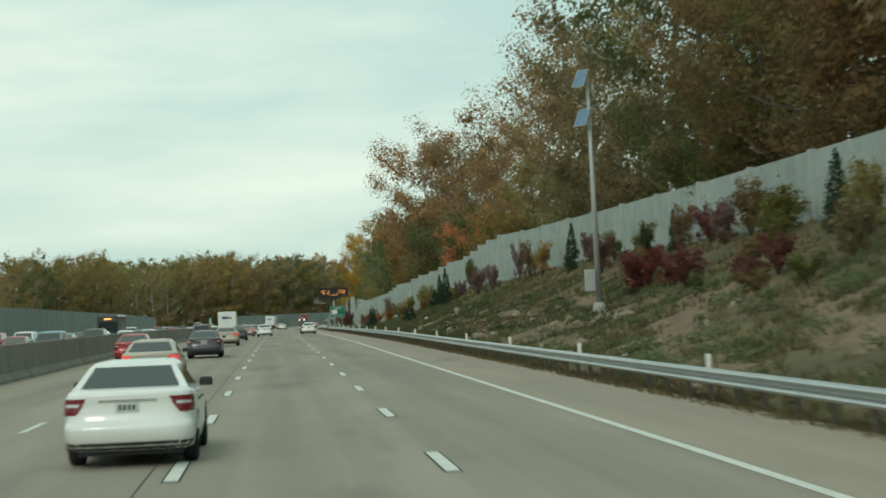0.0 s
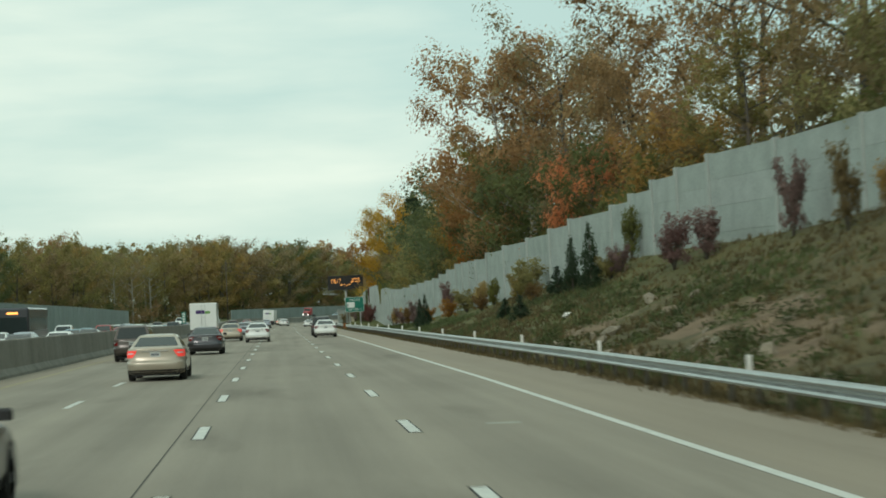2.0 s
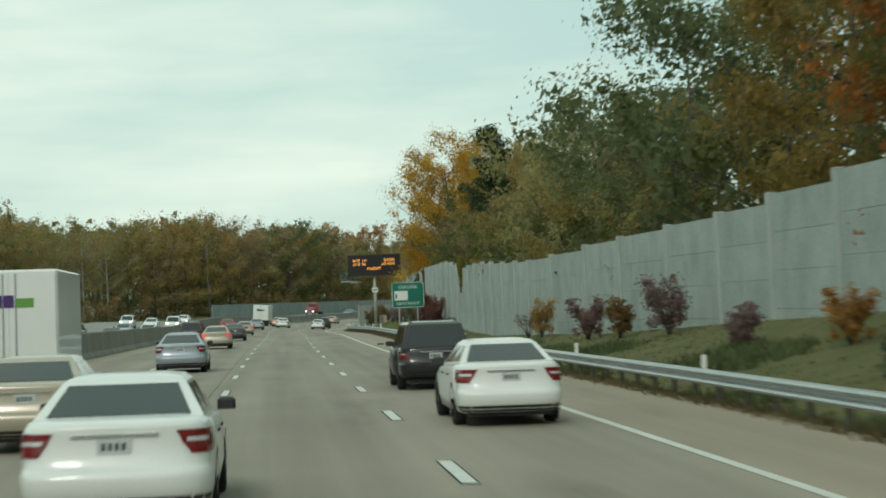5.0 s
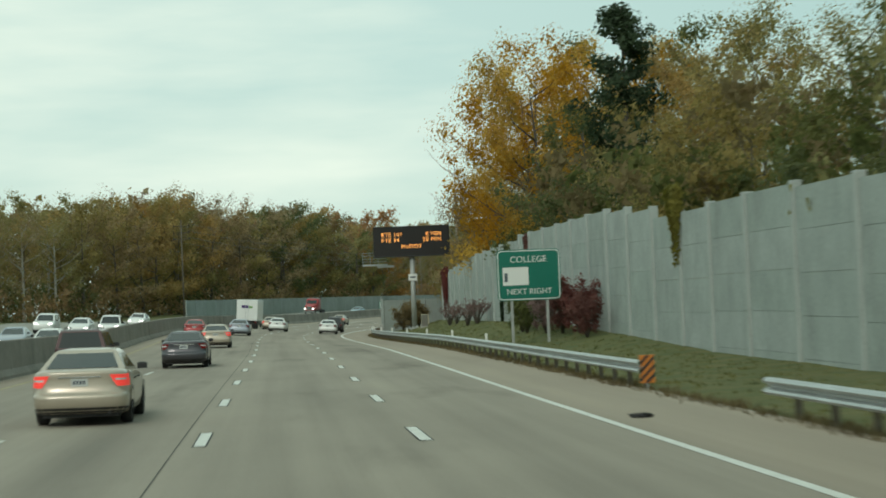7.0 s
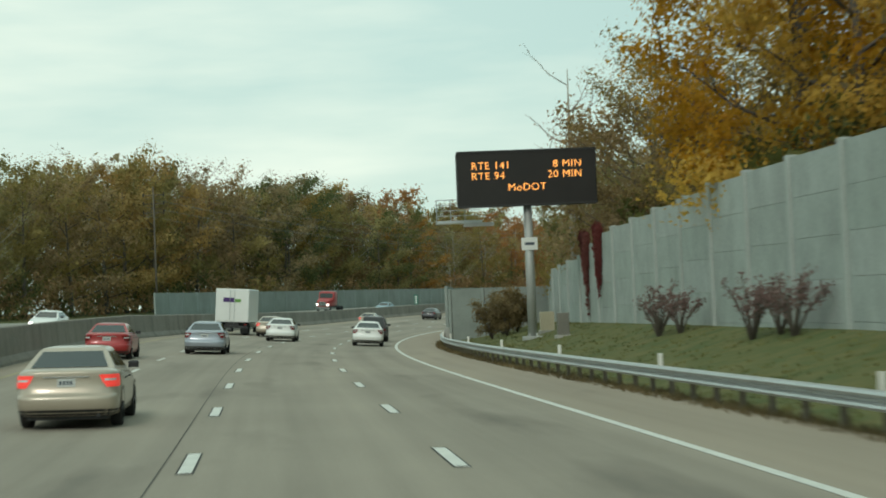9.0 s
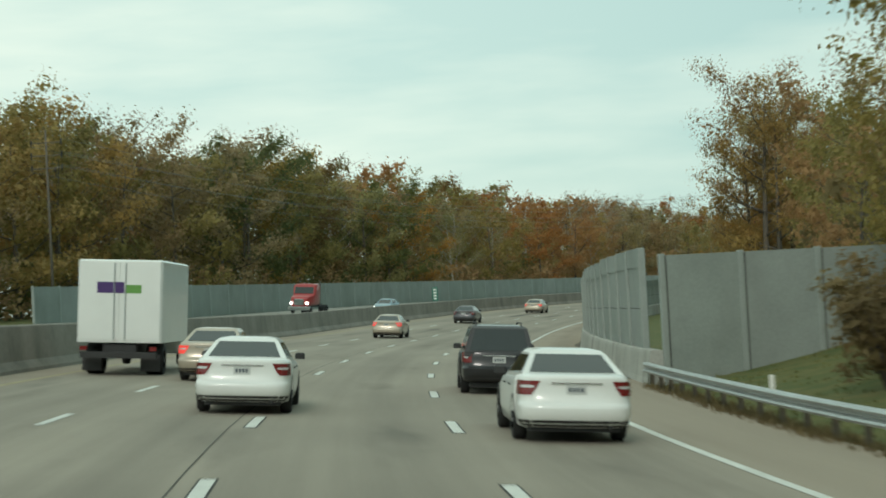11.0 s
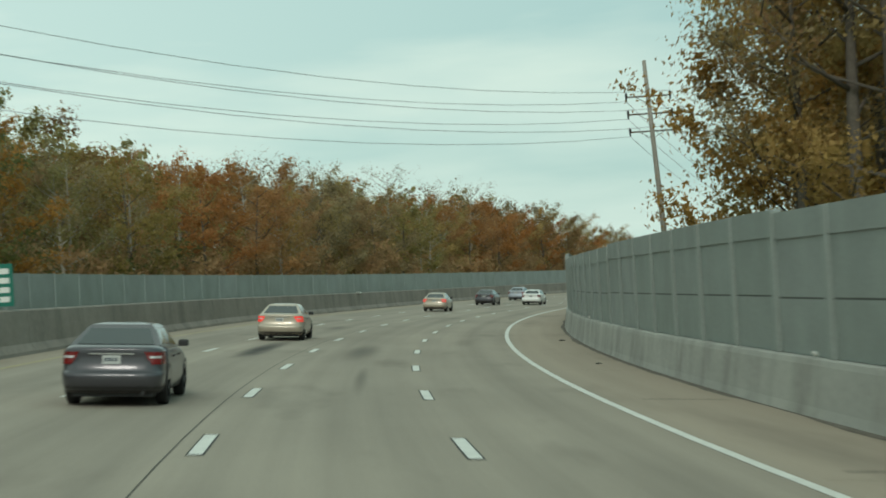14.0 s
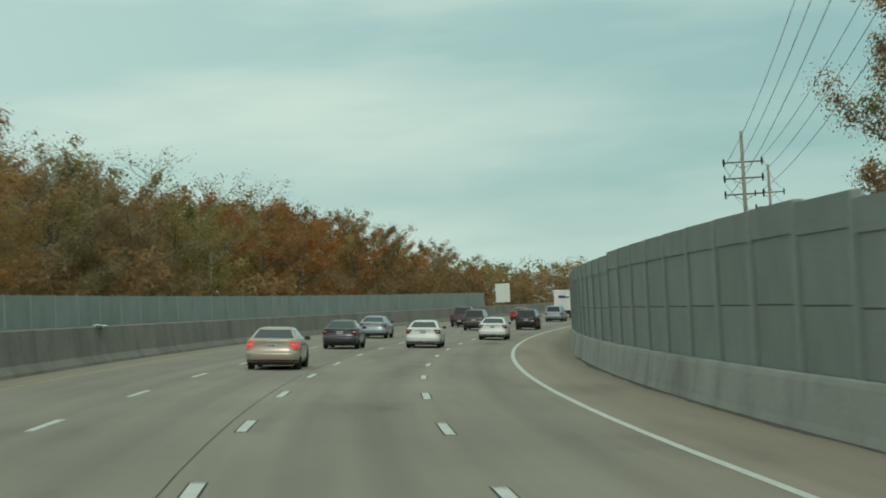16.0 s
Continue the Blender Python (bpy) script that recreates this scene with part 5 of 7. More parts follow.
PAINTS = {"white": paint("white_car_paint", (0.74, 0.76, 0.73), 0), "gold": paint("champagne_gold_paint", (0.44, 0.385, 0.305)), "red": paint("red_car_paint", (0.33, 0.02, 0.02), 0.1),
          "grey": paint("dark_grey_paint", (0.06, 0.06, 0.068)), "silver": paint("silver_blue_paint", (0.33, 0.37, 0.42)), "brown": paint("brown_grey_paint", (0.085, 0.07, 0.06)),
          "maroon": paint("dark_maroon_paint", (0.06, 0.022, 0.022)), "black": paint("black_car_paint", (0.018, 0.018, 0.02)), "blue": paint("pale_blue_paint", (0.18, 0.3, 0.36))}


def loft(rings):
    n = len(rings[0])
    verts = [p for r_ in rings for p in r_]
    faces = [(i * n + j, i * n + (j + 1) % n, (i + 1) * n + (j + 1) % n, (i + 1) * n + j) for i in range(len(rings) - 1) for j in range(n)]
    return verts, faces + [tuple(range(n - 1, -1, -1)), tuple(range((len(rings) - 1) * n, len(rings) * n))]


def body_ring(y, w, zb, zt, crown=0.03):
    half = [(w * 0.8, zb), (w * 0.95, zb + 0.05), (w, zb + (zt - zb) * 0.32), (w, zb + (zt - zb) * 0.62), (w * 0.985, zt - 0.1), (w * 0.95, zt - 0.03), (w * 0.84, zt), (w * 0.4, zt + crown)]
    return [(x, y, z) for x, z in half] + [(-x, y, z) for x, z in reversed(half)]


def quad_pane(name, corners, parent, material, thick=0.012):
    """A pane through four corners, with thickness inwards."""
    c = [Vector(p) for p in corners]
    nrm = (c[1] - c[0]).cross(c[3] - c[0]).normalized()
    v = [p + nrm * 0.008 for p in c] + [p - nrm * thick for p in c]
    f = [(0, 1, 2, 3), (7, 6, 5, 4), (0, 4, 5, 1), (1, 5, 6, 2), (2, 6, 7, 3), (3, 7, 4, 0)]
    return part(name, mesh_of(name, v, f, material), parent)


def lathe(profile, sides=20):
    """Turned about the x axis: profile of (x, r)."""
    verts = [(x, r_ * math.cos(2 * math.pi * j / sides), r_ * math.sin(2 * math.pi * j / sides)) for x, r_ in profile for j in range(sides)]
    faces = [(i * sides + j, i * sides + (j + 1) % sides, (i + 1) * sides + (j + 1) % sides, (i + 1) * sides + j) for i in range(len(profile) - 1) for j in range(sides)]
    return verts, faces + [tuple(range(sides)), tuple(range(len(profile) * sides - 1, (len(profile) - 1) * sides - 1, -1))]


def wheel_meshes(r_, w):
    ty = lathe([(-w / 2, r_ * 0.62), (-w / 2, r_ * 0.9), (-w / 2 + 0.03, r_), (w / 2 - 0.03, r_), (w / 2, r_ * 0.9), (w / 2, r_ * 0.62)])
    ri = lathe([(-w / 2 - 0.002, r_ * 0.18), (-w / 2 + 0.02, r_ * 0.3), (-w / 2 + 0.015, r_ * 0.6), (w / 2 - 0.015, r_ * 0.6), (w / 2 - 0.02, r_ * 0.3), (w / 2 + 0.002, r_ * 0.18)])
    return mesh_of("tyre", *ty, M_TYRE, smooth_faces=True), mesh_of("rim", *ri, M_RIM, smooth_faces=True)


WHEEL = wheel_meshes(0.33, 0.22)
BIGWHEEL = wheel_meshes(0.45, 0.5)


def add_wheels(car, meshes, r_, xs, ys):
    for x in xs:
        for y in ys:
            w = new("wheel")
            w.parent, w.location = car, (x, y, r_)
            part("tyre", meshes[0], w)
            part("rim", meshes[1], w)


def make_car(name, label, category, style):
    """style: sedan, suv or pickup. Local +y is ahead, x to the right, foot of the tyres at z = 0."""
    car = thing(name, label, category)
    p0 = PAINTS["white"]
    # rear shell: height, half width and rearmost y, from the bumper's foot to the deck; bump: where the bumper ends
    if style == "sedan":
        shell = [(0.24, 0.8, -2.22), (0.3, 0.86, -2.34), (0.4, 0.89, -2.41), (0.54, 0.9, -2.43), (0.6, 0.9, -2.415), (0.625, 0.895, -2.36), (0.66, 0.895, -2.325), (0.8, 0.9, -2.31), (0.93, 0.89, -2.295), (1.0, 0.87, -2.31), (1.035, 0.84, -2.3), (1.065, 0.79, -2.2), (1.082, 0.7, -2.02)]
        join, belt, roof, zr, wr, wb = -1.7, (-1.78, 1.12), (-1.02, 0.1), 1.46, 0.575, 0.81
        st = [(join, 0.91, 0.2, 1.075), (-1.5, 0.915, 0.2, 1.06), (-0.9, 0.915, 0.19, 0.99), (0.9, 0.91, 0.19, 0.97), (1.1, 0.905, 0.2, 0.96), (1.8, 0.88, 0.21, 0.86), (2.2, 0.8, 0.24, 0.75), (2.36, 0.66, 0.32, 0.66), (2.4, 0.5, 0.4, 0.58)]
        zb0, zb1, axles, lamp, plate = 1.07, 0.96, (-1.36, 1.42), (0.75, 0.97, 0.55), 0.76
    elif style == "pickup":
        shell = [(0.42, 0.84, -2.62), (0.46, 0.9, -2.78), (0.66, 0.92, -2.8), (0.69, 0.92, -2.66), (0.72, 0.92, -2.62), (1.06, 0.925, -2.6), (1.1, 0.91, -2.58)]
        join, belt, roof, zr, wr, wb = -2.1, (-0.75, 1.3), (-0.6, 0.55), 1.82, 0.66, 0.86
        st = [(join, 0.93, 0.4, 1.1), (0.0, 0.94, 0.36, 1.1), (1.0, 0.94, 0.36, 1.1), (1.4, 0.93, 0.36, 1.12), (2.2, 0.9, 0.36, 1.05), (2.6, 0.82, 0.38, 0.95), (2.7, 0.6, 0.45, 0.85)]
        zb0, zb1, axles, lamp, plate = 1.1, 1.1, (-1.5, 1.75), (0.76, 1.06, 0.76), 0.5
    else:
        shell = [(0.3, 0.82, -2.12), (0.36, 0.88, -2.29), (0.5, 0.91, -2.35), (0.64, 0.915, -2.345), (0.68, 0.91, -2.28), (0.72, 0.91, -2.25), (0.9, 0.91, -2.24), (1.02, 0.905, -2.23), (1.06, 0.88, -2.21)]
        join, belt, roof, zr, wr, wb = -1.6, (-2.2, 1.25), (-1.98, 0.25), 1.72, 0.65, 0.86
        st = [(join, 0.925, 0.26, 1.06), (0.9, 0.925, 0.26, 1.05), (1.2, 0.92, 0.26, 1.04), (1.8, 0.89, 0.28, 0.98), (2.15, 0.82, 0.3, 0.88), (2.28, 0.64, 0.38, 0.78)]
        zb0, zb1, axles, lamp, plate = 1.05, 1.04, (-1.32, 1.36), (0.78, 1.04, 0.66), 0.78

    def rim_at(z, out=0.0):
        """The rear's outline in plan at a height, from the middle round the right-hand corner."""
        zs = [q[0] for q in shell]
        w, yr = float(np.interp(z, zs, [q[1] for q in shell])) + out, float(np.interp(z, zs, [q[2] for q in shell])) - out
        return [(0.0, yr), (0.3, yr + 0.002), (w - 0.32, yr + 0.018), (w - 0.16, yr + 0.06), (w - 0.06, yr + 0.15), (w - 0.015, yr + 0.28), (w, yr + 0.45), (w, join)]

    def wrap(z0, z1, x0, y1, out, n=3, taper=0.0):
        """A skin on the right-hand rear, from x0 outwards round the corner to y1, between two heights."""
        rows = []
        for i in range(n + 1):
            z = z0 + (z1 - z0) * i / n
            line = rim_at(z, out)
            pts = []
            for (xa, ya), (xb, yb) in zip(line, line[1:]):
                for j in range(8):
                    x, y = xa + (xb - xa) * j / 8, ya + (yb - ya) * j / 8
                    pts.append((x, y))
            edge = [q for q in pts if q[0] >= x0 + taper * (1 - i / n) and q[1] <= y1]
            rows.append([edge[min(len(edge) - 1, round(j * (len(edge) - 1) / 9))] for j in range(10)])
        verts = [(x, y, z0 + (z1 - z0) * i / n) for i, r_ in enumerate(rows) for x, y in r_]
        return verts, [(i * 10 + j, i * 10 + j + 1, i * 10 + 11 + j, i * 10 + 10 + j) for i in range(n) for j in range(9)]

    def shell_mesh(levels, cap):
        rings = []
        for z, _, _ in levels:
            half = rim_at(z)
            rings.append([(x, y, z) for x, y in reversed(half)] + [(-x, y, z) for x, y in half[1:]])
        m = len(rings[0])
        v = [q for r_ in rings for q in r_]
        f = [(i * m + j, i * m + j + 1, (i + 1) * m + j + 1, (i + 1) * m + j) for i in range(len(rings) - 1) for j in range(m - 1)]
        if cap:
            f.append(tuple(range((len(rings) - 1) * m, len(rings) * m)))
        return v, f

    cut_ = next(i for i, q in enumerate(shell) if q[0] > 0.615)
    v, f = loft([body_ring(y, w, b, t) for y, w, b, t in st])
    part("body", mesh_of("body", v, f, p0, smooth_faces=True), car)
    part("boot", mesh_of("boot", *shell_mesh(shell[cut_:], True), p0, smooth_faces=True), car)
    bumper = part("rear_bumper", mesh_of("rear_bumper", *shell_mesh(shell[:cut_ + 1], False), p0, smooth_faces=True), car)
    for sx in (1, -1):
        # black trim round the bumper's foot, painting in the shadow below the car
        v, f = wrap(shell[0][0] + 0.01, shell[0][0] + 0.12, 0.0, shell[0][2] + 0.25, 0.006)
        part("lower_trim", mesh_of("lower_trim", [(sx * x, y, z) for x, y, z in v], f, M_TRIM), bumper)
        # wheel housings
        for y in axles:
            ring = [(r_, a) for r_ in (0.335, 0.4) for a in np.linspace(-0.35, math.pi + 0.35, 17)]
            v = [(sx * (0.93 if style != "sedan" else 0.917), y + r_ * math.cos(a), 0.34 + r_ * math.sin(a)) for r_, a in ring]
            part("wheel_arch", mesh_of("wheel_arch", v, [(i, i + 1, 18 + i, 17 + i) for i in range(16)], M_TRIM), car)
        for y in (-0.15, 0.72):
            mv, mf = box(0, 0.025, -0.09, 0.09, 0, 0.03, 0.008)
            part("door_handle", mesh_of("door_handle", [(sx * (0.905 + x), y - 0.5 + yy, 0.84 + z) for x, yy, z in mv], mf, M_TRIM), car)
    # cabin
    (y0, y1), (r0, r1) = belt, roof
    base = [(wb, y0, zb0), (wb, y1, zb1), (-wb, y1, zb1), (-wb, y0, zb0)]
    def roof_ring(w, back, front, z):
        return [(w, r0 - back, z), (w, r1 + front, z), (-w, r1 + front, z), (-w, r0 - back, z)]

    eave, brow, crown = roof_ring(wr + 0.04, 0.09, 0.1, zr - 0.085), roof_ring(wr - 0.03, -0.02, 0.0, zr - 0.03), roof_ring(wr - 0.2, -0.3, -0.25, zr)
    low = [(x, y, z - 0.12) for x, y, z in base]
    v, f = loft([low, base, eave, brow, crown])
    part("cabin", mesh_of("cabin", v, f, p0), car)

    def lerp(a, b, k):
        return Vector(a).lerp(Vector(b), k)

    def pane(name, bl, br, tr, tl, ins):
        """Inset by shares: left, right, bottom, top."""
        l_, r_, b_, t_ = ins
        B0, B1, T1, T0 = lerp(bl, br, l_), lerp(bl, br, 1 - r_), lerp(tl, tr, 1 - r_), lerp(tl, tr, l_)
        quad_pane(name, (B0.lerp(T0, b_), B1.lerp(T1, b_), B1.lerp(T1, 1 - t_), B0.lerp(T0, 1 - t_)), car, M_GLASS)

    pane("rear_window", base[3], base[0], eave[0], eave[3], (0.07, 0.07, 0.06, 0.05))
    pane("windscreen", base[1], base[2], eave[2], eave[1], (0.06, 0.06, 0.1, 0.06))
    for i, j in ((0, 1), (2, 3)):
        a, b, c, d = base[i], base[j], eave[j], eave[i]
        m0, m1 = lerp(a, b, 0.5), lerp(d, c, 0.5)
        pane("side_window", a, m0, m1, d, (0.14, 0.05, 0.12, 0.1))
        pane("side_window", m0, b, c, m1, (0.05, 0.14, 0.12, 0.1))
    yr = float(np.interp(plate + 0.08, [q[0] for q in shell], [q[2] for q in shell]))
    lz0, lz1, lx = lamp
    for sx in (1, -1):
        v, f = wrap(lz0, lz1, lx, -1.86 if style != "pickup" else -2.4, 0.01, 4, 0.14 if style == "sedan" else 0.02)
        lampob = part("tail_light", mesh_of("tail_light", [(sx * x, y, z) for x, y, z in v], f, M_TAIL), car)
        v, f = wrap(lz0 + 0.11, lz0 + 0.15, lx + 0.1, -2.1, 0.014, 1)
        part("reversing_lens", mesh_of("reversing_lens", [(sx * x, y, z) for x, y, z in v], f, M_LENS), lampob)
        hz = st[-1][3] if style == "sedan" else st[-1][3] + 0.06
        yf = st[-1][0]
        prof = [(0.48, hz - 0.08), (0.5, hz + 0.07), (0.78, hz + 0.12), (0.8, hz - 0.04)]
        rear = [(sx * x, yf + 0.03 - max(0, x - 0.45) * 0.5, z) for x, z in prof]
        front = [(x, y - 0.22, z) for x, y, z in rear]
        part("headlight", mesh_of("headlight", *loft([rear, front]), M_LAMP), car)
        mv, mf = box(0, 0.2, -0.06, 0.06, 0, 0.13, 0.03)
        part("wing_mirror", mesh_of("wing_mirror", [(sx * (0.86 + x), 0.62 + y, zb1 + 0.03 + z) for x, y, z in mv], mf, M_TRIM), car)
    plate_ob = part("number_plate", mesh_of("number_plate", *box(-0.16, 0.16, yr - 0.012, yr + 0.06, plate, plate + 0.15), M_PLATE), car)
    v, f = joined(*[box(-0.12 + 0.062 * i, -0.08 + 0.062 * i, yr - 0.016, yr - 0.012, plate + 0.04, plate + 0.11) for i in range(4)])
    part("plate_bar", mesh_of("plate_bar", v, f, M_BARS), plate_ob)
    if style != "pickup":
        part("chrome_strip", mesh_of("chrome_strip", *box(-0.4, 0.4, yr - 0.014, yr + 0.05, plate + 0.165, plate + 0.19), M_CHROME), car)
    part("exhaust", mesh_of("exhaust", *tube([(0.55, shell[1][2] + 0.05, shell[0][0] + 0.01), (0.55, shell[1][2] + 0.4, shell[0][0] + 0.02)], [0.04, 0.04], 8), M_TRIM), car)
    part("underbody", mesh_of("underbody", *box(-0.72, 0.72, shell[0][2] + 0.1, st[-2][0], 0.17, 0.3, 0.03), M_TRIM), car)
    if style == "suv":
        for sx in (1, -1):
            part("roof_rail", mesh_of("roof_rail", *tube([(sx * 0.56, -1.8, zr - 0.02), (sx * 0.56, -1.7, zr + 0.05), (sx * 0.56, 0, zr + 0.05), (sx * 0.56, 0.1, zr - 0.02)], [0.018] * 4, 6), M_TRIM), car)
    add_wheels(car, WHEEL, 0.33, (-0.8, 0.8), axles)
    return car


def recolour(car, colour, brakes=False):
    for o in car.children:
        n = o.name.split(".")[0]
        mm = PAINTS[colour] if n in ("body", "boot", "rear_bumper", "cabin") else M_BRAKE if (n == "tail_light" and brakes) else None
        if mm:
            o.material_slots[0].link = "OBJECT"
            o.material_slots[0].material = mm


def make_box_truck():
    t = thing("box_truck", "white box delivery truck with a coloured mark on its rear doors", "truck")
    white = PAINTS["white"]
    part("cargo_box", mesh_of("cargo_box", *box(-1.22, 1.22, -3.3, 1.9, 0.95, 3.35, 0.05), white), t)
    v, f = loft([body_ring(1.95, 1.0, 0.6, 2.0), body_ring(2.5, 1.0, 0.5, 2.2), body_ring(2.9, 1.0, 0.5, 1.5), body_ring(3.7, 0.95, 0.5, 1.35), body_ring(3.9, 0.8, 0.6, 1.2)])
    part("cab", mesh_of("cab", v, f, white, smooth_faces=True), t)
    part("chassis", mesh_of("chassis", *box(-0.5, 0.5, -3.2, 3.0, 0.55, 0.92, 0.03), M_TRIM), t)
    part("rear_bumper", mesh_of("rear_bumper", *box(-1.1, 1.1, -3.42, -3.2, 0.5, 0.68, 0.02), M_TRIM), t)
    for sx in (-1, 1):
        door = part("rear_door", mesh_of("rear_door", *box(min(sx * 0.02, sx * 1.16), max(sx * 0.02, sx * 1.16), -3.325, -3.3, 1.02, 3.28), white), t)
        part("door_bar", mesh_of("door_bar", *tube([(sx * 0.16, -3.345, 1.05), (sx * 0.16, -3.345, 3.25)], [0.018, 0.018], 6), M_GALV), door)
        part("tail_light", mesh_of("tail_light", *box(sx * 1.0 - 0.1, sx * 1.0 + 0.1, -3.44, -3.4, 0.72, 0.84), M_TAIL), t)
        part("mud_flap", mesh_of("mud_flap", *box(sx * 0.85 - 0.28, sx * 0.85 + 0.28, -2.9, -2.88, 0.12, 0.6), M_TRIM), t)
    mark = mat("purple_mark", (0.055, 0.02, 0.13), 0.5, 0, 0.05, 3, 20, 0)
    mark2 = mat("green_mark", (0.12, 0.3, 0.06), 0.5, 0, 0.05, 3, 20, 0)
    part("mark_block", mesh_of("mark_block", *box(-0.66, 0.12, -3.336, -3.326, 2.38, 2.7), mark), t, "plain purple block")
    part("mark_block", mesh_of("mark_block", *box(0.16, 0.62, -3.336, -3.326, 2.38, 2.62), mark2), t, "plain green block")
    add_wheels(t, BIGWHEEL, 0.45, (-0.88, 0.88), (-2.1,))
    add_wheels(t, WHEEL, 0.45, (-0.88, 0.88), (2.9,))
    return t


def make_tractor():
    """Red lorry tractor, facing +y."""
    t = thing("lorry_tractor", "red lorry tractor unit driving with its headlamps lit", "truck")
    red = PAINTS["red"]
    v, f = loft([body_ring(-0.6, 1.15, 1.0, 2.85), body_ring(0.2, 1.18, 0.9, 3.0), body_ring(0.9, 1.15, 0.9, 2.9), body_ring(1.25, 1.1, 0.9, 1.95), body_ring(2.6, 0.9, 0.8, 1.75), body_ring(2.85, 0.8, 0.8, 1.6)])
    part("cab", mesh_of("cab", v, f, red, smooth_faces=True), t)
    quad_pane("windscreen", ((0.95, 1.22, 2.05), (-0.95, 1.22, 2.05), (-0.92, 0.99, 2.7), (0.92, 0.99, 2.7)), t, M_GLASS)
    part("grille", mesh_of("grille", *box(-0.5, 0.5, 2.84, 2.9, 0.95, 1.55, 0.03), M_CHROME), t)
    part("front_bumper", mesh_of("front_bumper", *box(-1.15, 1.15, 2.75, 3.0, 0.45, 0.8, 0.04), M_CHROME), t)
    part("chassis", mesh_of("chassis", *box(-0.5, 0.5, -3.6, 1.0, 0.7, 1.0, 0.03), M_TRIM), t)
    for sx in (-1, 1):
        part("headlight", mesh_of("headlight", *box(sx * 0.78 - 0.13, sx * 0.78 + 0.13, 2.7, 2.9, 1.0, 1.25, 0.02), M_LAMP), t)
        part("exhaust_stack", mesh_of("exhaust_stack", *tube([(sx * 1.05, -0.75, 0.9), (sx * 1.05, -0.75, 3.3)], [0.08, 0.08], 8), M_CHROME), t)
    add_wheels(t, BIGWHEEL, 0.45, (-0.9, 0.9), (-2.0, -3.1))
    add_wheels(t, WHEEL, 0.45, (-0.9, 0.9), (1.9,))
    return t


def make_bus():
    # bus shape standing in for a tall dark vehicle, likely a car carrier
    b = thing("coach_bus", "dark bus-shaped vehicle with an added glowing amber strip above its windscreen", "bus")
    dark = PAINTS["grey"]
    part("body", mesh_of("body", *box(-1.25, 1.25, -5.5, 5.5, 0.35, 3.3, 0.14), dark), b)
    quad_pane("windscreen", ((1.1, 5.51, 1.15), (-1.1, 5.51, 1.15), (-1.08, 5.51, 2.55), (1.08, 5.51, 2.55)), b, M_GLASS)
    # added glowing strip in place of a reddish top; no lit sign is known here
    part("destination_sign", mesh_of("destination_sign", *box(-0.42, 0.42, 5.5, 5.53, 2.78, 2.95), M_LED), b)
    for sx in (-1, 1):
        part("headlight", mesh_of("headlight", *box(sx * 0.9 - 0.16, sx * 0.9 + 0.16, 5.5, 5.54, 0.65, 0.85), M_LAMP), b)
        for i in range(5):
            part("side_window", mesh_of("side_window", *box(sx * 1.255 - 0.006, sx * 1.255 + 0.006, -4.8 + 1.95 * i, -3.0 + 1.95 * i, 1.5, 2.6), M_GLASS), b)
    add_wheels(b, BIGWHEEL, 0.45, (-0.98, 0.98), (-3.2, 3.4))
    return b


M_LED = glow("amber_led", (1.0, 0.4, 0.09), 1.7)
STYLES = {}


def drive(style, colour, label, s, l, category="car", oncoming=False, brakes=False, turn=0.0, name=""):
    """Puts a vehicle on the road, tilted with its surface."""
    if style not in STYLES:
        STYLES[style] = make_box_truck() if style == "truck" else make_tractor() if style == "tractor" else make_bus() if style == "bus" else make_car(name or style, label, category, style)
        car = STYLES[style]
    else:
        car = copy_thing(STYLES[style], Matrix())
    h = -heading(s) + (math.pi if oncoming else 0) + radians(turn)
    ahead = (P(s + 1, l) - P(s - 1, l)).normalized()
    side = (P(s, l + 1) - P(s, l - 1)).normalized()
    up = side.cross(ahead).normalized()
    if oncoming:
        side, ahead = -side, -ahead
    m = Matrix((side, ahead, up)).transposed().to_4x4()
    m.translation = P(s, l, 0.003)
    car.matrix_basis = m @ Matrix.Rotation(radians(turn), 4, "Z")
    tagged(car, label, category, "oncoming traffic" if oncoming else "traffic ahead")
    if colour:
        recolour(car, colour, brakes)
    return car


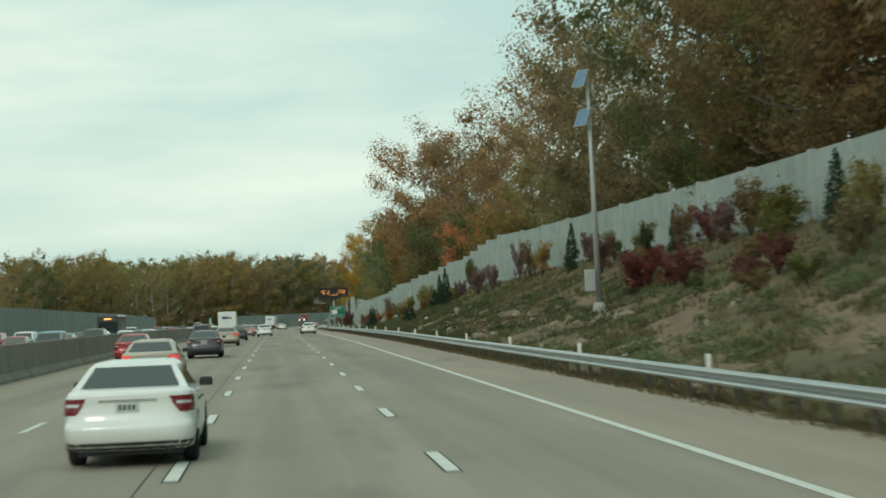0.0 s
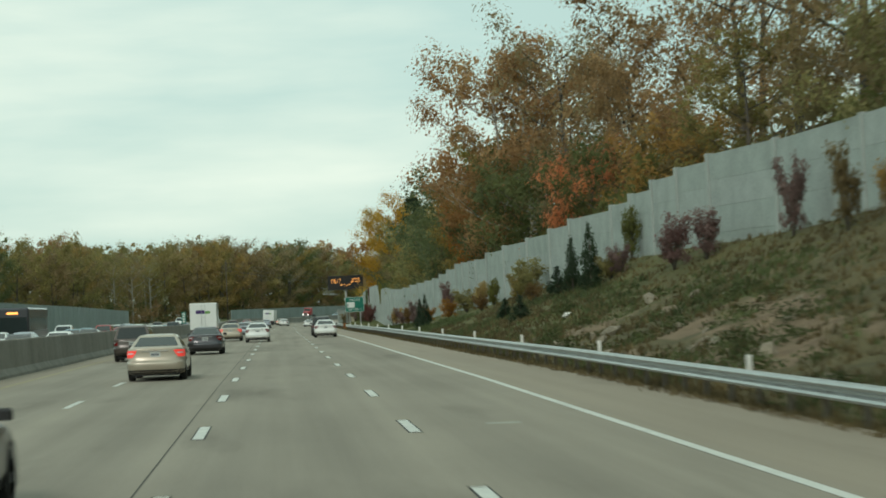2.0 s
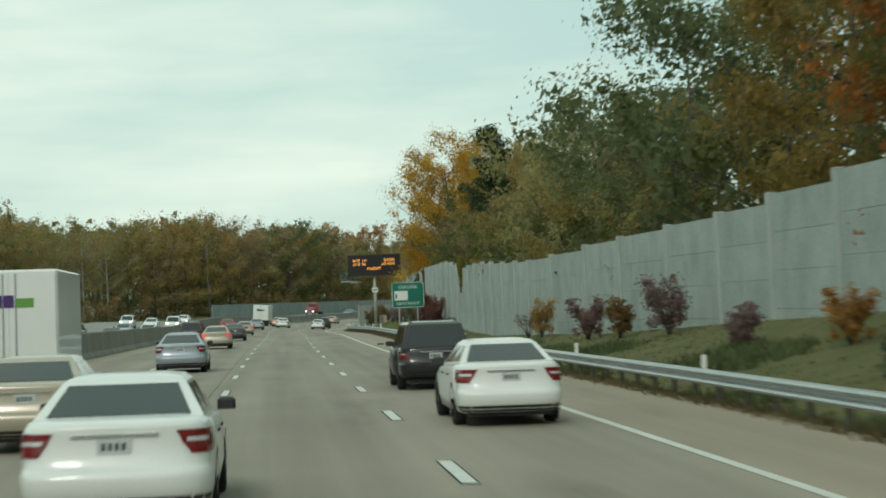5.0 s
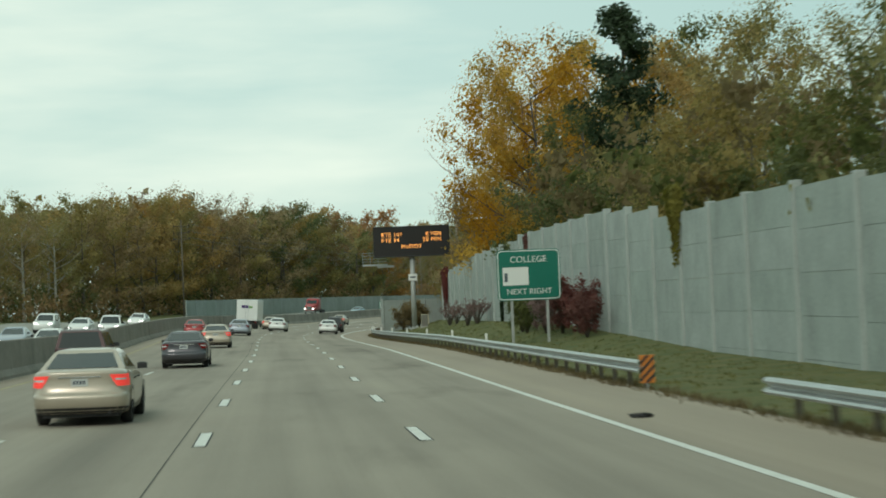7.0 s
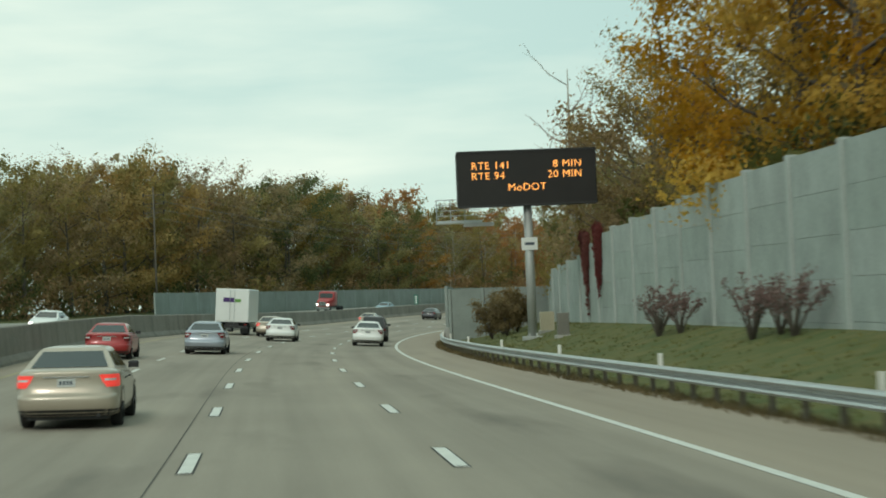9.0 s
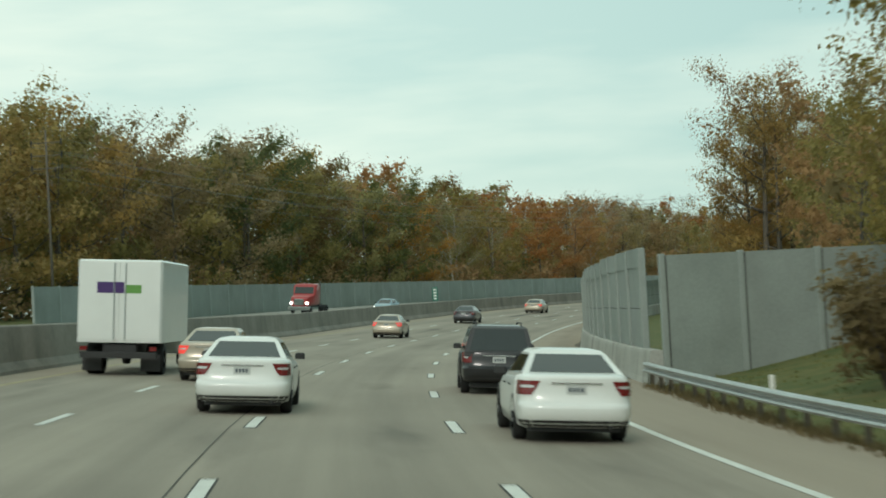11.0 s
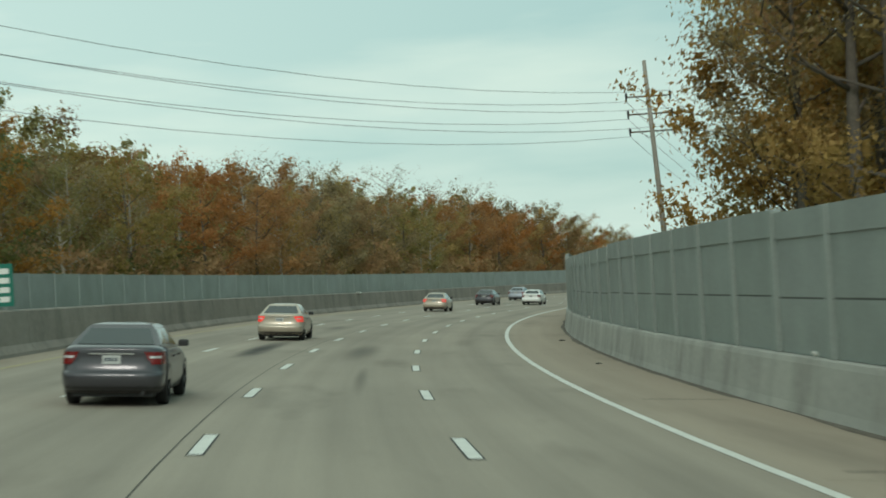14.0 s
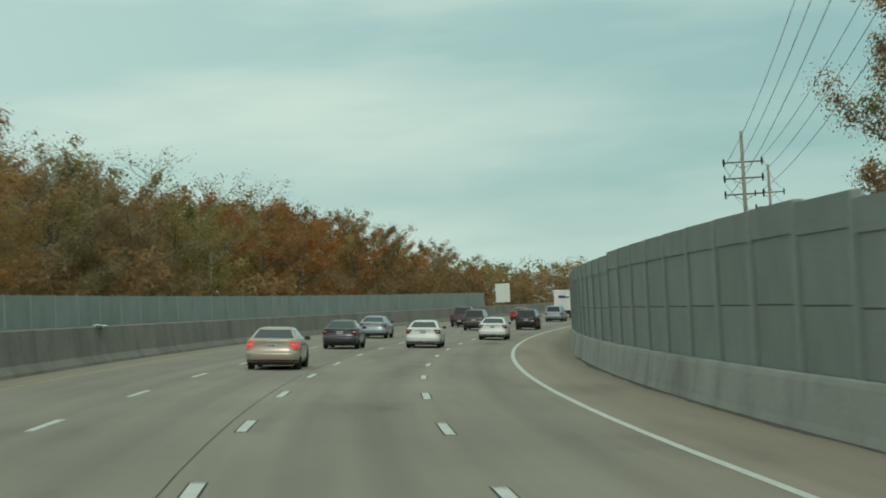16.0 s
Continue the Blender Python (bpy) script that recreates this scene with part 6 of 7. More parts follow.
WHITE_S, GOLD_S, GREY_S = "white sedan with dark red tail lights", "champagne gold sedan braking with its tail lights lit", "dark grey sedan with a tinted rear window"
TRAFFIC = [
    # the lane beside the camera's
    ("sedan", "white", WHITE_S + ", close to the lane line", 3.6, -4.2, "car", False, False),
    ("sedan", "gold", GOLD_S, 33.6, -6.1, "car", False, True),
    ("sedan", "grey", GREY_S, 70.5, -6.0, "car", False, False),
    ("sedan", "gold", GOLD_S, 109.5, -6.0, "car", False, True),
    ("sedan", "grey", GREY_S, 146.5, -6.0, "car", False, False),
    ("sedan", "white", WHITE_S + ", crossing the lane line", 184.5, -3.7, "car", False, False),
    ("sedan", "gold", GOLD_S, 195.0, -6.0, "car", False, True),
    ("sedan", "silver", "silver-blue sedan on the open carriageway", 231.0, -5.6, "car", False, False),
    ("sedan", "gold", GOLD_S, 276.5, -6.0, "car", False, True),
    ("sedan", "grey", GREY_S, 312.0, -6.0, "car", False, False),
    ("sedan", "gold", GOLD_S, 349.5, -6.0, "car", False, True),
    ("sedan", "silver", "silver-blue sedan nearing the curve", 395.5, -5.7, "car", False, False),
    ("sedan", "white", WHITE_S + ", drifting over the lane line", 426.0, -3.9, "car", False, False),
    ("sedan", "gold", GOLD_S, 440.0, -6.0, "car", False, True),
    ("sedan", "gold", GOLD_S, 498.5, -5.7, "car", False, True),
    ("sedan", "grey", GREY_S, 536.5, -5.7, "car", False, False),
    ("sedan", "gold", GOLD_S, 574.0, -5.7, "car", False, True),
    # the lane beside the median
    ("sedan", "red", "red sedan in the lane beside the median barrier", 65.5, -9.3, "car", False, False),
    ("suv", "brown", "dark brown sport utility vehicle with roof rails", 137.0, -9.0, "car", False, False),
    ("truck", "", "white box delivery truck with purple and green blocks on its doors", 214.0, -8.9, "truck", False, False),
    ("suv", "maroon", "dark maroon sport utility vehicle beside the median barrier", 303.0, -9.0, "car", False, False),
    ("sedan", "red", "red sedan in the lane beside the median barrier", 388.0, -9.1, "car", False, False),
    ("truck", "", "white box delivery truck entering the curve", 444.0, -9.0, "truck", False, False),
    # the lane beside the edge line
    ("sedan", "white", "white sedan in the lane beside the edge line", 197.0, 1.75, "car", False, False),
    ("suv", "black", "black sport utility vehicle with tinted windows", 211.0, 1.8, "car", False, False),
    ("sedan", "white", "white sedan in the lane beside the edge line", 420.0, 1.7, "car", False, False),
    ("suv", "black", "black sport utility vehicle with tinted windows", 435.5, 1.6, "car", False, False),
    # far round the curve
    ("sedan", "gold", GOLD_S, 639.0, -5.2, "car", False, True),
    ("sedan", "grey", "dark grey sedan following the curve", 667.3, -5.4, "car", False, False),
    ("sedan", "white", "white sedan in the middle of the curve", 670.5, -1.4, "car", False, False),
    ("sedan", "silver", "silver-blue sedan following the curve", 692.0, -6.6, "car", False, False),
    ("sedan", "white", "white sedan in the lane beside the edge line", 690.4, 1.35, "car", False, False),
    ("suv", "black", "black sport utility vehicle with tinted windows", 725.0, 1.1, "car", False, False),
    ("suv", "brown", "dark brown sport utility vehicle in the curve", 721.0, -2.8, "car", False, False),
    ("pickup", "maroon", "dark maroon pickup truck in the curve", 734.5, -5.8, "pickup", False, False),
    ("sedan", "red", "red sedan far round the curve", 767.0, -5.2, "car", False, False),
    ("suv", "silver", "silver estate car far round the curve", 764.0, -0.9, "car", False, False),
    ("truck", "", "white box delivery truck far round the curve", 786.0, -2.9, "truck", False, False),
    # the opposite carriageway
    ("bus", "", "dark bus-shaped vehicle with an added glowing amber strip above its windscreen", 194.0, -22.6, "bus", True, False),
    ("suv", "white", "white sport utility vehicle with its headlamps lit", 273.0, -22.5, "car", True, False),
    ("tractor", "", "red lorry tractor unit driving with its headlamps lit", 556.5, -25.5, "truck", True, False),
    ("sedan", "blue", "pale blue sedan with its headlamps lit", 566.0, -20.0, "car", True, False),
]
COLOURS = {"white": "white", "silver": "silver-blue", "grey": "dark grey", "blue": "pale blue", "black": "black", "red": "red", "brown": "brown-grey"}
MODELS = {"sedan": "sedan", "suv": "sport utility vehicle", "pickup": "pickup truck"}
jam = random.Random(5)
for lane in (-15.7, -19.2, -22.7):
    s = 72 + jam.uniform(0, 14)
    while s < 430:
        if abs(s - 194) > 13 or lane > -20:
            kind, tone = jam.choice(("sedan", "sedan", "suv", "sedan", "pickup", "suv")), jam.choice(("white", "silver", "white", "grey", "silver", "blue", "black", "red", "brown"))
            TRAFFIC.append((kind, tone, "{} {} in the opposite lanes, headlamps lit".format(COLOURS[tone], MODELS[kind]), s, lane + jam.uniform(-0.3, 0.3), "pickup" if kind == "pickup" else "car", True, False))
        s += jam.uniform(13, 30) if s < 290 else jam.uniform(26, 60)
for row in TRAFFIC:
    drive(*row)


# ---- signs ----
def letters(text, size, material, parent, at, align="LEFT", name="lettering", thin=0.0):
    """Raised letters with the built-in font, facing -y, as one mesh."""
    cu = bpy.data.curves.new(name, "FONT")
    cu.body, cu.size, cu.extrude, cu.align_x = text, size, 0.006, align
    cu.offset, cu.space_character = -thin, 1.1 if thin else 1.0
    tmp = bpy.data.objects.new(name, cu)
    scene.collection.objects.link(tmp)
    bpy.context.view_layer.update()
    me = bpy.data.meshes.new_from_object(tmp.evaluated_get(bpy.context.evaluated_depsgraph_get()))
    bpy.data.objects.remove(tmp)
    bpy.data.curves.remove(cu)
    me.materials.clear()
    me.materials.append(material)
    ob = new(name, me)
    ob.parent = parent
    ob.matrix_local = Matrix.Translation(at) @ Matrix.Rotation(radians(90), 4, "X")
    return ob


def rounded(w, h, r_, y, n=5):
    pts = []
    for cx, cz, a0 in ((w / 2 - r_, h / 2 - r_, 0), (-w / 2 + r_, h / 2 - r_, 90), (-w / 2 + r_, -h / 2 + r_, 180), (w / 2 - r_, -h / 2 + r_, 270)):
        for i in range(n):
            a = radians(a0 + 90 * i / (n - 1))
            pts.append((cx + r_ * math.cos(a), y, cz + r_ * math.sin(a)))
    return pts


M_SIGN_GREEN = mat("green_sign_sheeting", (0.0, 0.14, 0.095), 0.45, 0, 0.07, 1.5, 30, 0.0)
M_SIGN_WHITE = mat("white_sign_sheeting", (0.7, 0.72, 0.68), 0.45, 0, 0.05, 1.5, 30, 0.0)
M_BLACK_PANEL = mat("matt_black_sign_face", (0.012, 0.011, 0.01), 0.6, 0, 0.25, 1.5, 20, 0.02)
M_ORANGE = mat("orange_marker_sheeting", (0.6, 0.2, 0.03), 0.5, 0, 0.06, 2, 30, 0)
M_CONC = mat("plinth_concrete", (0.36, 0.36, 0.33), 0.9, 0, 0.15, 1, 12, 0.15)


def build_college_sign():
    s = 318.6
    top = thing("exit_sign", "green highway exit sign with white lettering on two posts", "sign", station(s, 9.19, zc(s)))
    w, h, zm = 2.92, 2.32, 3.36
    v, f = loft([rounded(w, h, 0.22, 0.02), rounded(w, h, 0.22, -0.02)])
    board = part("board", mesh_of("board", [(x, y, z + zm) for x, y, z in v], f, M_SIGN_GREEN), top)
    o, i_ = rounded(w - 0.08, h - 0.08, 0.2, -0.026), rounded(w - 0.16, h - 0.16, 0.16, -0.026)
    n = len(o)
    part("border", mesh_of("border", [(x, y, z + zm) for x, y, z in o + i_], [(j, (j + 1) % n, n + (j + 1) % n, n + j) for j in range(n)], M_SIGN_WHITE), board)
    letters("COLLEGE", 0.4, M_SIGN_WHITE, board, (0, -0.03, zm + 0.58), "CENTER")
    letters("NEXT RIGHT", 0.36, M_SIGN_WHITE, board, (0, -0.03, zm - 0.87), "CENTER")
    part("blank_panel", mesh_of("blank_panel", *box(-1.2, -0.02, -0.032, -0.022, zm - 0.46, zm + 0.36), M_SIGN_WHITE), board)
    part("blank_panel_mark", mesh_of("blank_panel_mark", *box(-1.12, -0.98, -0.036, -0.032, zm - 0.3, zm + 0.1), M_BARS), board)
    for x in (-0.82, 0.82):
        foot_z = ground_z(s, 9.1 + x) - zc(s) - 0.2
        part("post", mesh_of("post", *box(x - 0.06, x + 0.06, 0.025, 0.13, foot_z, zm + 0.9, 0.012), M_GALV_DULL), top)


build_college_sign()


def build_message_board():
    s, l = 404.8, 10.36
    top = thing("message_board", "black electronic message board with amber travel times on a steel pole", "sign", station(s, l, zc(s)))
    w, z0, z1 = 7.25, 7.06, 9.95
    case = part("cabinet", mesh_of("cabinet", *box(-w / 2, w / 2, -0.3, 0.75, z0, z1, 0.05), M_BLACK_PANEL), top)
    for x0, x1, a, b in ((-w / 2, w / 2, z1 - 0.09, z1 + 0.01), (-w / 2, w / 2, z0 - 0.01, z0 + 0.09)):
        part("frame_strip", mesh_of("frame_strip", *box(x0, x1, -0.34, -0.3, a, b), M_TRIM), case)
    hgt = z1 - z0
    rows = (("RTE 141", "LEFT", -w / 2 + 0.1 * w, 0.26), ("8 MIN", "RIGHT", -w / 2 + 0.895 * w, 0.26), ("RTE 94", "LEFT", -w / 2 + 0.1 * w, 0.445), ("20 MIN", "RIGHT", -w / 2 + 0.895 * w, 0.445), ("MoDOT", "CENTER", -w / 2 + 0.497 * w, 0.66))
    for text, al, x, k in rows:
        letters(text, 0.54, M_LED, case, (x, -0.315, z1 - k * hgt - 0.2), al, "led_text", 0.008)
    foot_z = ground_z(s, l) - zc(s)
    part("pole", mesh_of("pole", *tube([(0, 0.2, foot_z - 0.3), (0, 0.2, z0 + 0.2)], [0.25, 0.22], 16), M_GALV_DULL, smooth_faces=True), top)
    part("base_plate", mesh_of("base_plate", *box(-0.5, 0.5, -0.3, 0.7, foot_z - 0.1, foot_z + 0.12, 0.03), M_GALV_DULL), top)
    for a in range(4):
        g_ = tube([(0, 0.2, foot_z + 0.55), (0.34 * math.cos(a * 1.57 + 0.78), 0.2 + 0.34 * math.sin(a * 1.57 + 0.78), foot_z + 0.1)], [0.03, 0.06], 4)
        part("gusset", mesh_of("gusset", *g_, M_GALV_DULL), top)
    tag = part("notice_plate", mesh_of("notice_plate", *box(-0.42, 0.42, -0.08, -0.05, 4.75, 5.4, 0.01), M_SIGN_WHITE), top)
    part("notice_bar", mesh_of("notice_bar", *box(-0.25, 0.25, -0.085, -0.08, 5.0, 5.15), M_BARS), tag)
    walk_ = part("catwalk", mesh_of("catwalk", *box(-w / 2 - 1.1, -w / 2 + 1.3, 0.9, 1.7, z0 - 0.75, z0 - 0.6, 0.02), M_GALV), top)
    part("catwalk_beam", mesh_of("catwalk_beam", *box(-w / 2 + 0.3, -w / 2 + 1.9, 0.75, 0.95, z0 - 0.95, z0 - 0.75), M_GALV_DULL), walk_)
    for x in (-w / 2 - 1.08, -w / 2 - 0.35, -w / 2 + 0.4):
        part("railing_post", mesh_of("railing_post", *tube([(x, 0.92, z0 - 0.6), (x, 0.92, z0 + 0.5)], [0.025, 0.025], 6), M_GALV), walk_)
    for k in range(4):
        z = z0 - 0.35 + 0.28 * k
        part("railing", mesh_of("railing", *tube([(-w / 2 - 1.08, 0.92, z), (-w / 2 + 1.2, 0.92, z)], [0.02, 0.02], 6), M_GALV), walk_)
        part("railing", mesh_of("railing", *tube([(-w / 2 - 1.08, 0.92, z), (-w / 2 - 1.08, 1.7, z)], [0.02, 0.02], 6), M_GALV), walk_)


build_message_board()


def build_cabinets():
    for s, l, w, h, mm, label in ((408.5, 11.5, 0.75, 1.1, M_BEIGE, "beige steel traffic control cabinet on the grass"), (397.0, 10.95, 0.55, 1.15, M_BOX_GREY, "dark grey steel traffic cabinet beside the noise wall")):
        z = ground_z(s, l)
        c = thing("control_cabinet", label, "cabinet", station(s, l, z), "roadside cabinets")
        body = part("body", mesh_of("body", *box(-w / 2, w / 2, -0.25, 0.25, 0.1, h, 0.03), mm), c)
        part("door", mesh_of("door", *box(-w / 2 + 0.05, w / 2 - 0.05, -0.265, -0.25, 0.18, h - 0.1), mm), c)
        part("plinth", mesh_of("plinth", *box(-w / 2 - 0.1, w / 2 + 0.1, -0.35, 0.35, -0.2, 0.1, 0.02), M_CONC), c)


M_BOX_GREY = mat("weathered_grey_enamel", (0.17, 0.165, 0.14), 0.6, 0, 0.15, 2, 20, 0.05)
M_BEIGE = mat("beige_enamel", (0.5, 0.45, 0.32), 0.5, 0, 0.08, 2, 20, 0)
build_cabinets()


def build_end_marker():
    s, l = 281.0, 6.42
    top = thing("hazard_marker", "black and orange striped hazard marker on the guardrail end", "sign", station(s, l, surf(s, l)))
    w, z0, z1 = 0.36, 0.12, 0.78
    board = part("board", mesh_of("board", *box(-w / 2, w / 2, -0.02, 0.0, z0, z1, 0.006), M_ORANGE), top)
    for k in range(-2, 5):
        a = z0 + k * 0.2
        pts = [(-w / 2, a), (w / 2, a + 0.36), (w / 2, a + 0.46), (-w / 2, a + 0.1)]
        # keep the stripe inside the board
        clipped = []
        for i in range(4):
            (xa, za), (xb, zb) = pts[i], pts[(i + 1) % 4]
            n = 12
            for j in range(n):
                x, z = xa + (xb - xa) * j / n, za + (zb - za) * j / n
                clipped.append((x, -0.024, min(z1 - 0.01, max(z0 + 0.01, z))))
        zs = [p_[2] for p_ in clipped]
        if max(zs) - min(zs) > 0.05:
            part("stripe", mesh_of("stripe", clipped, [tuple(range(len(clipped)))], M_TRIM), board)
    part("post", mesh_of("post", *box(-0.03, 0.03, 0.0, 0.05, -0.3, z1, 0.01), M_GALV_DULL), top)


build_end_marker()


def build_mile_sign(s, l, w, h, z):
    top = thing("distance_marker", "narrow green distance marker standing on the median barrier", "sign", station(s, l, surf(s, l)), "median distance markers")
    board = part("board", mesh_of("board", *box(-w / 2, w / 2, -0.015, 0.015, z, z + h, 0.01), M_SIGN_GREEN), top)
    for k in range(4):
        zz = z + h * (0.1 + 0.22 * k)
        part("plain_bar", mesh_of("plain_bar", *box(-w * 0.28, w * 0.28, -0.02, -0.015, zz, zz + h * 0.13), M_SIGN_WHITE), board)
    part("post", mesh_of("post", *tube([(0, 0.03, 1.38), (0, 0.03, z + h * 0.9)], [0.03, 0.03], 6), M_GALV_DULL), top)


build_mile_sign(556.0, -12.36, 0.55, 1.3, 1.5)
build_mile_sign(242.0, -12.36, 0.5, 1.25, 1.55)


def build_back_sign():
    s = 793.0
    top = thing("sign_back", "pale grey back of a large roadside sign on a post", "sign", station(s, -12.36, surf(s, -12.36)))
    part("board", mesh_of("board", *box(-0.92, 0.92, -0.03, 0.03, 1.75, 4.1, 0.03), M_SIGN_WHITE), top)
    part("post", mesh_of("post", *tube([(0, 0.1, 1.38), (0, 0.1, 4.1)], [0.06, 0.06], 8), M_GALV_DULL), top)


build_back_sign()


# ---- poles and wires ----
M_POLE = mat("weathered_grey_pole", (0.3, 0.28, 0.24), 0.9, 0, 0.2, 0.8, 10, 0.2)
M_WIRE = mat("dull_wire", (0.2, 0.22, 0.22), 0.6, 0.3, 0.1, 1, 5, 0)
M_SOLAR = mat("blue_solar_cells", (0.09, 0.17, 0.28), 0.22, 0.1, 0.2, 3, 12, 0, coat=0.5)


def utility_pole(s, l, foot_l, top_h, arms, arm_len, label, r_=0.17, timber=None):
    z = ground_z(s, foot_l)
    a, b = Vector((*flat(s, foot_l), z - 0.3)), Vector((*flat(s, l), zc(s) + top_h))
    top = thing("utility_pole", label, "utility pole", Matrix.Translation(a), "utility poles")
    top_local = b - a
    part("pole", mesh_of("pole", *tube([(0, 0, 0), top_local * 0.5, top_local], [r_ * 1.25, r_, r_ * 0.75], 12), timber or M_POLE, smooth_faces=True), top)
    side = Vector((math.cos(heading(s)), -math.sin(heading(s)), 0))
    ends = []
    for h in arms:
        k = (h + zc(s) - a.z) / top_local.z
        c = top_local * k
        arm = part("crossarm", mesh_of("crossarm", *tube([c - side * arm_len / 2, c + side * arm_len / 2], [0.065, 0.065], 4), M_TIMBER), top)
        for sx in (-1, 1):
            e = c + side * sx * arm_len / 2
            part("insulator", mesh_of("insulator", *tube([e + Vector((0, 0, -0.28)), e + Vector((0, 0, 0.05)), e + Vector((0, 0, 0.22)), e + Vector((0, 0, 0.3))], [0.05, 0.08, 0.08, 0.03], 8), M_TRIM), arm)
            part("brace", mesh_of("brace", *tube([c + side * sx * arm_len * 0.3, c + Vector((0, 0, -0.5))], [0.022, 0.022], 4), M_TIMBER), arm)
            ends.append(a + e + Vector((0, 0, -0.28 if sx < 0 else 0.3)))
    return ends


POLE_A = utility_pole(617, 12.1, 13.1, 16.2, (13.85, 12.7, 11.55), 2.85, "leaning grey timber utility pole with three crossarms")
POLE_B = utility_pole(703, 18.85, 18.9, 13.6, (11.4, 10.25, 9.1), 2.7, "grey utility pole with three crossarms beyond the wall", 0.15)
POLE_C = utility_pole(741, 22.4, 22.5, 13.8, (11.2, 9.9), 2.6, "distant grey utility pole with two crossarms", 0.15)
POLE_D = utility_pole(537, -43, -43, 19.4, (18.3, 17.15, 16.0), 2.85, "dark timber utility pole standing before the far wood", 0.12, M_BARK)


def wire(a, b, sag, name="overhead_wire"):
    pts = [a.lerp(b, k / 14) - Vector((0, 0, sag * 4 * (k / 14) * (1 - k / 14))) for k in range(15)]
    ob = new(name, mesh_of(name, *tube(pts, [0.016] * 15, 4), M_WIRE))
    tagged(ob, "thin grey overhead wire sagging between utility poles", "wire", "overhead wires")


for i in range(6):
    wire(POLE_A[i], POLE_D[i], 3.3 + 0.1 * (i % 2))
    wire(POLE_A[i], POLE_B[i], 0.9)
for i in range(4):
    wire(POLE_B[i], POLE_C[i], 0.5)


def build_solar_pole():
    s, l = 57.0, 13.0
    z = ground_z(s, l)
    top = thing("solar_pole", "tall galvanised pole carrying two tilted blue solar panels", "pole", station(s, l, z))
    h = 11.25
    part("pole", mesh_of("pole", *tube([(0, 0, 0.4), (0, 0, h * 0.5), (0, 0, h)], [0.15, 0.12, 0.07], 12), M_GALV_DULL, smooth_faces=True), top)
    part("footing", mesh_of("footing", *tube([(0, 0, -0.4), (0, 0, 0.25), (0, 0, 0.45)], [0.34, 0.32, 0.22], 12), M_CONC), top)
    part("equipment_box", mesh_of("equipment_box", *box(-0.62, -0.14, -0.2, 0.15, 1.0, 2.0, 0.03), M_GALV_DULL), top)
    for zz in (h - 0.25, h - 2.1):
        m = Matrix.Translation((-0.36, -0.25, zz)) @ Matrix.Rotation(radians(-58), 4, "Z") @ Matrix.Rotation(radians(64), 4, "X")
        pan = part("solar_panel", mesh_of("solar_panel", *box(-0.38, 0.38, -0.42, 0.42, -0.02, 0.03, 0.01), M_SOLAR), top, at=m)
        part("panel_frame", mesh_of("panel_frame", *joined(box(-0.41, -0.38, -0.45, 0.45, -0.03, 0.035), box(0.38, 0.41, -0.45, 0.45, -0.03, 0.035), box(-0.38, 0.38, -0.45, -0.42, -0.03, 0.035), box(-0.38, 0.38, 0.42, 0.45, -0.03, 0.035)), M_GALV), pan)
        part("bracket", mesh_of("bracket", *tube([(0, 0, zz - 0.1), (-0.34, -0.24, zz)], [0.03, 0.03], 6), M_GALV), top)


build_solar_pole()


# ---- creepers on the wall, and litter ----
def creeper(s, material, drop, width, label, lift=0.0):
    """A hanging creeper on the face of the right-hand wall."""
    base = C(s, wall_l(s) - 0.2, float(np.interp(s, TS_, TV)) + lift)
    ahead = Vector((math.sin(heading(s)), math.cos(heading(s)), 0))
    ob = thing("creeper", label, "creeper", Matrix.Translation(base), "creepers on the wall")
    tips, rad, stems = [], [], []
    for i in range(7):
        off = (rng.random() - 0.5) * width
        end = drop * (0.3 + 0.7 * rng.random())
        pts = [ahead * (off * (1 - 0.35 * k)) + Vector((0, 0, 0.2 - end * k)) for k in (0, 0.4, 1.0)]
        stems.append(tube(pts, [0.02, 0.015, 0.006], 4))
        for k in np.linspace(0, 1, 18):
            tips.append(tuple(ahead * (off * (1 - 0.35 * k)) + Vector((0, 0, 0.25 - end * k)))), rad.append((0.12 + 0.16 * rng.random()) * (1.15 - 0.65 * k))
    part("stem", mesh_of("stem", *joined(*stems), M_BARK), ob)
    part("foliage", leaf_cloud("foliage", tips, rad, 5200, 0.07, material, 1.3, 0.0, 0.25, 1.8), ob)


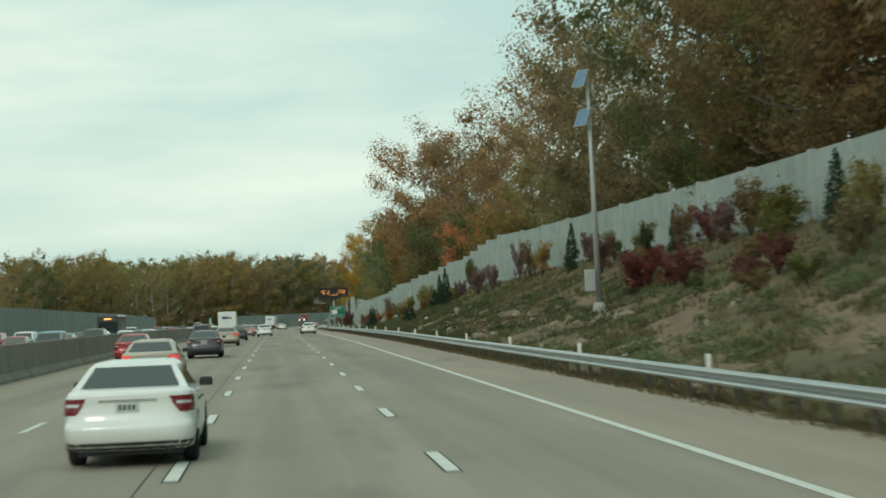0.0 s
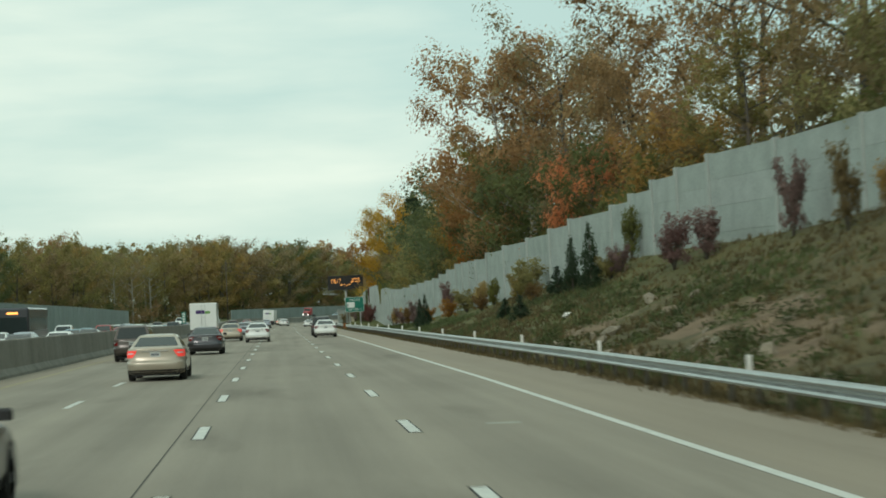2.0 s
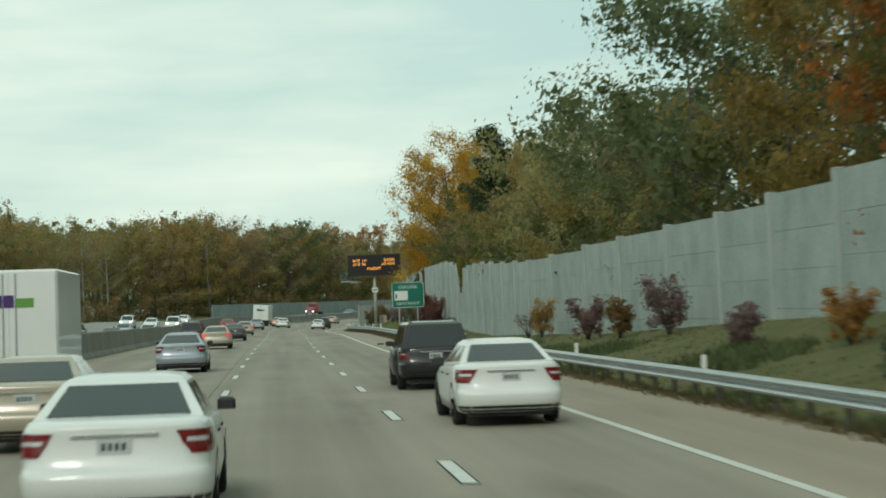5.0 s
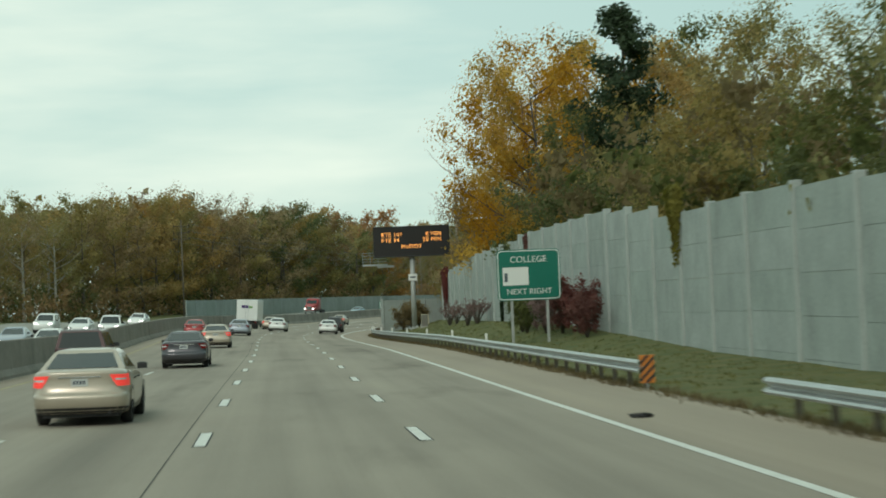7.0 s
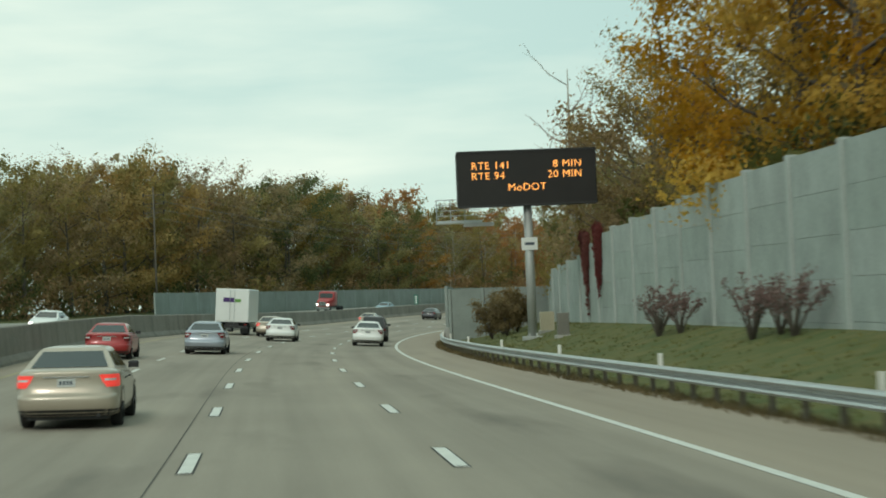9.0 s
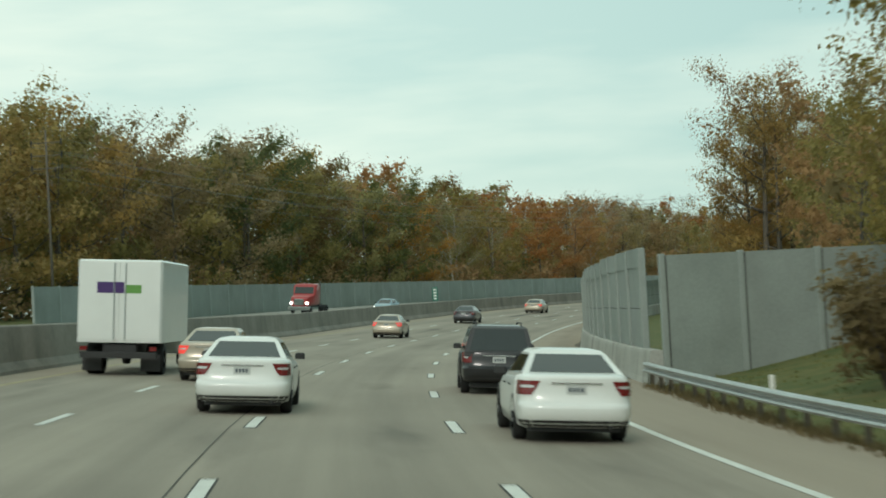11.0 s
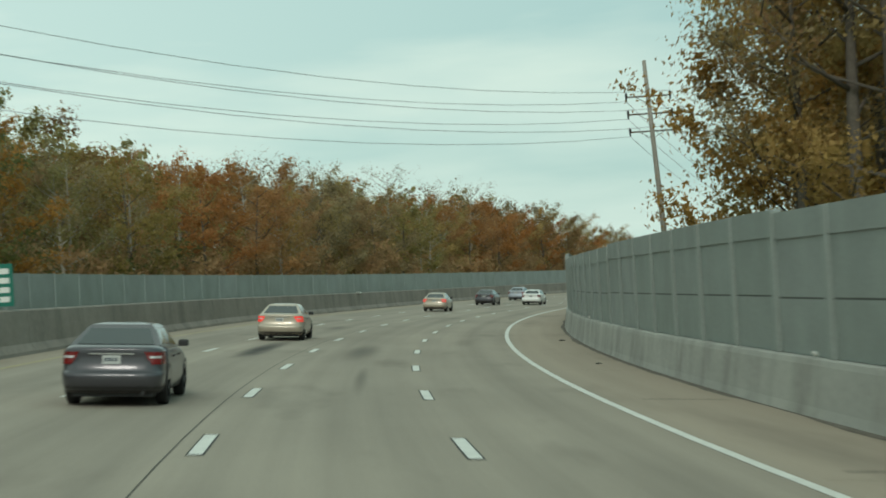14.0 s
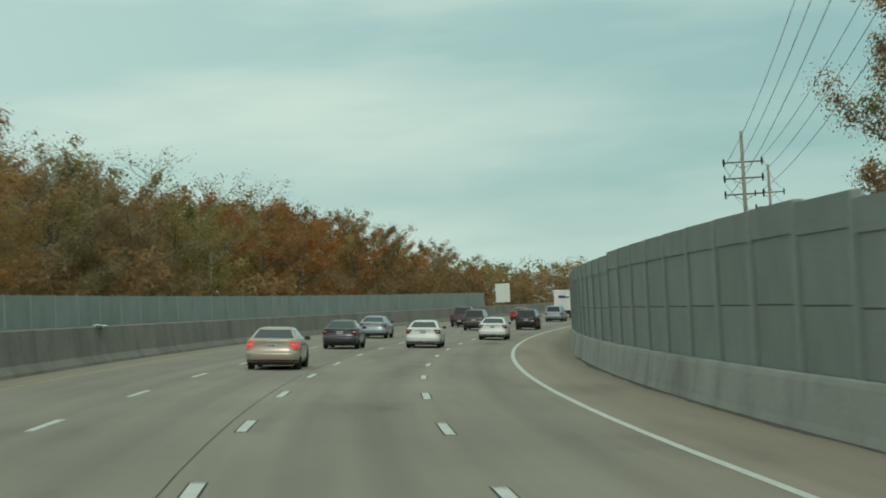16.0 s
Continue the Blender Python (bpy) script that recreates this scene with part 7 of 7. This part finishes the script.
creeper(303.0, M_VINE, 2.8, 1.5, "yellow-green creeper hanging down the concrete wall", 0.5)
creeper(405.3, M_WINE, 4.2, 2.4, "dense dark red creeper hanging down the concrete wall", 0.2)
creeper(400.4, M_WINE, 3.4, 1.3, "thin dark red creeper hanging down the concrete wall")
creeper(341.9, M_WINE, 2.8, 0.4, "dark red creeper beside a wall post", -0.6)
creeper(351.2, M_GREEN, 4.4, 0.55, "dark green creeper beside a wall post", -0.6)
creeper(355.6, M_DARK, 5.0, 0.9, "dense dark green creeper covering a wall post", -1.1)


def litter(s, l, size, label):
    bm = bmesh.new()
    bmesh.ops.create_icosphere(bm, subdivisions=2, radius=0.5)
    for v in bm.verts:
        v.co *= 0.65 + 0.7 * rng.random()
        v.co.z = max(-0.12, v.co.z * 0.35)
    me = bpy.data.meshes.new("road_debris")
    bm.to_mesh(me)
    bm.free()
    me.materials.append(M_TYRE)
    ob = new("road_debris", me)
    ob.matrix_world = station(s, l, surf(s, l) + 0.12 * size) @ Matrix.Diagonal((size * 1.4, size * 0.8, size, 1))
    tagged(ob, label, "debris", "litter on the shoulder")


litter(270.9, 4.1, 0.3, "dark shredded tyre scrap lying on the shoulder")
litter(553.5, 5.3, 0.12, "small dark scrap lying on the shoulder")
litter(574.5, 5.6, 0.2, "small dark scrap lying on the shoulder")


def scrap(s, l, z, size, label):
    """A crumpled white plastic bag or cup."""
    bm = bmesh.new()
    bmesh.ops.create_icosphere(bm, subdivisions=2, radius=0.5)
    for v in bm.verts:
        v.co *= 0.6 + 0.7 * rng.random()
    me = bpy.data.meshes.new("plastic_scrap")
    bm.to_mesh(me)
    bm.free()
    me.materials.append(M_DELIN)
    ob = new("plastic_scrap", me)
    ob.matrix_world = station(s, l, z + 0.25 * size[2], 30 * size[0]) @ Matrix.Diagonal((*size, 1))
    tagged(ob, label, "litter", "white litter")


scrap(132.4, 11.4, ground_z(132.4, 11.4), (0.55, 0.3, 0.3), "white plastic bag caught on the grass bank")
for s in (497.0, 521.5, 533.0, 571.0):
    scrap(s, 6.58, surf(s, 6.5) + 1.03, (0.12, 0.12, 0.1), "white crumpled litter on the concrete barrier")
scrap(643.0, -12.36, surf(643.0, -12.36) + 1.33, (0.5, 2.6, 0.16), "long pale plastic strip lying on the median barrier")
